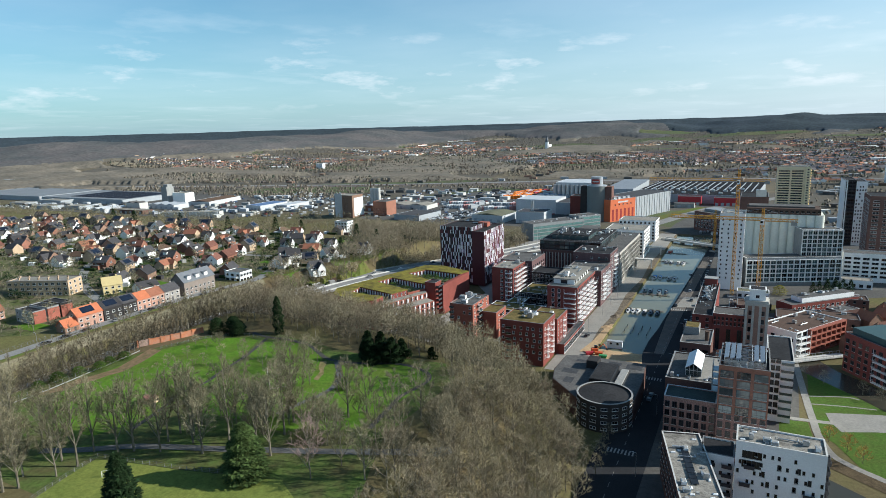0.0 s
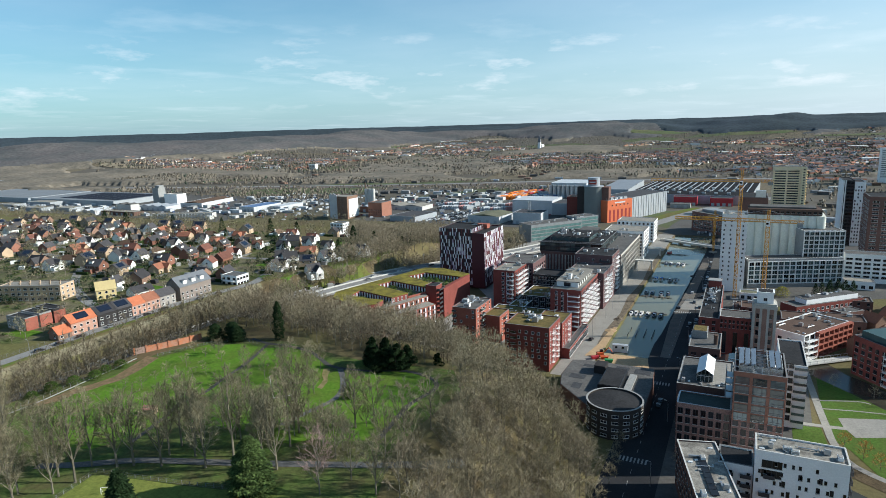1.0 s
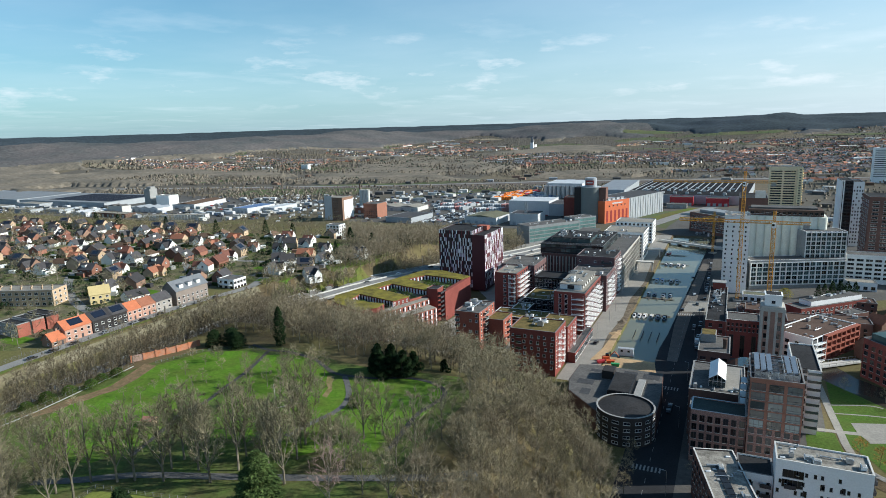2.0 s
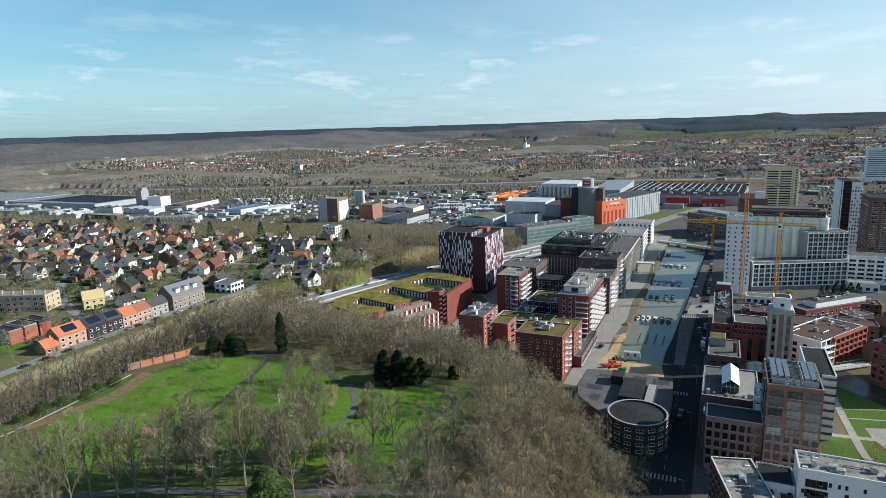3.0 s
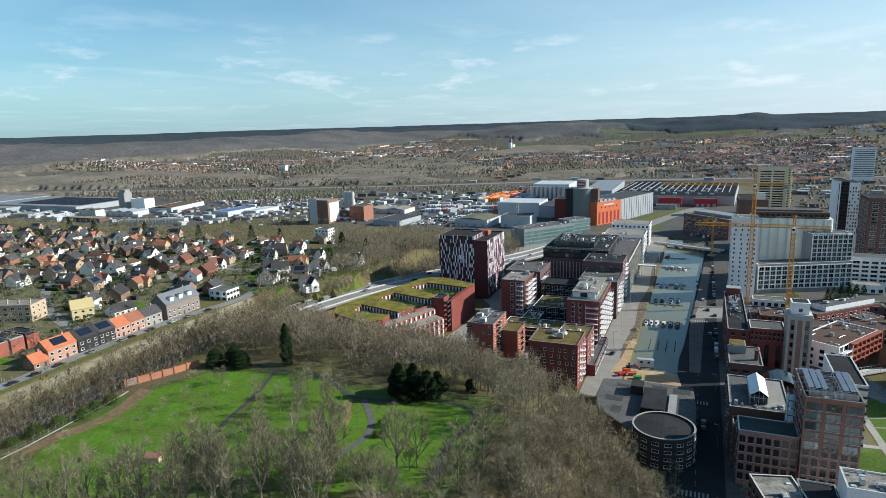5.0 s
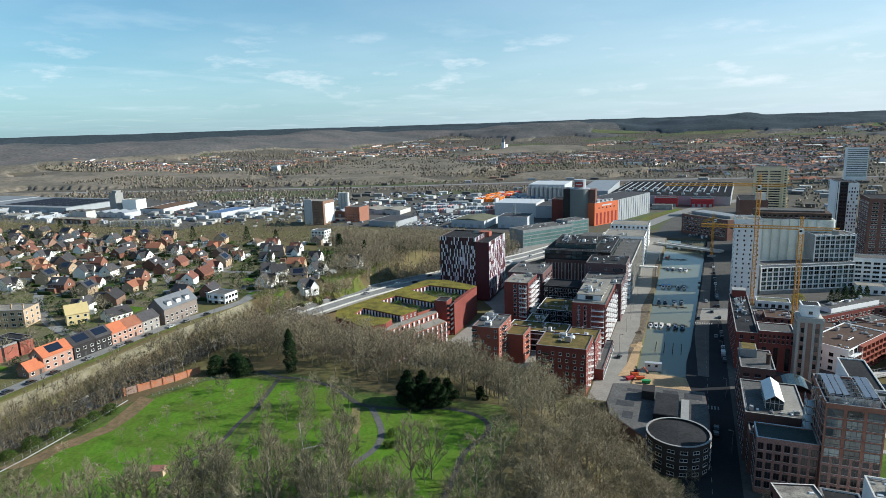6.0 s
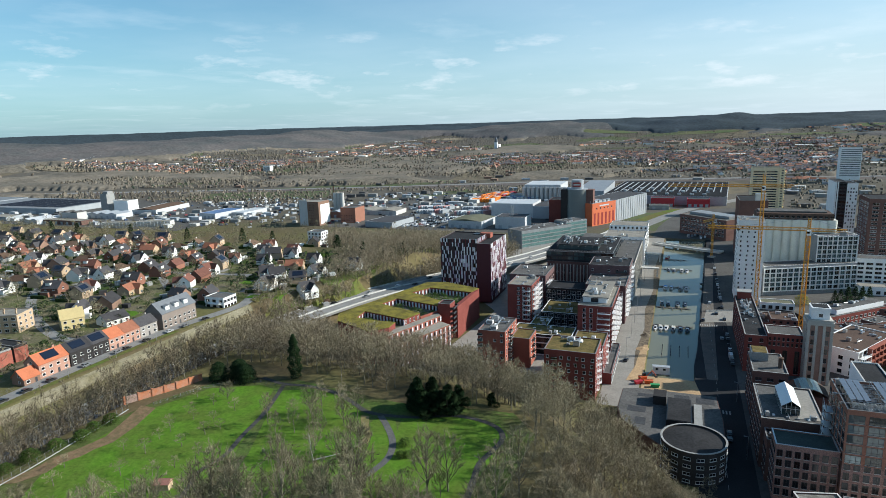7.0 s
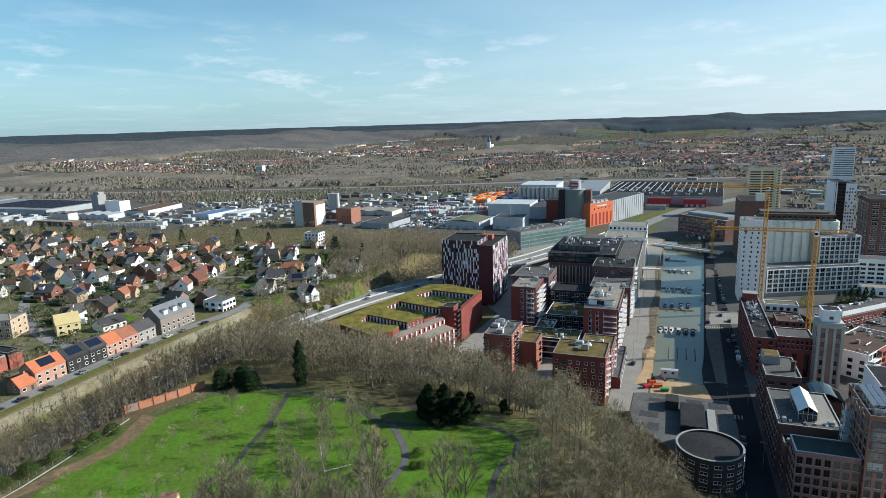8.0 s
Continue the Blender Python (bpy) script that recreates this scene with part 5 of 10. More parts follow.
    ob, w, d = block("office_tower", "white panelled half of the black tower", 84.1, 92.5, 675.5, 706, 0, 59.8, PLASTER, ROOF_DARK)
    window_grid(ob, w, d, "S", 4, 17, 3, 3.2, 1.0, 1.6, "dark", skip=0.3, seed=65)
    ob, w, d = block("residential_tower", "brown brick tower with white-framed windows", 86, 118, 607, 640, 0, 54, BRICK_DARK, ROOF_DARK)
    for k in range(15):
        for u in (-11.5, -4, 4, 11.5):
            part("window", window_mesh(4.4, 1.7, "frame"), ob, on_face("S", w, d, u, 4 + 3.2 * k))
            part("window", window_mesh(4.4, 1.7, "frame"), ob, on_face("W", w, d, u, 4 + 3.2 * k))
    ob, w, d = block("residential_tower", "tan brick tower with ribbon windows and a sunlit white edge", 25, 56, 887, 903, 0, 58.5, TAN, ROOF_FELT)
    for k in range(15):
        for u in (-7.5, 7.0):
            part("window_band", window_mesh(12.4, 1.5, "ribbon"), ob, on_face("S", w, d, u, 8.8 + 3.1 * k))
    # the tan tower's sunlit end, its brightness put into the brick colour
    ob, w, d = block("residential_tower", "balcony stack with the tan tower's sunlit yellow in its colour", 56.1, 61.5, 884.5, 903, 0, 58.0, surface("sunlit_tan_brick", (0.82, 0.68, 0.43), 0.9, 0.1, 0.2, 2.0), ROOF_FELT)
    window_grid(ob, w, d, "S", 1, 17, 3, 3.2, 2.2, 1.4, "dark")
    for k in range(16):
        part("balcony", Shape().box(-7, 7, -1.1, 0.05, 0, 0.2).box(-7, 7, -1.1, -1.0, 0.2, 1.0).mesh("balcony", MATS["sunlit_tan_brick"]), ob, on_face("E", w, d, 0, 5 + 3.2 * k))
    ob, w, d = block("residential_tower", "grey slab tower on a low base among far streets", 206, 239, 1316, 1334, 0, 61, CONCRETE_WHITE, ROOF_FELT)
    for k in range(15):
        part("window_band", window_mesh(31, 1.7, "palerib"), ob, on_face("S", w, d, 0, 10.0 + 3.3 * k))
    ob, w, d = block("office_building", "dark brick building with ribbon windows by the basin", -30, 30, -15, 15, 0, 21, BRICK_DARK, ROOF_LIGHT, kerb=CONCRETE_GREY)
    ob.matrix_world = pose(-25, 717.5, 0, 0, 0, -43.6)
    for k in range(4):
        for u in range(-26, 27, 4):
            part("window", window_mesh(2.5, 2.5, "frame"), ob, on_face("S", w, d, u, 3.6 + 4 * k))
        for u in (-10, -5, 0, 5, 10):
            part("window", window_mesh(2.5, 2.5, "frame"), ob, on_face("W", w, d, u, 3.6 + 4 * k))
    part("roof_screen", Shape().box(-25, 25, -8, 8, 0, 2.4).mesh("roof_screen", BAND_DARK), ob, pose(0, 2, 21), label="dark set-back plant storey")
    ob, w, d = block("old_mill", "dark brown brick mill block with a white sign box", -10, 12, 600, 640, 0, 52, BRICK_DARK, ROOF_DARK)
    part("sign_box", Shape().box(-4, 4, -0.4, 4, 0, 6).mesh("sign_box", METAL), ob, pose(5, -19, 52))


east_bank()
mill()
far_east()


def round_house():
    ob = thing("round_office", "dark brick round office with white window bands", "building", pose(-49, 237, 0))
    n, r = 48, 11.0
    ring = [(r * math.cos(2 * math.pi * k / n), r * math.sin(2 * math.pi * k / n)) for k in range(n)]
    inner = [(x * 0.955, y * 0.955) for x, y in ring]
    s = Shape().prism(ring, -1, 11.5)
    for k in range(n):
        a, b, c, e = ring[k], ring[(k + 1) % n], inner[(k + 1) % n], inner[k]
        s.add([(*a, 11.5), (*b, 11.5), (*b, 12.1), (*a, 12.1), (*e, 11.5), (*c, 11.5), (*c, 12.1), (*e, 12.1)], [(0, 1, 2, 3), (5, 4, 7, 6), (3, 2, 6, 7)])
    part("wall", s.mesh("wall", surface("dark_grey_brick", (0.06, 0.052, 0.048), 0.9, 0.2, 0.3, 3.0)), ob)
    t = Shape()
    t.add([(*p, 11.55) for p in inner] + [(0, 0, 12.4)], [(k, (k + 1) % n, n) for k in range(n)])
    part("roof", t.mesh("roof", ROOF_DARK), ob)
    for f in range(4):
        for k in range(16):
            a = 2 * math.pi * (k + 0.5) / 16
            part("window", window_mesh(2.5, 1.15, "frame"), ob, pose(r * math.cos(a) * 0.998, r * math.sin(a) * 0.998, 1.0 + 2.75 * f, 0, 0, math.degrees(a) + 90))
    c = Shape()
    loops = [(1.015, 12.1), (1.015, 12.25), (0.95, 12.25), (0.95, 12.1)]
    c.add([(x * f, y * f, z) for f, z in loops for x, y in ring], [(q * n + k, q * n + (k + 1) % n, (q + 1) % 4 * n + (k + 1) % n, (q + 1) % 4 * n + k) for q in range(4) for k in range(n)])
    part("coping", c.mesh("coping", CONCRETE_GREY), ob)
    hall = thing("low_hall", "low hall with patched grey felt roof behind the round office", "building", pose(0, 0, 0))
    ring = [(-60, 235), (-75, 251), (-77.5, 262), (-77, 281), (-70, 283), (-39.5, 283), (-38, 262), (-38, 237)]
    part("wall", Shape().prism(ring, -1, 8.6).mesh("wall", BRICK_DARK), hall)
    cx, cy = -57, 260
    part("roof", Shape().prism([(cx + (x - cx) * 0.985, cy + (y - cy) * 0.985) for x, y in ring], 8.6, 8.75).mesh("roof", ROOF_FELT), hall, label="patched grey felt roof")
    patch = surface("roof_patch", (0.065, 0.067, 0.072), 0.95, 0.25, 0.3, 1.5)
    for x, y, w, d in ((-70, 262, 7, 5), (-66, 276, 9, 3), (-44, 277, 7, 6), (-68, 252, 4, 6), (-42, 245, 4, 9), (-53, 278, 6, 4)):
        part("roof_patch", Shape().box(-w / 2, w / 2, -d / 2, d / 2, 0, 0.05).mesh("roof_patch", patch), hall, pose(x, y, 8.74))
    part("upper_hall", Shape().box(-58.5, -49.5, 249.5, 270, 8.7, 11.8).box(-58.2, -49.8, 249.8, 269.7, 11.8, 11.95, 1).mesh("upper_hall", BLACK_PANEL, ROOF_DARK), hall)
    part("stair_head", Shape().box(-64, -59, 268, 275, 8.7, 12.5).mesh("stair_head", BRICK_BLACK), hall)
    part("skylight", Shape().box(-48.5, -45.5, 250, 271, 8.7, 9.6).mesh("skylight", CONCRETE_GREY), hall)


round_house()


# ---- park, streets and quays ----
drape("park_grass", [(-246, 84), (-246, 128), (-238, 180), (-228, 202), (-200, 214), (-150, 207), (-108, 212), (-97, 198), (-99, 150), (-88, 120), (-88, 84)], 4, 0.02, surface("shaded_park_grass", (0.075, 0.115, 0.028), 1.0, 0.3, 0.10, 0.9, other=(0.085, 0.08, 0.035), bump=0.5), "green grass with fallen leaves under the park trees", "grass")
ORCHARD = [(-226, 196), (-208, 205), (-201, 203), (-190, 178), (-184, 160), (-180, 128), (-186, 112), (-206, 108), (-224, 118), (-234, 136), (-234, 158), (-234, 176)]
drape("lawn", ORCHARD, 4, 0.06, LAWN, "bright mown orchard lawn inside the park fence", "lawn")
drape("lawn", [(-199, 202), (-186, 208), (-170, 205), (-158, 195), (-150, 186), (-150, 160), (-150, 140), (-172, 138), (-179, 160), (-188, 180)], 4, 0.07, LAWN, "bright mown lawn with birches", "lawn")
drape("lawn", [(-152, 193), (-145, 195), (-140, 186), (-135, 172), (-134, 158), (-126, 144), (-130, 139), (-148, 139), (-152, 160)], 4, 0.09, LAWN, "bright mown lawn beside the winding path", "lawn")
drape("lawn", [(-143, 196), (-122, 204), (-110, 202), (-105, 195), (-106, 184), (-107, 172), (-110, 150), (-122, 144), (-133, 158), (-136, 172), (-140, 184)], 4, 0.06, LAWN, "bright mown lawn ringed by a path", "lawn")
drape("lawn", [(-166, 78), (-168, 84), (-170, 93), (-171.5, 103), (-156, 106.5), (-141, 109.5), (-129, 112.5), (-112, 117), (-100, 110), (-104, 78)], 4, 0.06, surface("worn_lawn_grass", (0.165, 0.185, 0.045), 1.0, 0.25, 0.06, 0.9, other=(0.115, 0.15, 0.035), bump=0.5), "worn yellow-green lawn behind a fence", "lawn")
path_strip("path", [(-212, 211), (-200, 208.5), (-189, 209.5), (-175, 207), (-165, 201.5), (-157, 197), (-149, 196.5), (-138, 198.5), (-128, 203), (-118, 203), (-110, 199.5), (-106.5, 193), (-107.5, 185), (-109, 177), (-108, 168), (-106, 152)], 1.9, 0.14, DARK_PATH, "narrow asphalt path round the lawns")
path_strip("path", [(-199.5, 207.5), (-192, 186), (-188.5, 169), (-185.5, 157), (-186.5, 146), (-183, 138), (-178, 120)], 1.7, 0.14, DARK_PATH, "straight asphalt path between the lawns")
path_strip("path", [(-151, 195.5), (-146, 190), (-140, 182), (-137, 175), (-136.5, 168), (-139, 158), (-141, 148)], 2.2, 0.15, PARK_PATH, "winding asphalt path down the middle of the park")
path_strip("path", [(-192, 99), (-180, 105), (-166, 113.5), (-143, 122), (-126, 128.5), (-107, 136), (-88, 145), (-79, 158)], 3.2, 0.13, PARK_PATH, "shaded asphalt path under the trees")
drape("earth_strip", [(-241, 122), (-236.5, 131), (-236.8, 139), (-234, 146), (-232.5, 154), (-236, 165), (-240, 176), (-233, 176), (-231, 170), (-228.6, 163), (-227.4, 156), (-226.6, 152), (-228.6, 147), (-229, 142), (-231.4, 137), (-230.6, 132), (-234, 125)], 4, 0.11, surface("bare_reddish_earth", (0.21, 0.135, 0.085), 1.0, 0.3, 0.4, 1.6, other=(0.12, 0.10, 0.05), bump=0.6), "bare reddish earth with leaf litter beside the fence", "earth")
drape("earth_strip", [(-158, 194), (-154.5, 188), (-150.6, 184), (-148.4, 177), (-146, 176.6), (-148, 183), (-151.6, 188), (-154.6, 194)], 3, 0.12, surface("trodden_grass", (0.24, 0.18, 0.10), 1.0, 0.3, 0.4, 1.6, other=(0.12, 0.12, 0.04), bump=0.5), "worn earth track over the grass", "earth")
# streets
path_strip("road", [(-300, 90), (-304, 160), (-306, 220), (-305, 260), (-299, 292), (-300, 312), (-318, 346), (-345, 372)], 7.0, 0.10, ROAD_PALE, "pale residential street along the housing row", "road")
path_strip("grass_verge", [(-295.5, 90), (-298.5, 160), (-300.5, 220), (-299.5, 255)], 3.2, 0.14, GRASS_DULL, "rough grass verge beside the street", "verge")
path_strip("road", [(-345, 372), (-400, 365), (-470, 352), (-560, 350), (-680, 345)], 6.0, 0.10, ROAD_PALE, "pale residential cross street", "road")
path_strip("road", [(-306, 235), (-350, 228), (-420, 262), (-480, 308), (-520, 318), (-640, 330)], 6.0, 0.11, ROAD_PALE, "pale residential side street", "road")
path_strip("road", [(-340, 300), (-400, 345), (-450, 400), (-470, 470)], 5.5, 0.12, ROAD_PALE, "pale residential lane", "road")
drape("pavement", [(-88, 280), (-71.5, 280), (-71.5, 690), (-87, 690), (-87, 560), (-88, 300)], 30, 0.05, PAVING, "pale paved quay along the west bank", "pavement")
drape("street_canal", [(-47, 60), (-28, 60), (-28, 690), (-32, 690), (-32, 318), (-47, 318)], 30, 0.05, ASPHALT, "dark asphalt street along the east bank", "road")
QUAY_SETTS = surface("brownish_setts", (0.15, 0.13, 0.112), 0.9, 0.2, 0.2, 1.5, other=(0.11, 0.10, 0.09))
drape("pavement", [(-41.6, 322), (-36.6, 322), (-35.4, 387), (-34.6, 416), (-33, 480), (-30, 560), (-35.8, 560), (-39.3, 480), (-42.0, 416), (-43.2, 385)], 30, 0.06, QUAY_SETTS, "brownish paved strip along the east bank", "pavement")
# sunlight through the gap between the buildings, laid down as a paler sheet
drape("pavement", [(-41, 412), (-22.5, 417), (-22.5, 444), (-38.5, 439)], 30, 0.10, PAVING, "pale paving laid for the sunlit gap across the canal street", "pavement")
drape("building_site", [(-79, 284), (-70.6, 296), (-70.6, 317.5), (-47, 317.5), (-44, 300), (-46, 290), (-50, 286)], 8, 0.10, SAND, "sandy building site at the head of the canal", "site")
drape("building_site", [(-78, 310), (-70.4, 310), (-70.4, 362), (-72.5, 362), (-74.5, 345), (-75, 330)], 12, 0.12, SAND, "strip of dug-up sand on the quay", "site")
drape("building_site", [(-75, 318), (-70.5, 318), (-70.5, 600), (-73.5, 600), (-75.5, 540), (-73, 480), (-76, 430), (-74, 390), (-76.5, 350)], 12, 0.09, surface("dug_earth", (0.19, 0.155, 0.115), 1.0, 0.5, 0.5, 2.0, bump=0.9), "dug-up earth along the canal edge", "site")
# the riverside park
# a darker green than the park's mown grass
drape("lawn", [(26, 262), (28, 322), (36, 318), (53, 300), (60, 285), (60, 215), (45, 222), (33, 252)], 8, 0.06, surface("darker_lawn_grass", (0.062, 0.118, 0.02), 1.0, 0.28, 0.15, 0.9, other=(0.07, 0.10, 0.022), bump=0.5), "bright riverside lawn", "lawn")
path_strip("path", [(23, 345), (24, 328), (25, 306), (26, 286), (27, 270), (28, 256), (31, 243), (36, 237), (43, 232), (58, 222)], 2.8, 0.12, PAVING, "pale paved riverside path")
drape("plaza", [(32, 279), (33, 271), (36, 263), (48, 268), (62, 272), (62, 287), (51, 285)], 8, 0.13, PAVING, "pale paved riverside plaza", "plaza")
path_strip("path", [(10, 268), (18, 268.5), (26, 269), (34, 270)], 2.6, 0.11, PAVING, "pale cross path to the plaza")
path_strip("path", [(26, 294), (41, 299), (46, 298)], 0.9, 0.12, PAVING, "thin pale path over the lawn")
path_strip("path", [(27, 286), (39, 288.5), (51, 290)], 0.9, 0.12, PAVING, "thin pale path over the lawn")
drape("lawn", [(15, 266), (25, 267), (26, 254), (29, 243), (26, 232), (14, 232)], 6, 0.10, surface("darker_lawn_grass", (0.062, 0.118, 0.02), 1.0, 0.28, 0.15, 0.9, other=(0.07, 0.10, 0.022), bump=0.5), "bright lawn strip beside the white block", "lawn")
drape("plaza", [(9, 206), (25, 206), (25, 226), (9, 226)], 10, 0.05, PAVING, "pale paving round the riverside blocks", "plaza")
RIVER_WATER = bpy.data.materials.new("river_water")
RIVER_WATER.use_nodes = True
wet = RIVER_WATER.node_tree.nodes["Principled BSDF"]
wet.inputs["Base Color"].default_value = (0.045, 0.042, 0.03, 1)
wet.inputs["Roughness"].default_value = 0.22
wet.inputs["Specular IOR Level"].default_value = 0.2
ripple = node(RIVER_WATER.node_tree, "ShaderNodeTexNoise", Scale=1.2, Detail=4.0)
relief = node(RIVER_WATER.node_tree, "ShaderNodeBump", Strength=0.15, Distance=0.2)
RIVER_WATER.node_tree.links.new(ripple.outputs[0], relief.inputs["Height"])
RIVER_WATER.node_tree.links.new(relief.outputs[0], wet.inputs["Normal"])
RIVER = [(20, 340), (24, 326), (36, 312), (46, 300), (55, 288), (80, 280), (100, 290), (70, 304), (57, 311), (50, 321), (41, 330), (33, 345), (24, 350)]
drape("river", RIVER, 20, 0.09, RIVER_WATER, "dark narrow river beside the lawn", "water")
drape("river", [(26, 226), (40, 216), (70, 196), (70, 184), (40, 204), (26, 212)], 20, 0.09, RIVER_WATER, "dark arm of the river below the path", "water")
path_strip("river_bank", [(27, 238), (34, 233), (44, 226), (62, 214)], 6.0, 0.08, surface("reedy_bank", (0.10, 0.075, 0.045), 1.0, 0.35, 0.3, 1.5, bump=0.6), "brown reedy bank above the river", "bank")


def footbridge():
    ob = thing("footbridge", "pale steel footbridge over the river", "bridge", pose(33, 343, 0, 0, 0, 38))
    part("deck", Shape().box(-16, 16, -2.5, 2.5, 0.8, 1.2).mesh("deck", CONCRETE), ob)
    for y in (-2.4, 2.4):
        s = Shape()
        for k in range(17):
            s.box(-16 + 2 * k - 0.06, -16 + 2 * k + 0.06, y - 0.05, y + 0.05, 1.2, 2.4)
        s.box(-16, 16, y - 0.06, y + 0.06, 2.4, 2.55)
        part("railing", s.mesh("railing", METAL), ob)


footbridge()


def ring_road():
    """The ring road comes out of its cutting and crosses the quarter on a viaduct."""
    pts = [(-278, 60), (-277, 200), (-272, 300), (-262, 348), (-245, 393), (-217, 447), (-191, 500), (-168, 552), (-148, 610), (-134, 660), (-122, 712)]
    ring = along(pts, 22)
    n = len(ring) // 2
    verts, faces = [], []
    deck = []
    for i in range(n):
        l, r = Vector(ring[i]), Vector(ring[-1 - i])
        z = 11.8 - 3.2 * ease(380, 560, l.y) - 8.0 * ease(590, 715, l.y)
        deck.append((l, r, z))
        verts += [(l.x, l.y, z), (r.x, r.y, z), (r.x, r.y, z - 1.4), (l.x, l.y, z - 1.4)]
    for i in range(n - 1):
        a, b = 4 * i, 4 * i + 4
        faces += [(a, a + 1, b + 1, b), (a + 1, a + 2, b + 2, b + 1), (a + 3, a, b, b + 3), (a + 2, a + 3, b + 3, b + 2)]
    tagged(new("ring_road", mesh_of("ring_road", verts, faces, [ROAD_PALE])), "pale concrete ring road on a viaduct", "road", kind="structure")
    marks = Shape()
    for share, solid in ((0.04, True), (0.28, False), (0.48, True), (0.52, True), (0.72, False), (0.96, True)):
        for i in range(n - 1):
            steps = 1 if solid else 4
            for k in range(steps):
                t0, t1 = k / steps, (k + (1 if solid else 0.45)) / steps
                p = deck[i][0].lerp(deck[i][1], share)
                q = deck[i + 1][0].lerp(deck[i + 1][1], share)
                a, b = p.lerp(q, t0), p.lerp(q, t1)
                d = (b - a).normalized()
                e = Vector((-d.y, d.x)) * 0.12
                za, zb = deck[i][2] + (deck[i + 1][2] - deck[i][2]) * t0 + 0.02, deck[i][2] + (deck[i + 1][2] - deck[i][2]) * t1 + 0.02
                marks.add([(a.x - e.x, a.y - e.y, za), (b.x - e.x, b.y - e.y, zb), (b.x + e.x, b.y + e.y, zb), (a.x + e.x, a.y + e.y, za)], [(3, 2, 1, 0)])
    tagged(new("road_marking", marks.mesh("road_marking", MARKING)), "white painted lane markings on the ring road", "marking", kind="structure")
    for side in (0.0, 0.5, 1.0):
        s = Shape()
        for i in range(n - 1):
            p, q = deck[i][0].lerp(deck[i][1], side), deck[i + 1][0].lerp(deck[i + 1][1], side)
            d = (q - p).normalized()
            e = Vector((-d.y, d.x)) * 0.15
            z0, z1 = deck[i][2], deck[i + 1][2]
            s.add([(p.x - e.x, p.y - e.y, z0), (q.x - e.x, q.y - e.y, z1), (q.x + e.x, q.y + e.y, z1), (p.x + e.x, p.y + e.y, z0), (p.x - e.x, p.y - e.y, z0 + 0.9), (q.x - e.x, q.y - e.y, z1 + 0.9), (q.x + e.x, q.y + e.y, z1 + 0.9), (p.x + e.x, p.y + e.y, z0 + 0.9)],
                  [(0, 1, 5, 4), (2, 3, 7, 6), (4, 5, 6, 7)])
        tagged(new("road_barrier", s.mesh("road_barrier", CONCRETE)), "concrete barrier along the ring road", "barrier", kind="structure")


ring_road()


# ---- trees ----
def mesh_arrays(me):
    """Vertices, triangles and material numbers of a mesh."""
    v = np.empty(len(me.vertices) * 3)
    me.vertices.foreach_get("co", v)
    me.calc_loop_triangles()
    t = np.empty(len(me.loop_triangles) * 3, dtype=np.int64)
    me.loop_triangles.foreach_get("vertices", t)
    k = np.empty(len(me.loop_triangles), dtype=np.int64)
    me.loop_triangles.foreach_get("material_index", k)
    return v.reshape(-1, 3), t.reshape(-1, 3), k


def mesh_from_arrays(name, v, t, k, mats):
    me = bpy.data.meshes.new(name)
    me.vertices.add(len(v))
    me.vertices.foreach_set("co", np.ascontiguousarray(v, dtype=np.float32).ravel())
    me.loops.add(len(t) * 3)
    me.loops.foreach_set("vertex_index", np.ascontiguousarray(t, dtype=np.int32).ravel())
    me.polygons.add(len(t))
    me.polygons.foreach_set("loop_start", np.arange(0, len(t) * 3, 3, dtype=np.int32))
    me.polygons.foreach_set("material_index", np.ascontiguousarray(k, dtype=np.int32))
    for m in mats:
        me.materials.append(m)
    me.update(calc_edges=True)
    me.validate()
    return me


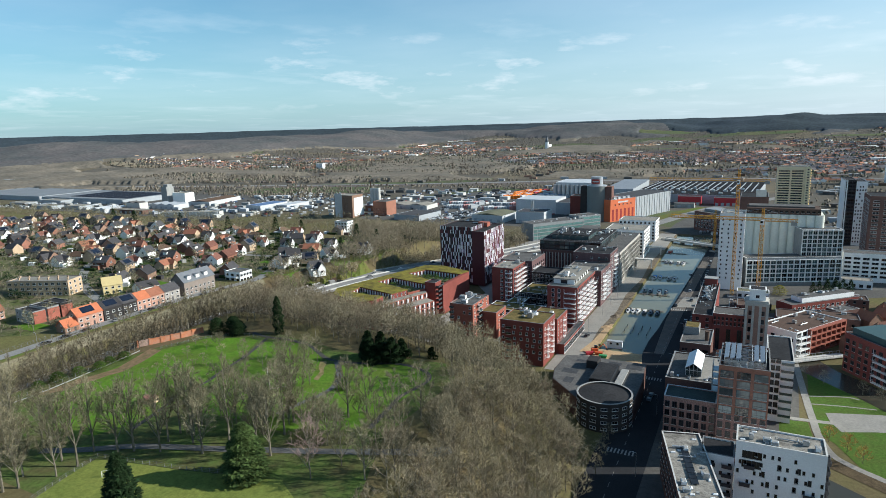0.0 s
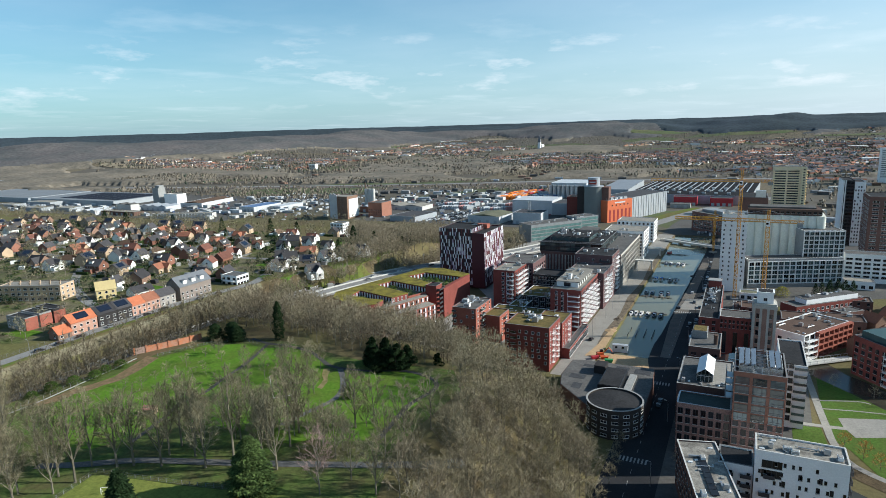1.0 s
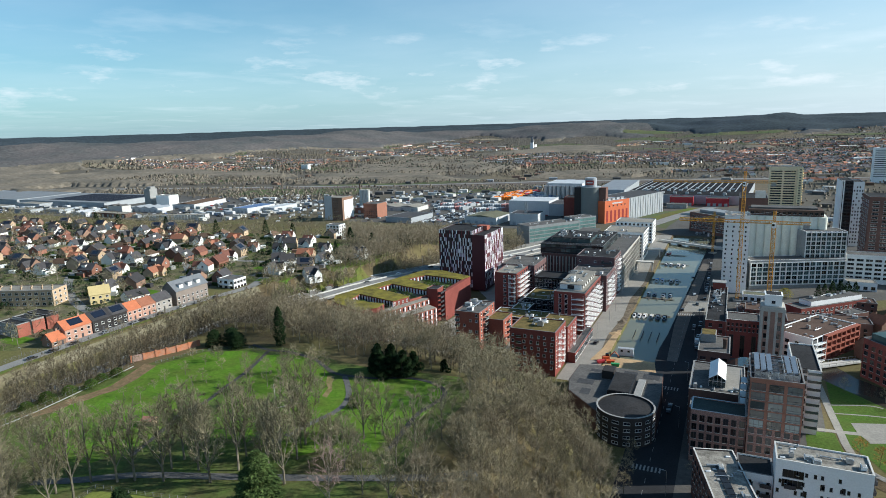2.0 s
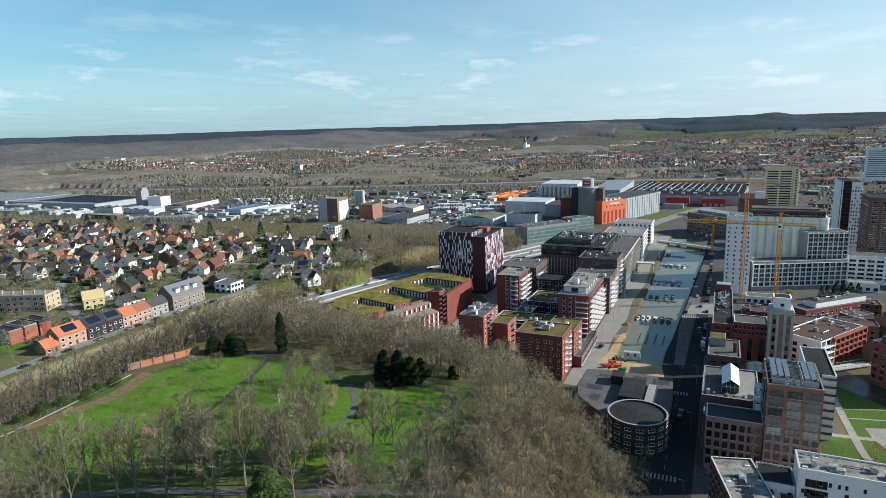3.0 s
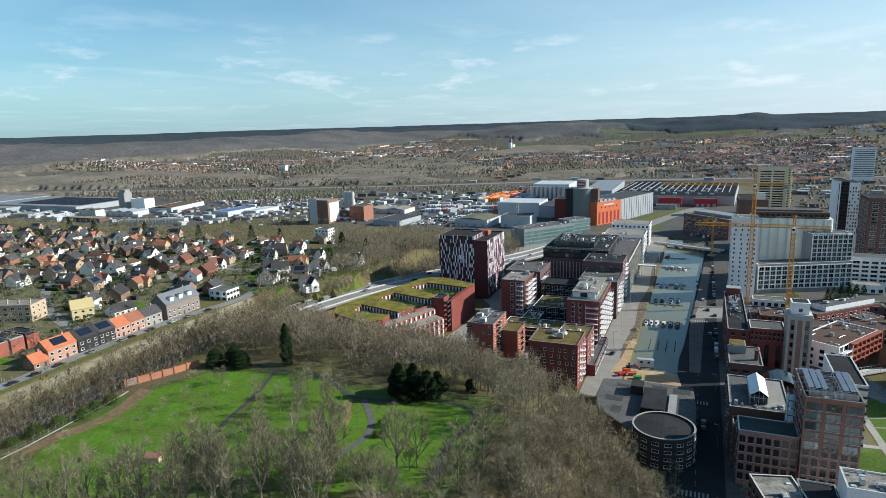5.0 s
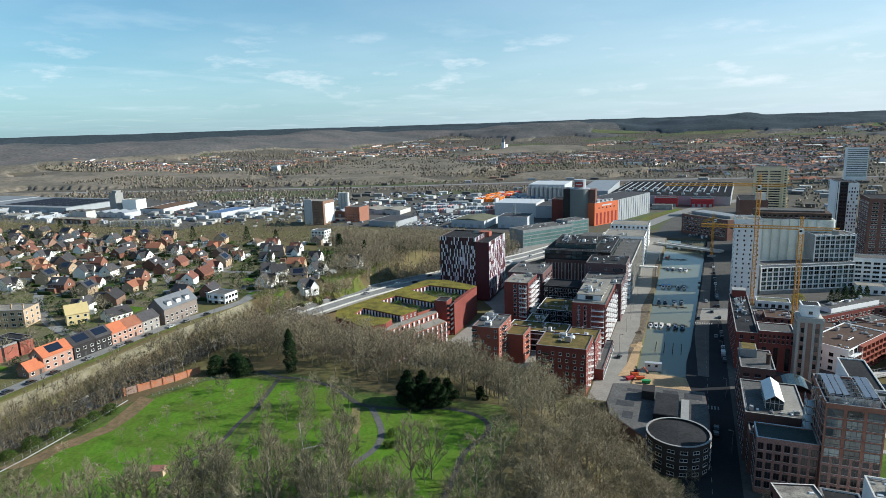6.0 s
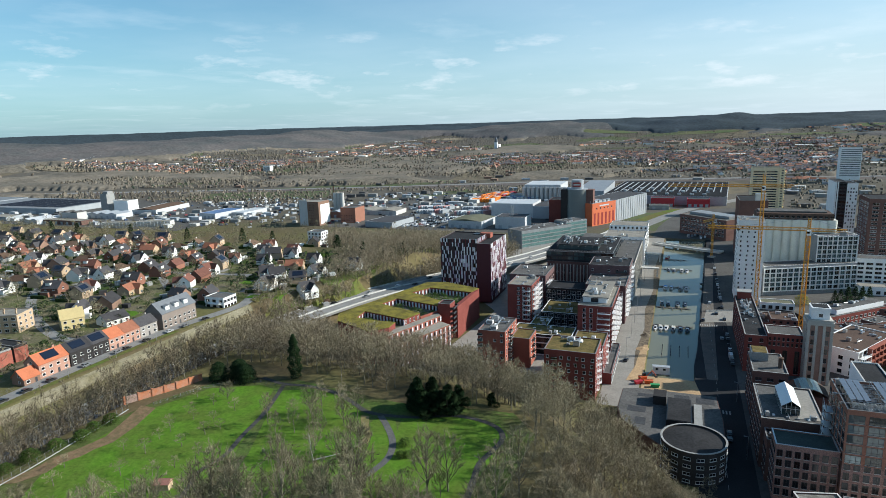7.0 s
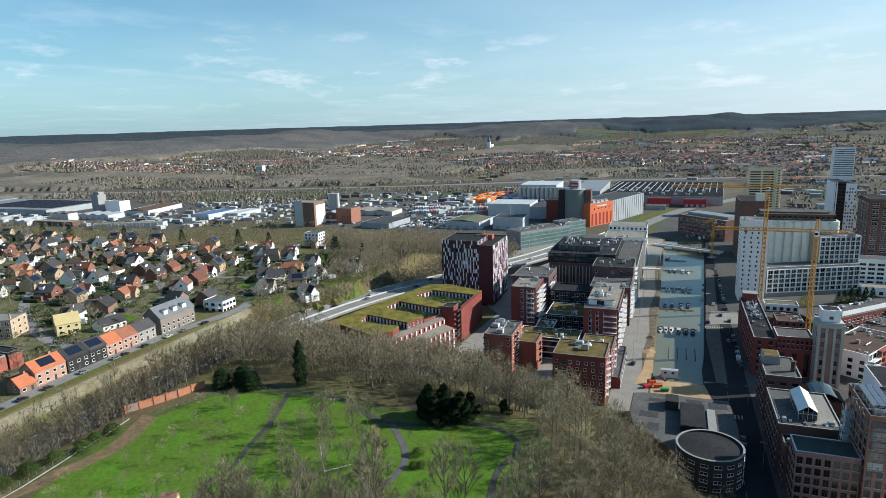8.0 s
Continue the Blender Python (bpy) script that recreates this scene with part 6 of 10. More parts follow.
def bare_tree(seed, tall, spread, trunk=0.26, limbs=9, subs=6, twigs=22, low=0.3, rise=0.5, twig=(1.3, 0.028), skin=None, lean=0.4):
    """A leafless tree: a bent tapered trunk, limbs that sweep up to a rounded crown, side branches, and fine twigs along them. Returns two meshes."""
    rnd = random.Random(seed)
    wood, crown = Shape(), Shape()
    line = [Vector((0, 0, -0.4))]
    for k in range(1, 6):
        line.append(Vector((rnd.uniform(-lean, lean) * k / 5, rnd.uniform(-lean, lean) * k / 5, tall * 0.82 * k / 5)))
    for k in range(5):
        wood.rod(line[k], line[k + 1], trunk * (1 - k / 5.6), 0, 6, trunk * (1 - (k + 1) / 5.6))
    heart = Vector((0, 0, tall * (low + (1 - low) * 0.42)))
    high, deep = tall - heart.z, heart.z - tall * low

    def edge(d, share):
        """The place on the crown's outline in a direction from its heart."""
        return heart + Vector((d.x * spread, d.y * spread, d.z * (high if d.z > 0 else deep))) * share

    for i in range(limbs):
        # directions wind from the crown's skirt to its top
        e = math.radians(-22 + 100 * (i + rnd.uniform(0.1, 0.9)) / limbs)
        turn = i * 2.4 + rnd.uniform(-0.5, 0.5)
        way = Vector((math.cos(turn) * math.cos(e), math.sin(turn) * math.cos(e), math.sin(e)))
        end = edge(way, rnd.uniform(0.72, 1.0))
        f = min(0.95, max(low * 0.7, (end.z - spread * rise * rnd.uniform(0.7, 1.2)) / (tall * 0.82)))
        j = min(4, int(f * 5))
        base = line[j].lerp(line[j + 1], f * 5 - j)
        bend = base.lerp(end, 0.5) + Vector((way.x, way.y, -0.35)) * spread * 0.16
        r = trunk * 0.5 * (1.05 - 0.5 * f)
        curve = [base, base.lerp(bend, 0.5).lerp(bend.lerp(end, 0.5), 0.5), end]
        wood.rod(curve[0], curve[1], r, 0, 4, r * 0.6)
        wood.rod(curve[1], curve[2], r * 0.6, 0, 3, r * 0.2)
        for _ in range(subs):
            t = rnd.uniform(0.3, 1.0)
            p = curve[0].lerp(curve[1], t * 2) if t < 0.5 else curve[1].lerp(curve[2], t * 2 - 1)
            aim = (way + Vector((rnd.gauss(0, 0.42), rnd.gauss(0, 0.42), rnd.gauss(0, 0.34)))).normalized()
            q = edge(aim, rnd.uniform(0.8, 1.04))
            reach = (q - p).length
            most = spread * 0.75
            if reach > most:
                q = p.lerp(q, most / reach)
            d = (q - p).normalized()
            crown.rod(p, q, max(0.03, r * 0.3), 0, 3, 0.012)
            for _ in range(twigs):
                at = p.lerp(q, rnd.uniform(0.15, 1.06))
                out = (at - heart).normalized()
                g = (d * 0.6 + out * 0.35 + Vector((rnd.gauss(0, 0.5), rnd.gauss(0, 0.5), 0.25 + rnd.gauss(0, 0.45)))).normalized()
                side = g.cross(Vector((rnd.uniform(-1, 1), rnd.uniform(-1, 1), rnd.uniform(-1, 1)))).normalized() * twig[1] * rnd.uniform(0.7, 1.2)
                crown.add([at - side, at + side, at + g * twig[0] * rnd.uniform(0.5, 1.3)], [(0, 1, 2)])
    return wood.mesh("trunk", BARK), crown.mesh("crown", skin or TWIGS)


def leafy(seed, tall, profile, count, size, mat, bark=True):
    """An evergreen: sprays of small leaves set through a body whose half-width is profile(share of height)."""
    rnd = random.Random(seed)
    crown = Shape()
    for _ in range(count):
        f = rnd.random() ** 0.85
        r = profile(f) * rnd.uniform(0.35, 1.0) ** 0.5 * (1 + 0.22 * math.sin(f * 31 + rnd.random()))
        a = rnd.uniform(0, 2 * math.pi)
        p = Vector((r * math.cos(a), r * math.sin(a), 0.4 + f * (tall - 0.4)))
        out = Vector((math.cos(a), math.sin(a), rnd.uniform(-0.5, 0.3))).normalized()
        side = out.cross(Vector((rnd.uniform(-0.4, 0.4), rnd.uniform(-0.4, 0.4), 1))).normalized()
        s = size * rnd.uniform(0.6, 1.3)
        crown.add([p - side * s * 0.45, p + side * s * 0.45, p + out * s + Vector((0, 0, rnd.uniform(-0.3, 0.2) * s))], [(0, 1, 2)])
    wood = Shape().rod((0, 0, -0.4), (0, 0, tall * 0.8), 0.22, 0, 6, 0.05)
    return wood.mesh("trunk", BARK), crown.mesh("crown", mat)


def lobed(seed, tall, wide, lobes, count, size, mat):
    """An old evergreen of several rounded masses: sprays of needles over each mass, drooping outwards."""
    rnd = random.Random(seed)
    crown = Shape()
    masses = []
    for k in range(lobes):
        f = (k + 0.5) / lobes
        a = k * 2.4 + rnd.uniform(-0.5, 0.5)
        r = wide * (1 - f) ** 0.6 * rnd.uniform(0.35, 0.8)
        masses.append((Vector((r * math.cos(a), r * math.sin(a), tall * (0.1 + 0.78 * f))), wide * rnd.uniform(0.34, 0.56) * (1 - 0.45 * f), tall * rnd.uniform(0.10, 0.17)))
    for _ in range(count):
        c, ra, rz = rnd.choice(masses)
        d = Vector((rnd.gauss(0, 1), rnd.gauss(0, 1), rnd.gauss(0.15, 1))).normalized()
        reach = rnd.uniform(0.45, 1.0) ** 0.5
        p = c + Vector((d.x * ra, d.y * ra, d.z * rz)) * reach
        p.z = max(0.2, p.z)
        out = (d + Vector((rnd.uniform(-0.5, 0.5), rnd.uniform(-0.5, 0.5), rnd.uniform(-0.6, 0.3)))).normalized()
        side = out.cross(Vector((rnd.uniform(-0.4, 0.4), rnd.uniform(-0.4, 0.4), 1))).normalized()
        q = size * rnd.uniform(0.6, 1.3)
        crown.add([p - side * q * 0.42, p + side * q * 0.42, p + out * q], [(0, 1, 2)])
    wood = Shape().rod((0, 0, -0.4), (0, 0, tall * 0.8), 0.35, 0, 6, 0.08)
    return wood.mesh("trunk", BARK), crown.mesh("crown", mat)


def tree_thing(name, label, meshes, m, group):
    ob = thing(name, label, "tree", m, group)
    part("trunk", meshes[0], ob)
    part("crown", meshes[1], ob)
    return ob


def on_land(x, y, turn=0.0, size=1.0, tall=1.0):
    return pose(x, y, height(x, y), 0, 0, turn) @ Matrix.Diagonal((size, size, size * tall, 1))


def scatter(ring, gap, seed, keep=1.0, avoid=()):
    """Places inside a ring, no nearer to one another than about gap."""
    rnd = random.Random(seed)
    xs, ys = [p[0] for p in ring], [p[1] for p in ring]
    out = []
    y = min(ys)
    row = 0
    while y < max(ys):
        x = min(xs) + (row % 2) * gap * 0.5
        while x < max(xs):
            px, py = x + rnd.uniform(-0.38, 0.38) * gap, y + rnd.uniform(-0.38, 0.38) * gap
            if rnd.random() < keep and inside(ring, px, py) and not any(inside(r, px, py) for r in avoid):
                out.append((px, py))
            x += gap
        y += gap * 0.87
        row += 1
    return out


PARK = [bare_tree(100 + k, 19 + 1.5 * k, 4.2, 0.30, 12, 7, 23, 0.30, 2.0, (1.5, 0.042), TWIGS_GREY) for k in range(4)]
SLOPE = [bare_tree(200 + k, 14.5 + 1.5 * k, 4.6 + 0.3 * k, 0.22, 11, 7, 21, 0.24, 0.9, (1.35, 0.034)) for k in range(4)]
SLOPE_THIN = [bare_tree(800 + k, 13.5 + 1.6 * k, 4.5 + 0.3 * k, 0.2, 10, 6, 14, 0.24, 0.9, (1.45, 0.046), TWIGS if k % 2 else TWIGS_BELT) for k in range(5)]
VASE = [bare_tree(330 + k, 12.5 + 1.5 * k, 4.6, 0.22, 11, 6, 20, 0.26, 1.6, (1.5, 0.042), TWIGS_GREY) for k in range(4)]
SLIM = [bare_tree(300 + k, 14 + 1.5 * k, 1.3, 0.16, 12, 5, 12, 0.12, 2.4, (1.1, 0.03)) for k in range(3)]
SMALL = [bare_tree(400 + k, 4.4, 2.4, 0.13, 7, 4, 9, 0.32, 0.35, (0.7, 0.022), None, 0.25) for k in range(3)]
GARDEN = [bare_tree(500 + k, 8.5, 3.2, 0.18, 9, 5, 14, 0.25, 0.6, (1.1, 0.03)) for k in range(3)]
SPRUCE = leafy(600, 17.5, lambda f: 6.0 * (1 - f) ** 0.55 * min(1, 0.6 + 5 * f), 11000, 0.75, FRESH_NEEDLES)
PINK_BIRCH = bare_tree(720, 19, 5.0, 0.2, 12, 6, 20, 0.22, 1.6, (1.6, 0.026), surface("pinkish_bare_twigs", (0.34, 0.235, 0.21), 1.0, 0.2, 0.05, 1.0, bump=0.0, island=0.3))
CYPRESS = leafy(601, 19, lambda f: 2.3 * min(1, 0.6 + 3 * f) * (1 - f ** 3) ** 0.8, 3600, 0.6, NEEDLES)
YEW = leafy(602, 11, lambda f: 5.2 * math.sqrt(max(0, 1 - f ** 1.8)) + 0.2, 4600, 0.7, NEEDLES)
SHRUB = leafy(603, 3.2, lambda f: 2.4 * math.sqrt(max(0, 1 - f ** 2)) + 0.1, 900, 0.4, BUSH)
BIRCH = [bare_tree(700 + k, 15, 3.0, 0.16, 11, 5, 14, 0.26, 1.4, (1.4, 0.036), None, 0.7) for k in range(2)]
POINTED = leafy(605, 13, lambda f: 3.9 * (1 - f) ** 0.62 * min(1, 0.55 + 4 * f), 3600, 0.8, NEEDLES)
OLD_PINE = [lobed(610, 14.5, 5.6, 11, 5600, 0.75, NEEDLES), lobed(611, 12.5, 6.0, 9, 5000, 0.75, NEEDLES)]
FIR = leafy(604, 9, lambda f: 2.6 * (1 - f) ** 0.8 + 0.05, 900, 0.6, NEEDLES)


def plant_park():
    rnd = random.Random(5)
    put = []

    def grow(spots, kinds, name, label, group, low=0.85, top=1.15):
        for x, y in spots:
            tree_thing(name, label, rnd.choice(kinds), on_land(x, y, rnd.uniform(0, 360), rnd.uniform(low, top), rnd.uniform(0.9, 1.1)), group)
            put.append((x, y))

    # the avenue along the shaded path
    avenue = [(-179, 81), (-177, 84), (-182, 88), (-173, 92), (-180, 98), (-172.5, 98), (-176, 105.5), (-169, 108.5), (-165, 111), (-157, 114), (-160, 119.5), (-152, 122), (-144, 118.5), (-156, 126), (-143, 132), (-135, 135), (-130, 127), (-124, 126), (-132, 146), (-129, 138), (-141, 126.5), (-161, 125)]
    grow(avenue, PARK, "bare_tree", "tall leafless park tree with pale grey trunk", "trees along the shaded park path", 1.02, 1.28)
    grow(scatter([(-240, 84), (-238, 112), (-204, 108), (-186, 100), (-186, 84)], 9.0, 21, 0.9), PARK + VASE, "bare_tree", "tall leafless park tree with pale grey trunk", "trees along the shaded park path", 0.9, 1.15)
    grow([(-117, 156), (-113, 161), (-88, 142), (-85, 133), (-83, 156), (-79, 154), (-112, 138), (-99, 145), (-97, 153), (-94, 165), (-91, 127), (-101, 130)], VASE + PARK[:1], "bare_tree", "leafless tree with open crown at the foot of the wood", "trees at the edge of the wood", 0.9, 1.2)
    grow(scatter([(-168, 128), (-152, 152), (-118, 152), (-106, 142), (-128, 132)], 7.6, 26, 0.9), VASE, "bare_tree", "leafless tree with fine rounded crown in the park", "trees in the park's hollow", 0.65, 0.95)
    grow([(-105, 121)], [PINK_BIRCH], "birch_tree", "broad leafless birch with pinkish twigs beside the path", "", 1.0, 1.05)
    slope_a = [(-82, 150), (-92, 172), (-97, 196), (-108, 212), (-135, 214), (-140, 226), (-118, 236), (-110, 246), (-96, 242), (-74, 228), (-58, 212), (-48, 190), (-47, 120), (-80, 120), (-80, 138)]
    grow(scatter(slope_a, 8.3, 22, 0.95)[:110], SLOPE, "bare_tree", "leafless tree in the dense wood on the slope", "trees on the park slope")
    grow([(-151, 166), (-138, 150), (-160, 186), (-212, 190), (-163, 176), (-146, 172), (-168, 160), (-154, 180), (-122, 152), (-114, 158), (-176, 190), (-160, 168)], VASE, "bare_tree", "leafless tree standing alone on the lawn", "trees on the lawns", 0.55, 0.75)
    grow([(-175, 169), (-157, 162), (-173, 176), (-185, 178), (-169, 183), (-166, 196), (-163, 190), (-171, 190), (-167, 178), (-158, 192)], BIRCH, "birch_tree", "slim leafless birch with pale trunk on the lawn", "birches on the lawn", 0.7, 0.95)
    fruit = scatter([(-230, 130), (-230, 174), (-224, 192), (-206, 198), (-196, 176), (-190, 130), (-205, 114)], 9.5, 23, 0.8)
    grow(fruit, SMALL, "fruit_tree", "small gnarled leafless fruit tree on the lawn", "fruit trees of the orchard", 0.8, 1.15)
    # evergreens
    grow([(-122, 114)], [SPRUCE], "spruce_tree", "broad dark green spruce on the worn lawn", "", 1.0, 1.05)
    grow([(-140, 89)], [POINTED], "spruce_tree", "dark green spruce behind the fence", "", 1.15, 1.2)
    grow([(-199, 215)], [CYPRESS], "cypress_tree", "tall narrow dark cypress at the lawn's edge", "", 1.0, 1.05)
    grow([(-228, 204), (-221, 208), (-216, 206)], [YEW], "yew_tree", "dark clipped yew at the corner of the orchard", "yews at the orchard", 0.6, 0.75)
    grow([(-140, 203), (-135.5, 206), (-137.5, 200.5)], OLD_PINE[:1], "conifer_tree", "massive dark old conifer with rounded boughs behind the lawn", "conifers behind the lawn", 0.66, 0.8)
    grow([(-131, 205.5), (-133, 202), (-126.5, 208), (-142.5, 206), (-129, 203)], OLD_PINE[1:], "conifer_tree", "massive dark old conifer with rounded boughs behind the lawn", "conifers behind the lawn", 0.6, 0.9)
    grow([(-117, 216)], OLD_PINE[1:], "conifer_tree", "small dark conifer among the bare trees", "", 0.42, 0.45)
    grow([(-238, 150), (-240, 156), (-239, 162), (-241, 143), (-242, 135), (-243, 128)], [SHRUB], "laurel_bush", "olive green laurel bush behind the fence", "bushes along the fence", 0.9, 1.4)
    grow([(-134.5, 180), (-131, 174), (-133, 173)], [SHRUB], "evergreen_bush", "dark round bush beside the path", "bushes beside the path", 0.5, 0.8)
    grow([(-238, 196)], SLIM, "poplar_tree", "tall slender leafless poplar behind the wall", "", 1.55, 1.6)
    return put


plant_park()


def wood_of(name, label, spots, kinds, seed, low=0.85, top=1.15, tall=(0.9, 1.1), category="wood"):
    """Many trees of a few kinds in one object."""
    rnd = random.Random(seed)
    vs, ts, ks = [], [], []
    mats = []
    o = 0
    for x, y in spots:
        a, s = rnd.uniform(0, 6.283), rnd.uniform(low, top)
        h = s * rnd.uniform(*tall)
        c, d = math.cos(a) * s, math.sin(a) * s
        for me in rnd.choice(kinds):
            v, t, _ = ARRAYS(me)
            if me.materials[0] not in mats:
                mats.append(me.materials[0])
            vs.append(np.stack([v[:, 0] * c - v[:, 1] * d + x, v[:, 0] * d + v[:, 1] * c + y, v[:, 2] * h + height(x, y)], 1))
            ts.append(t + o)
            ks.append(np.full(len(t), mats.index(me.materials[0])))
            o += len(v)
    me = mesh_from_arrays(name, np.concatenate(vs), np.concatenate(ts), np.concatenate(ks), mats)
    return tagged(new(name, me), label, category, kind="stuff")


CACHE = {}


def ARRAYS(me):
    if me.name not in CACHE:
        CACHE[me.name] = mesh_arrays(me)
    return CACHE[me.name]


wood_of("hillside_wood", "dense leafless wood on the hillside above the quay", scatter([(-45, 60), (-44, 192), (-52, 212), (-68, 230), (-88, 242), (-106, 252), (-124, 262), (-140, 284), (-176, 286), (-240, 300), (-256, 280), (-244, 214), (-214, 218), (-190, 216), (-150, 214), (-118, 218), (-98, 246), (-84, 228), (-84, 60)], 7.6, 31, 0.95), SLOPE_THIN, 32)
BELT = [bare_tree(860 + k, 13.5 + 1.3 * k, 1.8, 0.12, 6, 4, 9, 0.24, 2.6, (1.7, 0.045), TWIGS_BELT, 0.7) for k in range(4)]
wood_of("hillside_thicket", "young leafless trees and scrub under the hillside wood", scatter([(-240, 224), (-150, 219), (-118, 222), (-102, 246), (-125, 256), (-142, 278), (-176, 282), (-236, 292)], 5.6, 61, 0.95), [bare_tree(609, 6.5, 2.6, 0.07, 5, 3, 6, 0.1, 1.0, (1.6, 0.06), TWIGS_BELT)], 62, 0.6, 1.3)
wood_of("cutting_trees", "thicket of slim leafless trees along the ring road cutting", scatter([(-266, 100), (-247, 100), (-244, 170), (-243, 215), (-244, 285), (-240, 305), (-250, 318), (-266, 300)], 3.3, 33, 0.97), BELT, 34, 0.85, 1.2)
LIGHT = [bare_tree(850 + k, 12 + 1.5 * k, 4.0, 0.2, 6, 5, 7, 0.24, 1.0, (1.9, 0.085), surface("pale_bare_twigs", (0.29, 0.245, 0.172), 1.0, 0.2, 0.05, 1.0, bump=0.0, island=0.3)) for k in range(3)]
path_strip("retaining_wall", [(-291.5, 60), (-291.5, 160), (-291.5, 255), (-291, 295), (-291.5, 306)], 6.0, 0.15, surface("dry_grass_bank", (0.215, 0.195, 0.14), 0.95, 0.3, 0.12, 1.2, other=(0.14, 0.125, 0.075), bump=0.6), "dry grassy bank of the cutting below the street", "bank")
wood_of("tower_wood", "leafless wood between the houses and the tower", scatter([(-270, 396), (-252, 408), (-230, 452), (-206, 500), (-190, 545), (-212, 600), (-330, 640), (-420, 600), (-400, 540), (-350, 500), (-318, 470), (-300, 436), (-290, 425), (-273, 420)], 7.9, 37, 0.97), LIGHT, 38, 0.8, 1.3)
ROADSIDE = [(-300, 314), (-280, 306), (-266, 340), (-257, 388), (-268, 440), (-310, 448), (-318, 434), (-294, 428), (-290, 420), (-272, 418), (-272, 404), (-288, 402), (-287, 372), (-272, 356), (-290, 340), (-302, 330)]
drape("grass_bank", ROADSIDE, 6, 0.4, GRASS_DULL, "rough grass bank above the ring road", "bank")
BRAMBLE = bare_tree(608, 3.0, 2.0, 0.04, 4, 2, 6, 0.1, 0.5, (1.0, 0.06), surface("undergrowth_twigs", (0.15, 0.12, 0.075), 1.0, 0.2, 0.05, 1.0, bump=0.0, island=0.4))
wood_of("roadside_thicket", "leafless thicket between the gardens and the ring road", scatter(ROADSIDE, 4.4, 51, 0.95), [BRAMBLE], 52, 0.5, 1.2)
wood_of("roadside_thicket", "young leafless trees above the ring road", scatter(ROADSIDE, 6.3, 55, 0.95), LIGHT, 56, 0.65, 1.15)
wood_of("undergrowth", "brown leafless undergrowth beneath the belt of trees", scatter([(-267, 100), (-247, 100), (-244, 170), (-243, 215), (-244, 285), (-240, 305), (-250, 318), (-267, 300)], 4.2, 57, 0.95), [BRAMBLE], 58, 0.7, 1.6)
wood_of("slope_thicket", "leafless trees on the slope between the tower and the ring road", scatter([(-264, 392), (-250, 398), (-236, 428), (-226, 452), (-240, 458), (-268, 440)], 5.0, 53, 0.95), LIGHT, 54, 0.6, 0.9)
FAR_TREE = [bare_tree(890 + k, 11 + k, 4.2, 0.2, 5, 3, 6, 0.2, 0.9, (2.4, 0.13), TWIGS_GREY) for k in range(4)]
wood_of("edge_wood", "leafless trees on the far edge of the housing", scatter([(-400, 500), (-400, 560), (-440, 690), (-640, 700), (-640, 640), (-1250, 640), (-1250, 490), (-650, 480)], 19, 39, 0.95), FAR_TREE, 40, 0.6, 1.15)


# ---- houses ----
TILE_ORANGE = surface("orange_roof_tiles", (0.27, 0.115, 0.072), 0.85, 0.15, 0.4, 4.0, each=0.2)
TILE_RED = surface("red_roof_tiles", (0.155, 0.072, 0.055), 0.85, 0.18, 0.4, 4.0, each=0.25)
TILE_DARK = surface("dark_roof_tiles", (0.065, 0.062, 0.065), 0.8, 0.2, 0.4, 4.0, each=0.3)
TILE_BROWN = surface("brown_roof_tiles", (0.13, 0.085, 0.06), 0.85, 0.2, 0.4, 4.0, each=0.25)
SLATE = surface("grey_slates", (0.15, 0.16, 0.175), 0.7, 0.15, 0.4, 4.0)
TILE_BRIGHT = surface("bright_orange_roof_tiles", (0.46, 0.155, 0.08), 0.85, 0.15, 0.4, 4.0)
WALL_RED = surface("house_red_brick", (0.25, 0.12, 0.085), 0.9, 0.15, 0.3, 4.0, each=0.25)
WALL_WHITE = surface("house_white_paint", (0.78, 0.77, 0.73), 0.85, 0.08, 0.3, 3.0, each=0.1)
WALL_BROWN = surface("house_brown_brick", (0.27, 0.17, 0.125), 0.9, 0.15, 0.3, 4.0, each=0.25)
WALL_BEIGE = surface("house_beige_brick", (0.42, 0.31, 0.21), 0.9, 0.12, 0.3, 4.0, each=0.2)
WALL_PINK = surface("house_pale_pink_brick", (0.42, 0.25, 0.19), 0.9, 0.15, 0.3, 4.0, each=0.1)
SOLAR = surface("solar_glass", (0.012, 0.016, 0.028), 0.15, 0.1, 0.4, 2.0, bump=0.0, gloss=0.7)


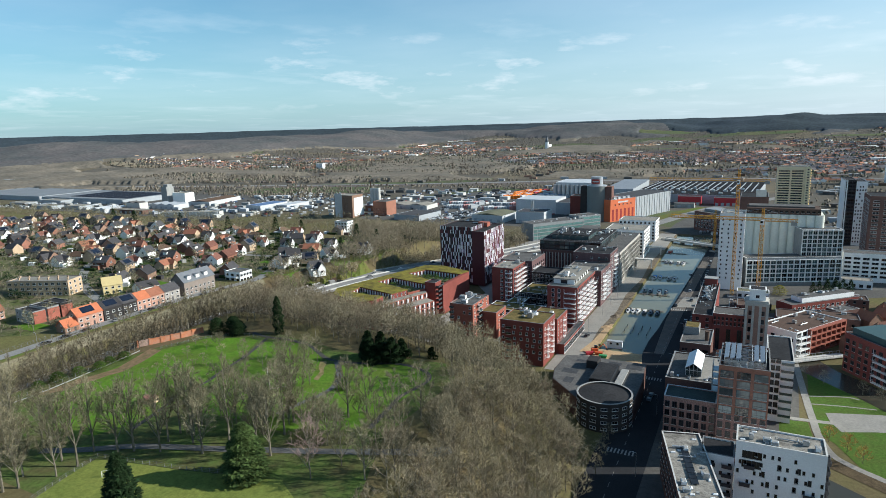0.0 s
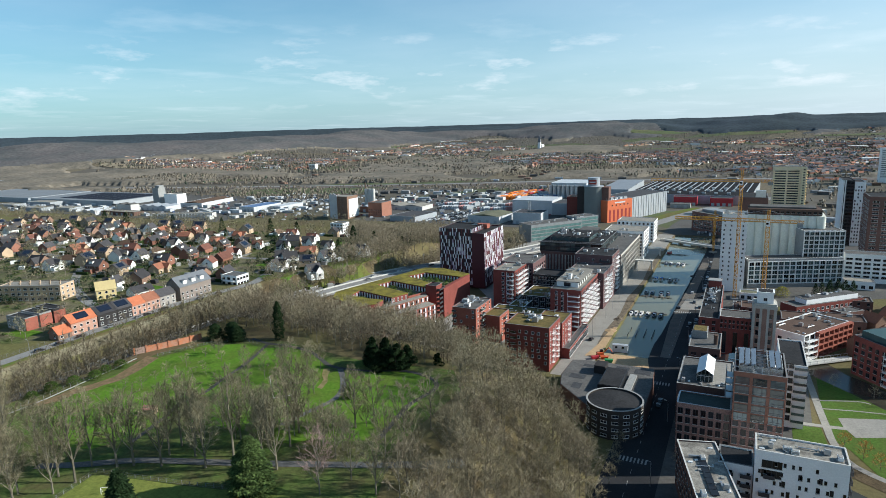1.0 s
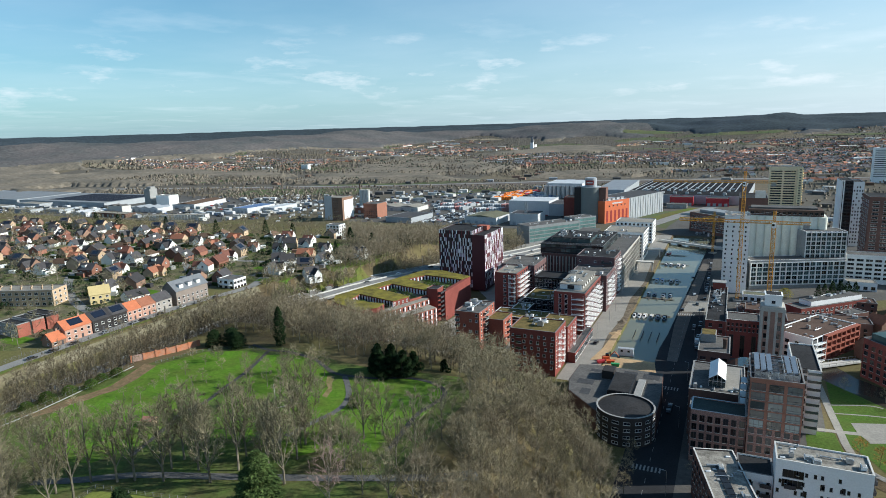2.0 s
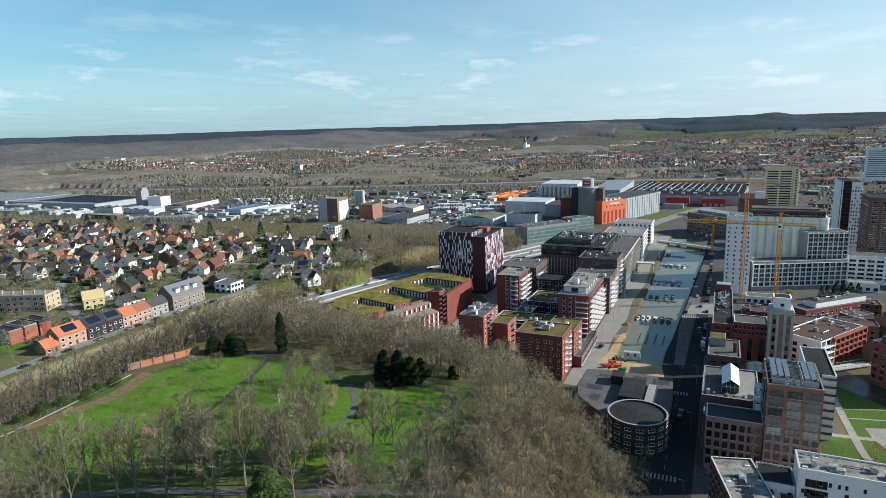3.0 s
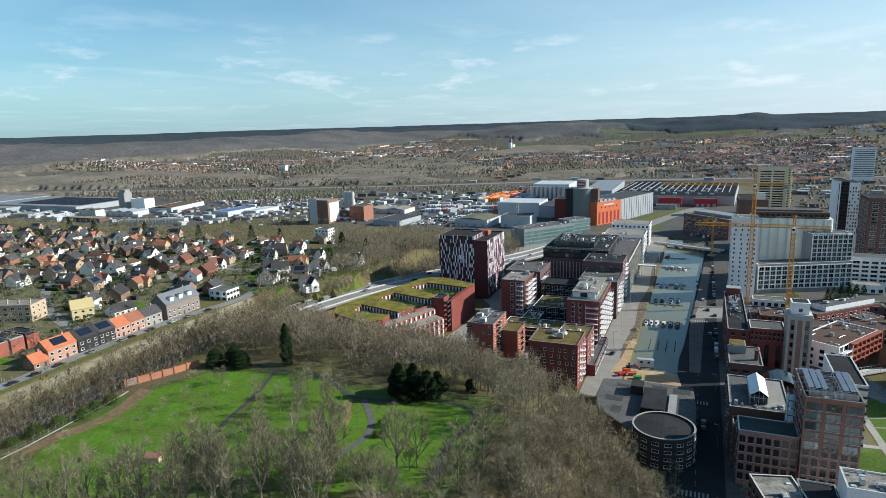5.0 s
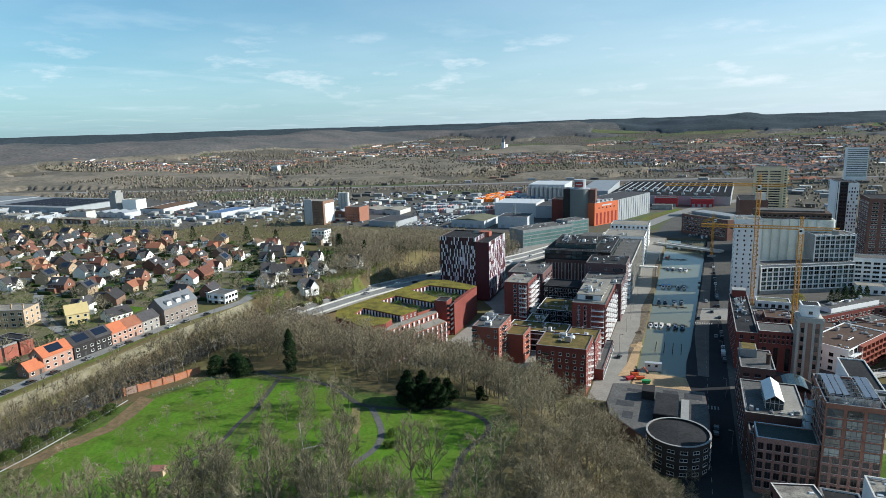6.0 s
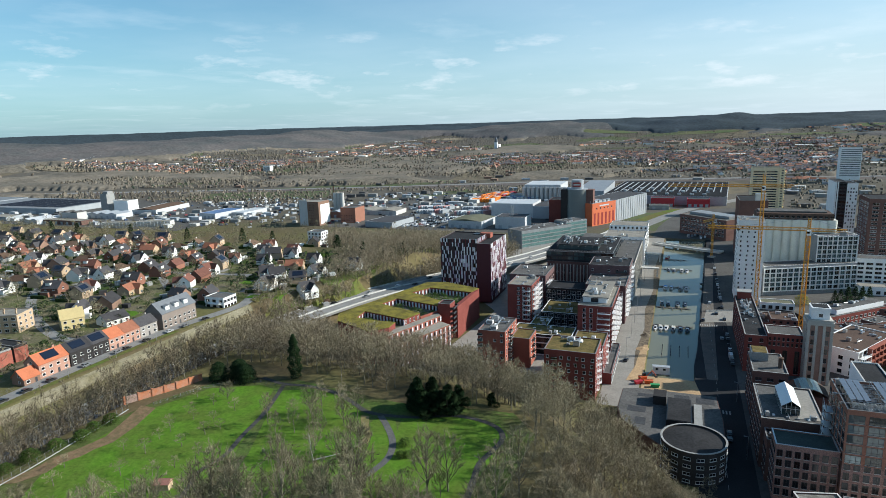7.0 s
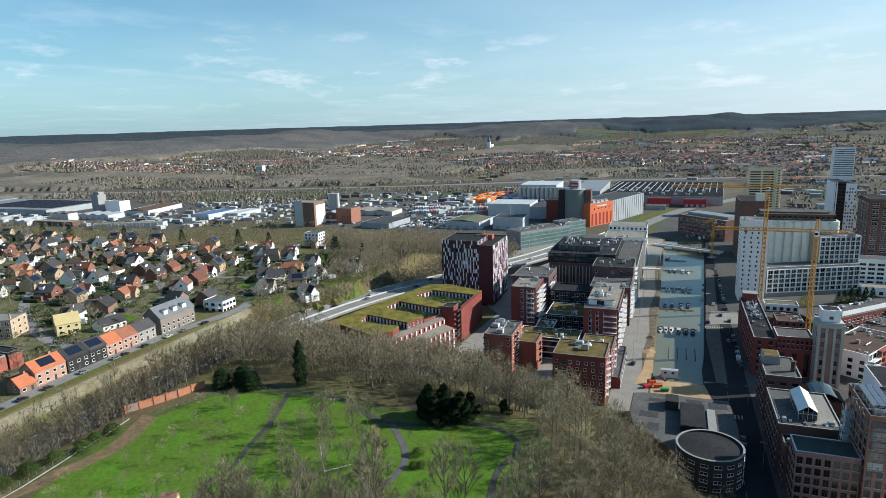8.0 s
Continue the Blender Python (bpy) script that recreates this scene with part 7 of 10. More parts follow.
def house(name, label, wall, roof, ridge=10.0, deep=8.5, eaves=5.2, rise=3.6, solar=False, group="houses on the plateau", at=None, near=True, annex=False, wing=False, dormer=False, hip=0.0):
    """A gabled house, its ridge along x: walls, two roof slopes, chimney, door and windows."""
    ob = thing(name, label, "house", at if at is not None else pose(0, 0, -500), group)
    w, d = ridge / 2, deep / 2
    s = Shape().box(-w, w, -d, d, -1.5, eaves)
    for x in (-w, w) if not hip else ():
        ring = [(x, -d, eaves), (x, d, eaves), (x, 0, eaves + rise)]
        s.add(ring, [(0, 1, 2)] if x > 0 else [(2, 1, 0)])
    part("wall", s.mesh("wall", wall), ob)
    o, t = 0.35, 0.22
    k = rise / d
    if not near:
        e, q = eaves - o * k, eaves + rise
        v = [(x * ((w + o - hip) / (w + o) if y == 0 else 1.0), y, z + h) for x in (-w - o, w + o) for h in (0, t) for y, z in ((-d - o, e), (0, q), (d + o, e))]
        part("roof", Shape().add(v, [(3, 9, 10, 4), (4, 10, 11, 5), (1, 7, 6, 0), (2, 8, 7, 1), (0, 6, 9, 3), (5, 11, 8, 2), (0, 3, 4, 1), (1, 4, 5, 2), (7, 10, 9, 6), (8, 11, 10, 7)]).mesh("roof", roof), ob)
        if solar:
            g = Shape().add([(x, -(d + o) * (1 - u), e + (q - e) * u + t + 0.08) for x, u in ((-3.4, 0.25), (3.4, 0.25), (3.4, 0.85), (-3.4, 0.85))], [(0, 1, 2, 3)])
            part("solar_panel", g.mesh("solar_panel", SOLAR), ob)
    for side in (-1, 1) if near else ():
        r = Shape()
        a, b = (side * (d + o), eaves - o * k), (0, eaves + rise)
        v = [(-w - o, a[0], a[1]), (w + o, a[0], a[1]), (w + o, b[0], b[1]), (-w - o, b[0], b[1])]
        v += [(x, y, z + t) for x, y, z in v]
        faces = [(4, 5, 6, 7), (3, 2, 1, 0), (0, 1, 5, 4), (1, 2, 6, 5), (2, 3, 7, 6), (3, 0, 4, 7)]
        r.add(v, faces if side < 0 else [tuple(reversed(f)) for f in faces])
        slope = part("roof", r.mesh("roof", roof), ob)
        if solar and side < 0:
            x0, u0 = -3.4, 0.25
            q = [(x, a[0] * (1 - u), a[1] + (b[1] - a[1]) * u + t + e) for e in (0.02, 0.1) for x, u in ((x0, u0), (x0 + 6.8, u0), (x0 + 6.8, u0 + 0.62), (x0, u0 + 0.62))]
            g = Shape().add(q, [(4, 5, 6, 7), (0, 1, 5, 4), (1, 2, 6, 5), (2, 3, 7, 6), (3, 0, 4, 7)])
            part("solar_panel", g.mesh("solar_panel", SOLAR), slope)
    c = Shape().box(-0.45, 0.45, -0.3, 0.3, eaves + rise * 0.5, eaves + rise + 1.1).box(-0.3, 0.3, -0.18, 0.18, eaves + rise + 1.1, eaves + rise + 1.3, 1)
    part("chimney", c.mesh("chimney", wall, TILE_BROWN), ob, pose(w * 0.55, 0.4, 0))
    n = max(2, round(ridge / 3.4)) if near else 2
    if wing:
        # a cross gable towards the garden
        a, g = 2.7, rise * 0.82
        s = Shape().box(-a, a, -3.2, 0.4, -1.5, eaves - 0.2).add([(-a, -3.2, eaves - 0.2), (a, -3.2, eaves - 0.2), (0, -3.2, eaves + g)], [(0, 1, 2)])
        side = part("wing", s.mesh("wing", wall), ob, pose(w * 0.4, -d, 0))
        e = eaves - 0.2 - 0.3 * g / a
        r = Shape()
        for k in (-1, 1):
            v = [(k * (a + 0.3), -3.5, e), (0, -3.5, eaves + g), (0, d, eaves + g), (k * (a + 0.3), d * 0.3, e)]
            v += [(x, y, z + 0.2) for x, y, z in v]
            f = [(4, 5, 6, 7), (3, 2, 1, 0), (0, 1, 5, 4), (3, 7, 6, 2), (0, 4, 7, 3)]
            r.add(v, f if k < 0 else [tuple(reversed(q)) for q in f])
        part("wing_roof", r.mesh("wing_roof", roof), side)
        part("window", window_mesh(1.8, 1.4, "white"), side, pose(0, -3.2, 1.0))
    if dormer:
        s = Shape().box(-1.5, 1.5, -1.3, 1.5, 0, 1.7).box(-1.7, 1.7, -1.5, 1.7, 1.7, 1.9, 1)
        part("dormer", s.mesh("dormer", WALL_WHITE, TILE_DARK), ob, pose(-w * 0.3, -d * 0.45, eaves + rise * 0.35))
    if annex:
        a = Shape().box(-2.6, 2.6, -2.4, 0.2, -1.5, 2.9).box(-2.8, 2.8, -2.6, 0.1, 2.9, 3.1, 1)
        part("annex", a.mesh("annex", wall, ROOF_FELT), ob, pose(-w * 0.35, -d, 0))
    for side in ("S",) if near else ("S", "E"):
        for f in range(2 if eaves > 4 and near else 1):
            for i in range(n if side == "S" else 1):
                if near and side == "S" and f == 0 and i == n // 2:
                    part("door", Shape().box(-0.5, 0.5, -0.08, 0.02, 0, 2.1).mesh("door", FRAME_DARK), ob, on_face("S", ridge, deep, -w + ridge * (i + 0.5) / n, 0.1))
                else:
                    part("window", window_mesh(1.5, 1.3, "white"), ob, on_face(side, ridge, deep, (-w + ridge * (i + 0.5) / n) if side == "S" else 0.0, 0.9 + 2.7 * (f if near or eaves < 4.5 else 1)))
    for side in ("W",) if near else ():
        for f in (0, 1, 2) if near and eaves > 4 else (0, 1) if near else (1,):
            part("window", window_mesh(1.2, 1.2, "white"), ob, on_face(side, ridge, deep, 0.9 if f < 2 else 0.0, 0.9 + 2.7 * f))
    return ob


def suburb():
    kinds = {
        "red": [house("house", "red brick house with red tiled gable roof", WALL_RED, TILE_RED, 12, 9, 4.2, 4.0, near=False, annex=True, dormer=True), house("house", "white house with red tiled roof", WALL_WHITE, TILE_RED, 10, 8.5, 4.6, 3.8, near=False, annex=True, wing=True), house("house", "beige brick house with long orange tiled roof", WALL_BEIGE, TILE_ORANGE, 13, 9, 4.2, 3.6, near=False, wing=True)],
        "dark": [house("house", "brown brick house with dark tiled roof", WALL_BROWN, TILE_DARK, 12, 9.5, 4.0, 4.2, near=False, wing=True), house("house", "white house with dark tiled gable roof", WALL_WHITE, TILE_DARK, 10, 8.5, 4.6, 4.2, near=False, annex=True, wing=True), house("house", "beige brick house with dark roof and solar panels", WALL_BEIGE, TILE_DARK, 11, 9, 5.2, 3.8, True, near=False), house("house", "low white bungalow with broad brown hipped roof", WALL_WHITE, TILE_BROWN, 14, 10, 2.9, 3.2, near=False, annex=True, hip=4.0), house("house", "red brick house with dark tiled roof", WALL_RED, TILE_DARK, 11, 9, 4.8, 3.8, near=False, annex=True, dormer=True)],
    }
    red_a = [(-632, 360), (-602, 381), (-527, 336), (-502, 326), (-554, 396), (-423, 303), (-388, 305), (-512, 432), (-493, 422), (-509, 449), (-418, 376), (-436, 409), (-443, 444), (-364, 330), (-368, 347), (-390, 410), (-396, 464), (-363, 452), (-320, 389), (-281, 331)]
    dark_a = [(-641, 377), (-612, 370), (-594, 362), (-637, 404), (-604, 395), (-618, 412), (-590, 425), (-571, 423), (-529, 395), (-570, 445), (-498, 389), (-545, 460), (-511, 408), (-477, 390), (-461, 382), (-429, 360), (-463, 415), (-480, 441), (-480, 464)]
    dark_b = [(-460, 470), (-419, 398), (-385, 386), (-422, 472), (-359, 406), (-331, 359), (-291, 353), (-367, 430), (-485, 332), (-459, 324), (-442, 332), (-437, 291), (-405, 324), (-412, 290), (-327, 309), (-531, 298), (-502, 288), (-493, 306), (-346, 305)]
    dark_c = [(-353, 434), (-312, 403), (-286, 374), (-274, 401), (-294, 339), (-374, 500), (-379, 263), (-375, 278), (-381, 250), (-443, 278), (-330, 330), (-650, 440), (-560, 330)]
    rnd = random.Random(77)
    taken = []

    def put(kind, x, y):
        ob = rnd.choice(kinds[kind])
        turn = rnd.choice((0, 90, 90, 180, 270)) + rnd.uniform(-14, 14) + 12
        s = rnd.uniform(0.88, 1.12)
        copy_thing(ob, pose(x, y, height(x, y), 0, 0, turn) @ Matrix.Scale(s, 4))
        taken.append((x, y))

    for k, x, y, turn in ((1, -322, 420, 10), (1, -297, 383, 75), (1, -279, 344, 60), (1, -329, 370, 40), (1, -282, 412, 5), (1, -309, 340, 100), (1, -359, 407, 20), (1, -388, 520, 80)):
        copy_thing(kinds["dark"][k], pose(x, y, height(x, y), 0, 0, turn) @ Matrix.Scale(1.0, 4))
        taken.append((x, y))
    copy_thing(kinds["red"][2], pose(-324, 397, height(-324, 397), 0, 0, 20))
    copy_thing(kinds["dark"][2], pose(-296, 360, height(-296, 360), 0, 0, 30))
    taken += [(-324, 397), (-296, 360)]
    for x, y in red_a:
        if (x > -345 and y > 325) or any(math.hypot(x - a, y - b) < 14.5 for a, b in taken):
            continue
        put("red", x, y)
    for x, y in dark_a + dark_b + dark_c:
        if (x > -345 and y > 325) or any(math.hypot(x - a, y - b) < 14.5 for a, b in taken):
            continue
        put("dark", x, y)
    for x, y in scatter([(-350, 320), (-350, 440), (-460, 478), (-820, 478), (-840, 360), (-640, 300), (-420, 270), (-360, 285)], 19.5, 78, 0.95):
        if all(math.hypot(x - a, y - b) > 18 for a, b in taken):
            put(rnd.choice(("red", "dark", "dark", "dark", "dark")), x, y)
    # the four models stand among the others
    spare = [(-700, 400), (-720, 420), (-735, 390), (-690, 430), (-760, 410), (-775, 430), (-745, 440), (-800, 420)]
    for ob, (x, y) in zip(kinds["red"] + kinds["dark"], spare):
        ob.matrix_world = pose(x, y, height(x, y), 0, 0, 20)
    return taken


HOMES = suburb()


def street_row():
    """The row along the street, one house after another."""
    z = 22.0

    def spot(y, x=-313.5):
        return pose(x, y, height(x, y), 0, 0, 90)

    house("house", "small brick cottage with bright orange roof ending the row", WALL_BROWN, TILE_BRIGHT, 7, 7.5, 3.0, 3.4, group="houses along the street", at=spot(183, -312))
    house("house", "pale pink brick house with orange roof and solar panels", WALL_PINK, TILE_BRIGHT, 14, 9, 6.4, 3.8, True, "houses along the street", spot(194))
    house("house", "charcoal brick house with dark solar roof", BRICK_BLACK, TILE_DARK, 11, 9.5, 6.6, 3.6, True, "houses along the street", spot(207))
    house("house", "charcoal brick house with dark solar roof", BRICK_BLACK, TILE_DARK, 9, 9.5, 6.6, 3.6, True, "houses along the street", spot(217.2))
    house("house", "pale pink brick terraced house with orange roof", WALL_PINK, TILE_BRIGHT, 9, 9, 6.0, 3.6, group="houses along the street", at=spot(226.4))
    house("house", "pale pink brick terraced house with orange tiles", WALL_PINK, TILE_ORANGE, 9, 9, 6.2, 3.4, group="houses along the street", at=spot(235.6))
    house("house", "pale grey terraced house with dark roof", surface("house_grey_paint", (0.31, 0.285, 0.26), 0.9, 0.1, 0.3, 3.0), TILE_DARK, 11, 9, 6.2, 3.4, group="houses along the street", at=spot(245.8))
    big = house("house", "large brown apartment house with grey slate roof", surface("house_grey_brown_brick", (0.235, 0.195, 0.17), 0.9, 0.12, 0.3, 4.0), SLATE, 24, 12, 8.6, 5.2, group="houses along the street", at=spot(266, -314))
    for k in range(3):
        part("dormer", Shape().box(-1.4, 1.4, -1.6, 1.6, 0, 2.2).box(-1.6, 1.6, -1.8, 1.8, 2.2, 2.4, 1).mesh("dormer", WALL_WHITE, SLATE), big, pose(-7 + 6.5 * k, -3.6, 9.6))
    house("house", "pale yellow house with pale yellow roof", YELLOW, surface("yellow_roof_sheet", (0.50, 0.40, 0.20), 0.8, 0.1, 0.3, 3.0), 11, 9, 6.0, 4.4, at=pose(-362, 244, height(-362, 244), 0, 0, 60))
    house("house", "low house with grey roof and white walls", WALL_WHITE, TILE_DARK, 13, 10, 3.0, 3.2, at=pose(-346, 256, height(-346, 256), 0, 0, 80))
    house("house", "white house with black roof at the end of a hedge", WALL_WHITE, TILE_DARK, 11, 9, 4.6, 4.4, at=pose(-318, 366, height(-318, 366), 0, 0, 50))
    ob, w, d = block("villa", "white flat-roofed villa with dark balcony", -318, -304, 296, 307, 21, 28, PLASTER, ROOF_FELT, category="house")
    window_grid(ob, w, d, "E", 4, 2, 0.8, 3.2, 2.0, 1.6, "dark")
    window_grid(ob, w, d, "S", 3, 2, 0.8, 3.2, 2.4, 1.6, "dark")
    part("balcony", balcony_mesh(9, 1.8, "white"), ob, on_face("S", w, d, 1.0, 3.4))
    for k, y in enumerate((186, 193.5, 201)):
        ob, w, d = block("row_house", "modern grey house with a sloping red brick flank", -356, -340, y - 3.5, y + 3.0, 22, 29 + 0.4 * k, CONCRETE_GREY if k < 2 else BRICK_BLACK, ROOF_DARK, category="house", group="modern row houses")
        window_grid(ob, w, d, "E", 2, 2, 0.9, 3.0, 1.6, 1.8, "dark")
        window_grid(ob, w, d, "S", 4, 2, 0.9, 3.0, 1.4, 1.6, "white")
        part("flank", Shape().box(-0.25, 0.25, -3.3, 3.1, 0, 6.6).mesh("flank", BRICK_BRIGHT), ob, pose(w / 2 + 0.3, 0, 0), "red brick flank")
    ob, w, d = block("apartment_block", "yellow-beige brick apartment block with many roof flues", -424, -384, 221, 235, 22, 32, WALL_BEIGE, ROOF_LIGHT)
    ob.matrix_world = pose(-402, 226, 22, 0, 0, 24)
    window_grid(ob, w, d, "S", 10, 3, 0.9, 3.1, 2.2, 1.6, "white")
    window_grid(ob, w, d, "E", 3, 3, 0.9, 3.1, 1.6, 1.6, "white")
    flue = Shape().box(-0.35, 0.35, -0.35, 0.35, 0, 1.6).mesh("flue", WALL_BEIGE)
    for k in range(12):
        part("flue", flue, ob, pose(-18 + 3.2 * k, 2.5 * (-1) ** k, 9.6))
    house("house", "white rendered house with brown roof at the street corner", WALL_WHITE, TILE_BROWN, 10, 9, 6, 4, at=pose(-330, 150, height(-330, 150), 0, 0, 80))
    house("house", "brick house with orange roof behind the modern row", WALL_PINK, TILE_ORANGE, 10, 8, 5, 3.8, at=pose(-372, 178, height(-372, 178), 0, 0, 95))


street_row()


def gardens():
    rnd = random.Random(91)
    field = [(-322, 170), (-322, 290), (-300, 318), (-288, 350), (-284, 380), (-276, 420), (-330, 455), (-460, 478), (-820, 478), (-840, 360), (-640, 300), (-430, 200), (-370, 150)]
    spots = [p for p in scatter(field, 7.5, 92, 0.75) if all(math.hypot(p[0] - a, p[1] - b) > 6.8 for a, b in HOMES)]
    rnd.shuffle(spots)
    wood_of("garden_trees", "leafless garden trees between the houses", spots[: int(len(spots) * 0.30)], GARDEN_THIN, 93, 0.5, 1.3, category="garden trees")
    wood_of("garden_bushes", "clipped evergreen garden bushes and hedges", spots[int(len(spots) * 0.30):int(len(spots) * 0.55)] + [(x + rnd.uniform(-6, 6), y + rnd.uniform(6, 8)) for x, y in HOMES[::2]], [SHRUB_THIN], 94, 0.4, 1.0, category="garden bushes")
    wood_of("garden_bushes", "dark evergreen shrubs and hedges round the houses", spots[int(len(spots) * 0.72):], [SHRUB_DARK], 95, 0.5, 1.5, category="garden bushes")
    for x, y in ((-600, 372), (-594, 376), (-548, 404), (-470, 372), (-386, 396), (-352, 378), (-298, 366), (-303, 372), (-388, 366), (-470, 452)):
        tree_thing("fir_tree", "dark green garden fir between houses", FIR, on_land(x, y, rnd.uniform(0, 360), rnd.uniform(0.8, 1.3)), "garden firs")
    drape("garden_grass", field, 14, 0.03, surface("garden_ground", (0.085, 0.10, 0.035), 1.0, 0.35, 0.08, 0.7, other=(0.15, 0.125, 0.085), bump=0.5), "rough green gardens between the houses", "garden")
    for k, (x, y, w, d) in enumerate(((-336, 208, 16, 9), (-338, 180, 18, 10), (-352, 270, 14, 12), (-300, 322, 14, 8), (-330, 352, 14, 9), (-288, 388, 18, 8), (-420, 330, 14, 10), (-450, 300, 14, 10))):
        drape("lawn", [(x - w / 2, y - d / 2), (x + w / 2, y - d / 2), (x + w / 2, y + d / 2), (x - w / 2, y + d / 2)], 5, 0.10, LAWN, "bright green garden lawn behind the houses", "lawn")


GARDEN_THIN = [bare_tree(880 + k, 8.5, 3.0, 0.16, 6, 4, 5, 0.25, 0.8, (1.5, 0.075), TWIGS_GREY if k else TWIGS_BELT) for k in range(3)]
SHRUB_DARK = leafy(607, 3.4, lambda f: 1.9 * math.sqrt(max(0, 1 - f ** 2)) + 0.1, 120, 0.75, NEEDLES)
SHRUB_THIN = leafy(606, 3.0, lambda f: 2.2 * math.sqrt(max(0, 1 - f ** 2)) + 0.1, 130, 0.68, BUSH)
gardens()


# ---- the industrial belt ----
SHEET_WHITE = surface("white_sheet_metal", (0.50, 0.51, 0.52), 0.5, 0.12, 0.1, 1.0)
SHEET_GREY = surface("grey_sheet_metal", (0.33, 0.35, 0.37), 0.5, 0.1, 0.1, 1.0)
SHEET_BLUE = surface("blue_sheet_roof", (0.10, 0.16, 0.30), 0.5, 0.15, 0.1, 1.0)
SHEET_DARK = surface("dark_sheet_roof", (0.075, 0.075, 0.08), 0.95, 0.15, 0.1, 1.0)
SHEET_RED = surface("red_sheet_metal", (0.38, 0.03, 0.04), 0.5, 0.1, 0.1, 1.0)
SHEET_ORANGE = surface("orange_facade", (0.58, 0.14, 0.055), 0.7, 0.08, 0.1, 1.0)
TRUCK_ORANGE = surface("orange_container", (0.70, 0.20, 0.025), 0.6, 0.1, 0.3, 2.0, each=0.2, island=0.25)


def shed(label, x0, x1, y0, y1, h, wall, roof, turn=0.0, doors=4, z=0.0, name="shed", saddles=0):
    ob, w, d = block(name, label, x0, x1, y0, y1, z, z + h, wall, roof, category="industrial building", turn=turn, parapet=0.3, kerb=wall)
    me = Shape().box(-2.0, 2.0, -0.1, 0.02, 0, 3.8).box(-2.2, 2.2, -0.14, 0.02, 3.8, 4.1).mesh("door", SHEET_GREY)
    for k in range(doors):
        part("door", me, ob, on_face("S", w, d, -w / 2 + w * (k + 0.5) / doors, 0))
    for k in range(saddles):
        s = Shape()
        x = -w / 2 + w * (k + 0.5) / saddles
        s.add([(x - w / saddles * 0.46, -d / 2 + 1, h - 0.2), (x + w / saddles * 0.46, -d / 2 + 1, h - 0.2), (x, -d / 2 + 1, h + 2.2), (x - w / saddles * 0.46, d / 2 - 1, h - 0.2), (x + w / saddles * 0.46, d / 2 - 1, h - 0.2), (x, d / 2 - 1, h + 2.2)], [(0, 1, 2), (5, 4, 3), (0, 2, 5, 3), (2, 1, 4, 5)])
        part("roof_bay", s.mesh("roof_bay", roof), ob)
    return ob, w, d


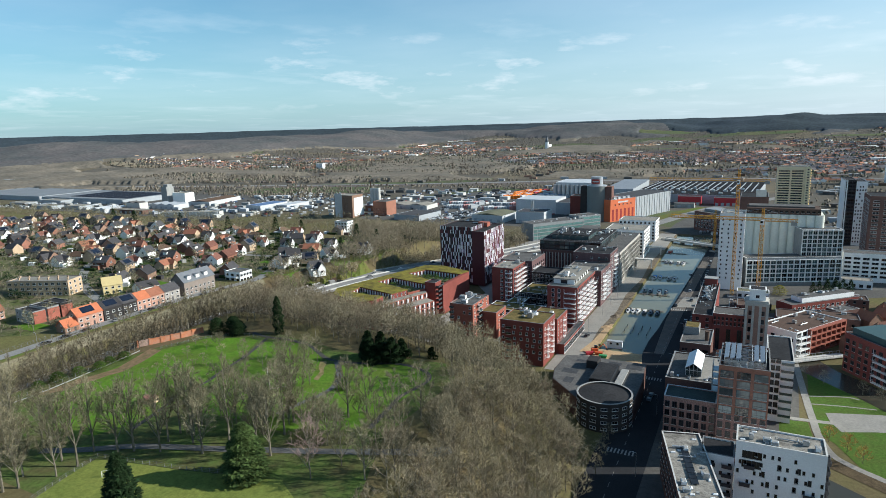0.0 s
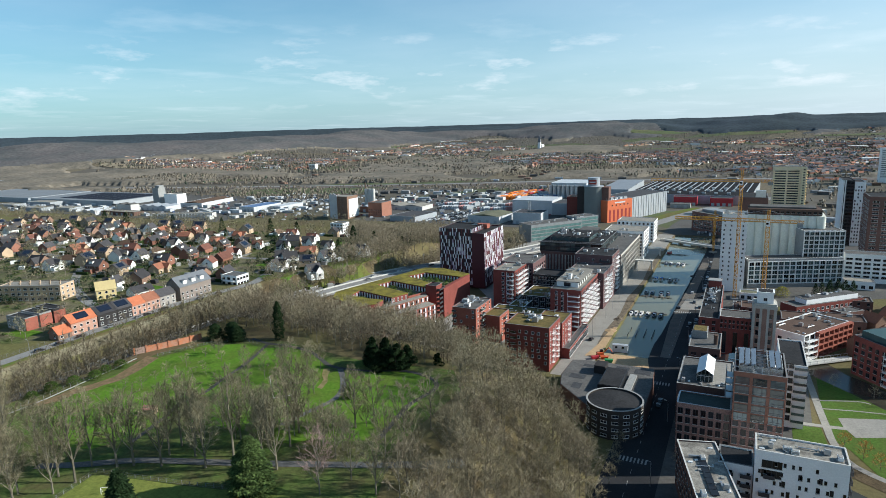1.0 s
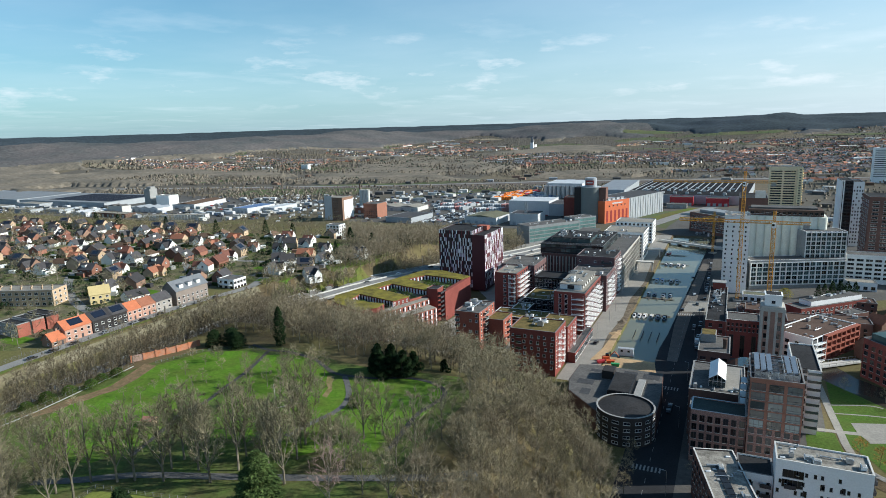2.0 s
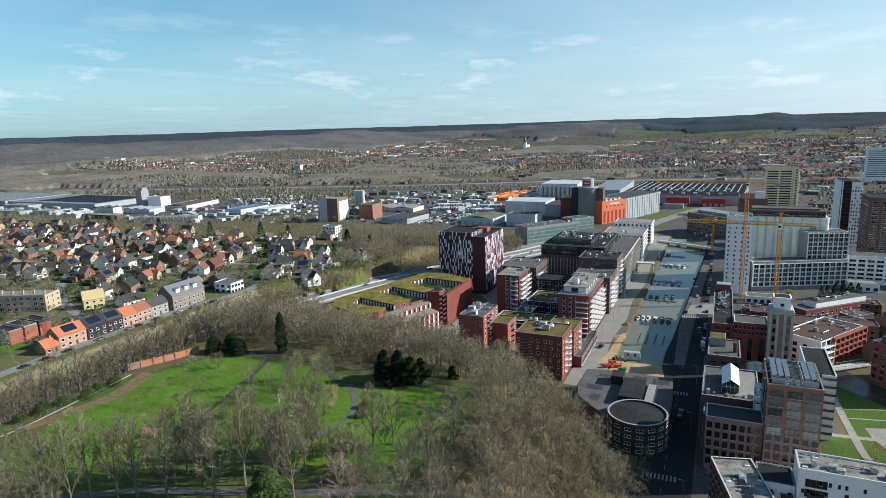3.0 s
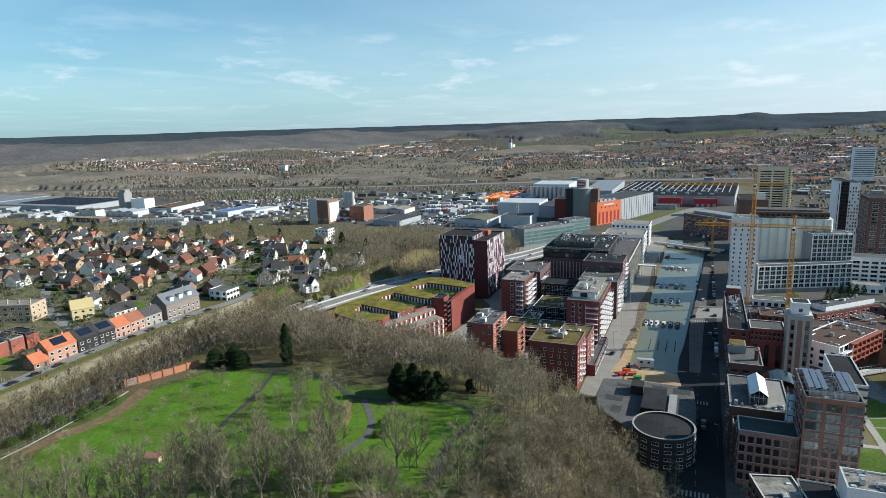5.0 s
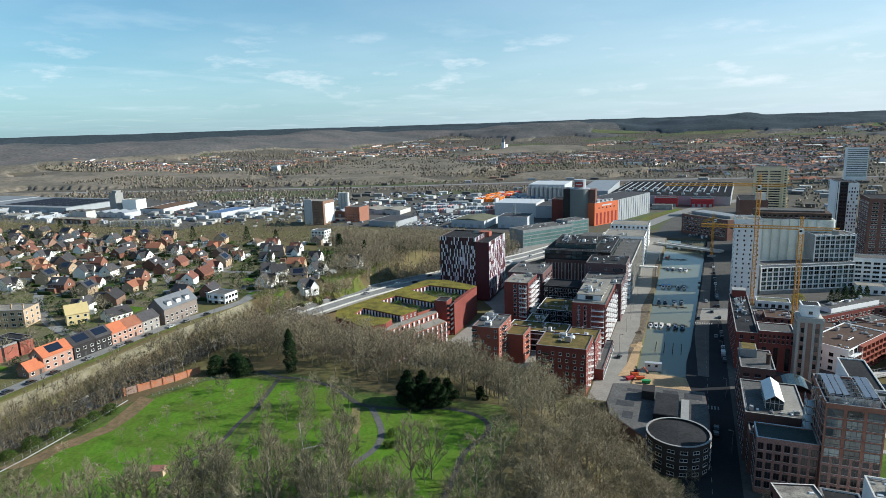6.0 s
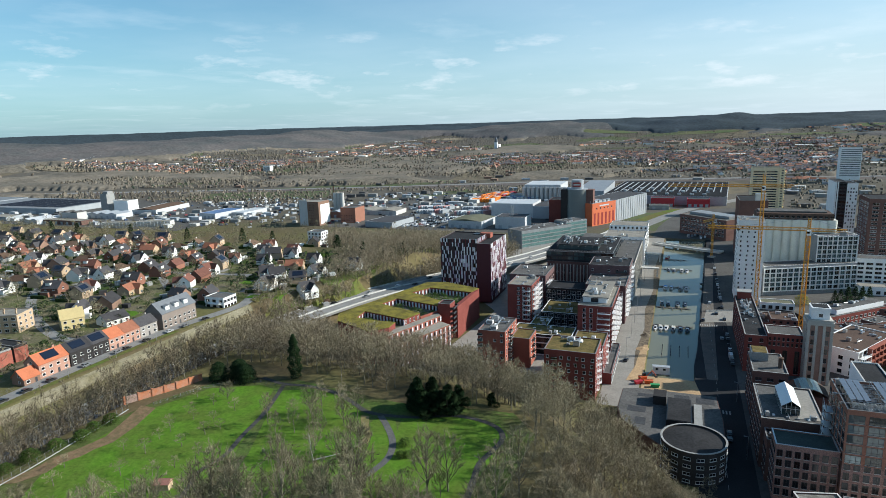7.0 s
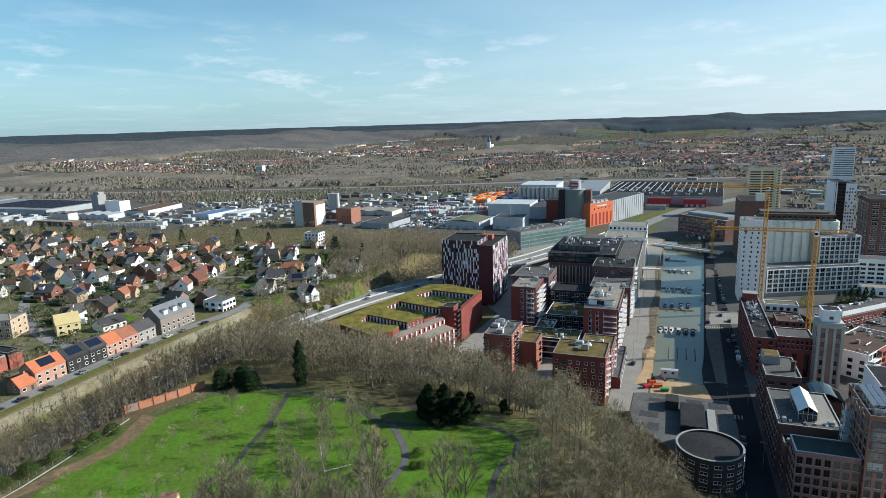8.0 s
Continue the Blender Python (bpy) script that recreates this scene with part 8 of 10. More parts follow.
def industry():
    # north-west estate: the great solar-roofed hall and the mill beside it
    ob, w, d = shed("vast grey hall with a dark solar-panelled roof", -1232, -995, 712, 834, 9, SHEET_GREY, surface("grey_hall_roof", (0.20, 0.205, 0.21), 0.6, 0.15, 0.05, 0.5), doors=0)
    for k in range(5):
        part("solar_field", Shape().box(-15, 15, -46, 46, 0, 0.3).mesh("solar_field", surface("solar_field_glass", (0.03, 0.036, 0.05), 0.9, 0.2, 0.2, 1.0, gloss=0.1)), ob, pose(-44 + 34 * k, 4, 8.95))
    shed("vast grey hall with pale roof", -1500, -1240, 712, 840, 9, SHEET_GREY, MATS["grey_hall_roof"], doors=0)
    ob, w, d = block("mill_silo", "tall white concrete mill tower among sheds", -922, -908, 735, 750, 0, 31, CONCRETE_GREY, ROOF_LIGHT, category="tower")
    part("head_house", Shape().box(-5, 5, -5, 5, 0, 4).mesh("head_house", CONCRETE_GREY), ob, pose(2, 0, 31))
    block("mill_silo", "broad white concrete silo block", -898, -868, 738, 758, 0, 21, CONCRETE_WHITE, ROOF_LIGHT, category="silo")
    shed("old grey mill store with pitched bays", -914, -880, 658, 674, 13, CONCRETE, ROOF_FELT, doors=3, saddles=2)
    shed("white roofed works hall", -950, -916, 622, 664, 6.5, SHEET_WHITE, SHEET_WHITE, doors=5, saddles=2)
    shed("white roofed works hall", -900, -840, 690, 720, 7, SHEET_WHITE, SHEET_GREY, doors=5, saddles=3)
    shed("long dark workshop row", -930, -840, 632, 650, 6, BRICK_DARK, ROOF_LIGHT, doors=8)
    shed("long pale warehouse with brown roof", -866, -824, 738, 826, 7, SHEET_WHITE, TILE_BROWN, turn=10, doors=3, saddles=1)
    shed("pale warehouse with blue solar roof", -708, -677, 717, 775, 8, SHEET_WHITE, SHEET_BLUE, turn=-4, doors=4)
    shed("white showroom beside the blue-roofed warehouse", -674, -652, 745, 800, 6, SHEET_WHITE, SHEET_WHITE, doors=3)
    ob, w, d = shed("low pale building with a long colonnade", -792, -698, 634, 648, 7, CONCRETE, ROOF_LIGHT, turn=21, doors=0)
    for k in range(20):
        part("column", Shape().box(-0.4, 0.4, -0.4, 0.4, 0, 6.8).mesh("column", SHEET_WHITE), ob, on_face("S", w, d, -w / 2 + w * (k + 0.5) / 20, 0, 1.2))
    for x, y, w, d, h in ((-1090, 640, 50, 22, 6), (-1030, 655, 40, 26, 6), (-1160, 700, 60, 30, 7), (-1110, 720, 50, 20, 6), (-1200, 660, 44, 24, 6)):
        shed("low grey flat-roofed works building", x - w / 2, x + w / 2, y - d / 2, y + d / 2, h, SHEET_GREY, ROOF_LIGHT, doors=4)
    # the brick mills in the middle
    ob, w, d = block("brick_mill", "tall brown brick mill with white flanks", -520, -490, 692, 718, 0, 31, WALL_BROWN, ROOF_LIGHT, category="mill")
    part("flank", Shape().box(-0.2, 12, -13.3, -12.9, 0, 33).mesh("flank", SHEET_WHITE), ob, pose(-13.8, 0, 0), "white clad flank")
    part("flank", Shape().box(14.9, 15.25, -9, 13, 2, 27).mesh("flank", PLASTER), ob, label="white clad flank")
    window_grid(ob, w, d, "S", 3, 9, 2, 3.4, 1.0, 1.6, "dark", 0.5, 0.8)
    s = thing("silo_pair", "pair of tall pale silos with a thin chimney", "silo", pose(-545, 835, 0))
    for x in (-6, 0, 6):
        part("silo_tube", Shape().rod((0, 0, 0), (0, 0, 26), 3.2, 0, 16).mesh("silo_tube", CONCRETE), s, pose(x, 0, 0))
    part("chimney", Shape().rod((0, 0, 0), (0, 0, 36), 0.9, 0, 10).mesh("chimney", TILE_BROWN), s, pose(-10, 3, 0))
    ob, w, d = block("brick_mill", "square red brick mill building", -476, -454, 722, 748, 0, 20, WALL_RED, ROOF_FELT, category="mill")
    window_grid(ob, w, d, "S", 6, 3, 2, 3.4, 1.2, 1.6, "dark")
    shed("grey workshop with a saw-toothed roof", -515, -486, 760, 790, 8, WALL_RED, SHEET_GREY, doors=2, saddles=2)
    shed("dark flat workshop with white bays", -424, -384, 695, 748, 7, SHEET_GREY, SHEET_DARK, turn=-6, doors=6)
    shed("pale low workshop with brown roof", -500, -430, 795, 830, 6, CONCRETE, ROOF_LIGHT, doors=4, saddles=2)
    shed("dark green roofed store with a white side", -318, -274, 710, 758, 9, SHEET_WHITE, surface("olive_felt_roof", (0.15, 0.15, 0.105), 0.95, 0.2, 0.1, 1.0), turn=-6, doors=4, saddles=1)
    shed("white factory box with twin steel flues", -262, -226, 716, 748, 14, SHEET_WHITE, SHEET_DARK, doors=3)
    shed("white ribbed factory hall beside steel pipes", -292, -236, 800, 850, 19, SHEET_WHITE, SHEET_WHITE, doors=4)
    shed("grey factory hall with steel pipes", -236, -204, 800, 840, 16, SHEET_GREY, SHEET_DARK, doors=2)
    fl = thing("factory_flue", "pair of tall steel flues", "chimney", pose(-246, 728, 13.8))
    for x in (0, 2.4):
        part("flue", Shape().rod((0, 0, 0), (0, 0, 13), 0.6, 0, 10).mesh("flue", METAL), fl, pose(x, 0, 0))
    # brewery: the great grey silo between its shafts, the orange hall and its long shed, askew to the canal
    s = thing("brewery_silo", "huge grey-green silo drum between dark brick shafts", "silo", pose(-173, 762, 0))
    part("drum", Shape().rod((0, 0, 0), (0, 0, 43), 11.8, 0, 48).mesh("drum", surface("grey_green_cladding", (0.17, 0.185, 0.18), 0.6, 0.08, 0.1, 1.0)), s)
    part("shaft", Shape().box(-19, -11, -5, 9, 0, 42.5).mesh("shaft", BRICK_BLACK), s)
    part("shaft", Shape().box(11, 19, -5, 9, 0, 42.5).mesh("shaft", BRICK_DARK), s)
    part("drum_rim", Shape().rod((0, 0, 43), (0, 0, 43.7), 12.1, 0, 48).mesh("drum_rim", SHEET_GREY), s)
    part("sign_drum", Shape().rod((0, 0, 43.7), (0, 0, 54), 7.0, 0, 32).mesh("sign_drum", SHEET_GREY), s)
    part("sign", Shape().box(-4.8, 4.8, -7.4, -7.0, 46, 51.5).box(-3.6, 3.6, -7.5, -7.4, 48, 49.4, 1).mesh("sign", surface("dull_sign_red", (0.30, 0.05, 0.04), 0.6, 0.1, 0.1, 1.0), SHEET_WHITE), s, label="plain dark red sign with a pale bar")
    block("brewery_tower", "dark red brick brewhouse", -210, -193, 776, 800, 0, 28, BRICK_RED, ROOF_DARK, category="brewery")
    ob, w, d = block("brewery_hall", "bright orange brewery hall with tall recessed bays", -13, 13, -22, 22, 0, 27, SHEET_ORANGE, SHEET_GREY, category="brewery")
    ob.matrix_world = pose(-153.5, 776.5, 0, 0, 0, -31)
    bay = Shape().box(-1.6, 1.6, -0.1, 0.02, 0, 14).mesh("bay", surface("deep_red_bay", (0.26, 0.03, 0.025), 0.6, 0.1, 0.1, 1.0))
    slot = Shape().box(-1.9, 1.9, -0.16, 0.02, 0, 0.5).mesh("bay_head", SHEET_ORANGE)
    for k in range(6):
        part("bay", bay, ob, on_face("E", w, d, -17.5 + 7 * k, 1))
        part("bay_head", slot, ob, on_face("E", w, d, -17.5 + 7 * k, 15.1))
    for k in range(5):
        part("opening", window_mesh(1.8, 1.8, "dark"), ob, on_face("E", w, d, -14 + 7 * k, 19.5))
    part("lettering", Shape().box(-9, 9, -0.1, 0.0, 0, 1.6).mesh("lettering", SHEET_WHITE), ob, on_face("E", w, d, 0, 22.6), "plain pale bar of lettering")
    for k in range(5):
        part("roof_unit", Shape().box(-1.5, 1.5, -2.5, 2.5, 0, 2.2).mesh("roof_unit", METAL), ob, pose(6, -16 + 8 * k, 26.8))
    ob, w, d = shed("long pale brewery shed with ribbed walls", -20, 20, -44, 44, 27, SHEET_GREY, SHEET_DARK, doors=0)
    ob.matrix_world = pose(-134, 838, 0, 0, 0, -21)
    rib = Shape().box(-0.35, 0.35, -0.5, 0.02, 0, 26.5).mesh("rib", SHEET_WHITE)
    for k in range(14):
        part("rib", rib, ob, on_face("E", w, d, -d / 2 + d * (k + 0.5) / 14, 0))
    shed("white brewery hall behind the silos", -297, -238, 1005, 1072, 23, SHEET_WHITE, SHEET_WHITE, doors=0)
    tanks = thing("tank_farm", "row of tall steel tanks before the white hall", "tank", pose(-255, 996, 0))
    for k in range(12):
        part("tank", Shape().rod((0, 0, 0), (0, 0, 20), 3.4, 0, 14).mesh("tank", METAL), tanks, pose(-40 + 7.2 * k, 0, 0))
    ob, w, d = shed("immense dark low hall with pale rooflight strips", -160, 10, 962, 1178, 12.5, SHEET_GREY, surface("black_hall_roof", (0.028, 0.029, 0.032), 0.95, 0.3, 0.05, 0.6, gloss=0.1), turn=-4, doors=0)
    strip = Shape().box(-0.7, 0.7, -70, 70, 0, 0.7).mesh("rooflight", SHEET_GREY)
    cowl = Shape().box(-2.4, 2.4, -1.6, 1.6, 0, 2.6).mesh("roof_unit", SHEET_WHITE)
    for k in range(17):
        part("rooflight", strip, ob, pose(-78 + 9.6 * k, 20, 12.2))
    for k in range(24):
        part("roof_unit", cowl, ob, pose(-64 + 17 * (k % 8) + 3 * (k // 8), -88 + 34 * (k // 8), 12.2))
    ob, w, d = shed("grey hall with pale slanting roof bays beside the white brewery hall", -212, -168, 985, 1150, 16, SHEET_GREY, SHEET_DARK, doors=0)
    bay = Shape().box(-21, 21, -1.8, 1.8, 0, 0.4).mesh("roof_bay", SHEET_GREY)
    for k in range(22):
        part("roof_bay", bay, ob, pose(0, -78 + 7.3 * k, 16.1, 22, 0, 0))
    shed("low dark red works with white doors", -97, -66, 938, 956, 12, SHEET_RED, SHEET_DARK, doors=4)
    shed("low dark red works with white doors", -49, -20, 938, 960, 11, SHEET_RED, SHEET_DARK, doors=4)
    shed("low grey concrete gatehouse hall", -98, -72, 905, 920, 6, CONCRETE_GREY, ROOF_FELT, doors=2)
    # glass offices along the viaduct
    for x, y, w, d, h in ((-191, 637, 66, 22, 18), (-166, 674, 30, 18, 20)):
        ob, w, d = block("office_building", "green-glazed office block with grey spandrels", x - w / 2, x + w / 2, y - d / 2, y + d / 2, 0, h, BAND_DARK, ROOF_FELT, turn=53)
        n = int((h - 2) / 3.6)
        for k in range(n):
            part("window_band", window_mesh(w - 1.2, 2.6, "teal"), ob, on_face("S", w, d, 0, 1.6 + 3.6 * k))
            part("window_band", window_mesh(d - 1.2, 2.6, "teal"), ob, on_face("E", w, d, 0, 1.6 + 3.6 * k))
        roof_clutter(ob, w, d, h - 0.4, 8, int(h * 7))
    ob, w, d = block("apartment_block", "white blocks with dark window bays beyond the quay", -122, -86, 640, 668, 0, 21, PLASTER, ROOF_LIGHT)
    window_grid(ob, w, d, "S", 9, 6, 2, 3.1, 1.8, 2.0, "dark")
    window_grid(ob, w, d, "E", 6, 6, 2, 3.1, 1.8, 2.0, "dark")
    # roads beyond the basin
    path_strip("road", [(-120, 700), (-100, 760), (-72, 850), (-40, 930), (10, 1010), (60, 1100)], 16, 0.12, ROAD_PALE, "pale concrete road past the brewery", "road")
    path_strip("grass_verge", [(-132, 730), (-112, 775), (-85, 860), (-60, 915)], 14, 0.10, GRASS_DULL, "rough green verge along the brewery road", "verge")
    path_strip("rail_yard", [(-1500, 930), (-885, 1090), (-614, 1172), (-413, 1258), (-276, 1305), (200, 1420), (700, 1480)], 22, 0.15, ROAD_PALE, "pale motorway and rail embankment across the valley", "road")
    path_strip("rail_yard", [(-1500, 900), (-885, 1062), (-614, 1145), (-413, 1222), (-276, 1268), (200, 1384), (700, 1440)], 40, 0.15, surface("railway_ballast", (0.13, 0.11, 0.10), 1.0, 0.2, 0.1, 1.0), "brown ballast of the railway tracks", "railway")
    drape("yard", [(-480, 690), (-200, 690), (-180, 900), (-240, 1090), (-420, 1080), (-560, 900)], 60, 0.08, surface("concrete_yard", (0.105, 0.10, 0.093), 0.9, 0.2, 0.05, 0.5), "grey concrete industrial yards", "yard")
    drape("yard", [(-1250, 620), (-660, 620), (-640, 900), (-1250, 900)], 80, 0.08, MATS["concrete_yard"], "grey concrete works yards", "yard")
    drape("yard", [(-84, 692), (60, 692), (130, 760), (60, 960), (-60, 900), (-80, 760)], 60, 0.07, MATS["concrete_yard"], "grey paved ground beyond the basin", "yard")
    drape("yard", [(-12, 420), (60, 470), (140, 520), (140, 690), (-28, 690), (-28, 415)], 40, 0.06, MATS["concrete_yard"], "grey paved ground round the silos", "yard")
    drape("yard", [(-180, 280), (-88.5, 305), (-88.5, 690), (-190, 690), (-230, 480), (-170, 400)], 40, 0.06, PAVING, "paved courts between the quay blocks", "yard")
    drape("yard", [(-28, 60), (9, 206), (22, 262), (25, 345), (60, 420), (-12, 420), (-28, 415)], 40, 0.06, MATS["concrete_yard"], "grey paved yards behind the canal street", "yard")


industry()


def loads(name, label, spots, size, mats, seed, category, cab=0.62):
    """Many small boxy things set in rows, too far off to pick apart, in one object."""
    rnd = random.Random(seed)
    s = Shape()
    for x, y, turn in spots:
        l, w, h = (v * rnd.uniform(0.9, 1.1) for v in size)
        c, d = math.cos(turn), math.sin(turn)
        z = height(x, y)
        o = len(s.v)
        part_mat = rnd.randrange(len(mats))
        v = []
        for k, (fl, fh) in enumerate(((1.0, 0.02), (1.0, 0.62 if cab < 0.9 else 0.96), (cab, 1.0))):
            zz = z + h * fh
            v += [(x + c * a * l / 2 * fl - d * b * w / 2, y + d * a * l / 2 * fl + c * b * w / 2, zz) for a, b in ((-1, -1), (1, -1), (1, 1), (-1, 1))]
        s.add(v, [(0, 1, 5, 4), (1, 2, 6, 5), (2, 3, 7, 6), (3, 0, 4, 7), (4, 5, 9, 8), (5, 6, 10, 9), (6, 7, 11, 10), (7, 4, 8, 11), (8, 9, 10, 11)], part_mat)
    return tagged(new(name, s.mesh(name, *mats)), label, category, kind="stuff")


CAR_MATS = [surface("car_" + n, c, 0.3, 0.05, 0.3, 2.0, bump=0.0, gloss=0.6) for n, c in (("white", (0.7, 0.7, 0.7)), ("grey", (0.16, 0.17, 0.18)), ("black", (0.02, 0.02, 0.022)), ("silver", (0.4, 0.41, 0.42)), ("red", (0.2, 0.03, 0.03)), ("blue", (0.04, 0.07, 0.15)))]


def far_loads():
    rnd = random.Random(7)
    rows = [(-385 + 2.9 * i + 0.3 * j * 6, 715 + 11 * j, 1.45) for j in range(8) for i in range(16) if rnd.random() < 0.8]
    loads("parked_cars", "parked cars on a works car park", rows, (4.3, 1.8, 1.5), CAR_MATS[:4], 8, "cars")
    loads("parked_cars", "parked cars and vans on far car parks", [(rnd.uniform(-800, -560), rnd.uniform(850, 960), rnd.uniform(0, 3)) for _ in range(150)] + [(rnd.uniform(-1240, -1060), rnd.uniform(620, 700), 0.4) for _ in range(110)] + [(-24 + rnd.uniform(-26, 30), rnd.uniform(695, 716), 1.5) for _ in range(30)], (5.5, 2.0, 2.0), CAR_MATS[:4], 9, "cars")
    loads("trailers", "rows of red and white lorry trailers", [(-405 + 3.6 * i, 820 + 0.9 * i, 1.2) for i in range(11)] + [(-345 + 3.6 * i, 815 + 0.9 * i, 1.2) for i in range(12)] + [(-350 + 3.6 * i, 860 + 0.9 * i, 1.2) for i in range(16)] + [(-420 + 3.6 * i, 855 + 0.9 * i, 1.2) for i in range(14)], (13, 2.6, 5.5), [SHEET_WHITE, SHEET_WHITE, SHEET_WHITE, SHEET_GREY, surface("pink_trailer", (0.48, 0.24, 0.22), 0.6, 0.1, 0.3, 2.0)], 10, "trailers", 0.97)
    loads("containers", "stacked orange waste containers", [(-372 + 5 * i + 2 * j, 955 + 16 * j, 1.3) for i in range(8) for j in range(7)], (11, 3.6, 6.0), [TRUCK_ORANGE, TRUCK_ORANGE, SHEET_RED, SHEET_WHITE], 11, "containers", 0.97)
    loads("containers", "blue and white drums and containers", [(-320 + 6 * i, 985 + 5 * j, 1.3) for i in range(9) for j in range(4)], (5, 4, 5.0), [SHEET_WHITE, SHEET_BLUE, SHEET_GREY], 12, "containers", 0.97)
    loads("yard_clutter", "small sheds, skips and pallets in the works yards", [(rnd.uniform(-560, -190), rnd.uniform(830, 1060), rnd.uniform(-0.4, 1.6)) for _ in range(120)] + [(rnd.uniform(-700, -480), rnd.uniform(690, 880), rnd.uniform(-0.4, 1.6)) for _ in range(50)] + [(rnd.uniform(-440, -330), rnd.uniform(790, 900), rnd.uniform(0, 1.6)) for _ in range(25)], (7, 3.6, 3.0), [SHEET_WHITE, SHEET_GREY, CONCRETE, ROOF_FELT], 21, "sheds", 0.97)
    loads("parked_cars", "cars and vans in the works yards", [(rnd.uniform(-560, -190), rnd.uniform(700, 1060), rnd.uniform(0, 3)) for _ in range(220)], (4.8, 1.9, 1.9), CAR_MATS, 22, "cars")
    loads("yard_clutter", "small workshops, stores and skips round the mill", [(rnd.uniform(-1240, -640), rnd.uniform(640, 735), rnd.uniform(-0.2, 0.3)) for _ in range(60)] + [(rnd.uniform(-840, -560), rnd.uniform(680, 900), rnd.uniform(-0.2, 0.4)) for _ in range(40)], (12, 7, 4.2), [SHEET_WHITE, SHEET_GREY, CONCRETE, ROOF_FELT, CONCRETE_GREY], 23, "sheds", 0.97)
    loads("parked_cars", "cars and vans round the mill yards", [(rnd.uniform(-900, -560), rnd.uniform(660, 900), rnd.uniform(0, 3)) for _ in range(160)], (4.8, 1.9, 1.9), CAR_MATS, 24, "cars")
    works = []
    for k in range(260):
        x, y = rnd.uniform(-1600, 900), rnd.uniform(1080, 1560)
        if abs(y - (1300 + x * 0.24)) > 45:
            works.append((x, y, rnd.uniform(-0.4, 0.4)))
    loads("far_works", "far low works buildings along the railway", works[:130], (17, 9, 4.5), [SHEET_GREY, CONCRETE_GREY, ROOF_FELT, TILE_BROWN, WALL_BROWN], 13, "buildings", 0.97)
    loads("far_works", "low works roofs between the yards", [(rnd.uniform(-640, -200), rnd.uniform(880, 1060), rnd.uniform(-0.4, 0.4)) for _ in range(40)] + [(rnd.uniform(60, 420), rnd.uniform(760, 1300), rnd.uniform(-0.4, 0.4)) for _ in range(60)], (16, 9, 5), [CONCRETE, SHEET_GREY, ROOF_FELT, ROOF_FELT, CONCRETE_GREY], 14, "buildings", 0.97)
    # water works far on the west side
    loads("far_works", "pale far sheds with a green hall", [(-1830 + 30 * i, 980 + 24 * j, 0.2) for i in range(4) for j in range(3)], (24, 14, 7), [SHEET_WHITE, SHEET_GREY, surface("green_hall", (0.09, 0.22, 0.20), 0.6, 0.1, 0.1, 1.0)], 15, "buildings", 0.97)


far_loads()


# ---- villages, woods and hills beyond ----
# towns as clouds of streets: centre, spread across and along, houses
TOWNS = ((-520, 2000, 420, 220, 950), (-80, 2050, 400, 300, 1350), (230, 1900, 230, 380, 850), (380, 2550, 260, 240, 300), (-150, 2800, 340, 130, 240), (-1640, 1560, 300, 120, 520), (-1480, 1800, 240, 120, 300), (-1230, 2250, 320, 130, 430), (-1130, 2600, 230, 240, 300), (-1330, 2950, 150, 280, 130), (640, 3150, 260, 120, 120), (120, 1560, 200, 70, 120))


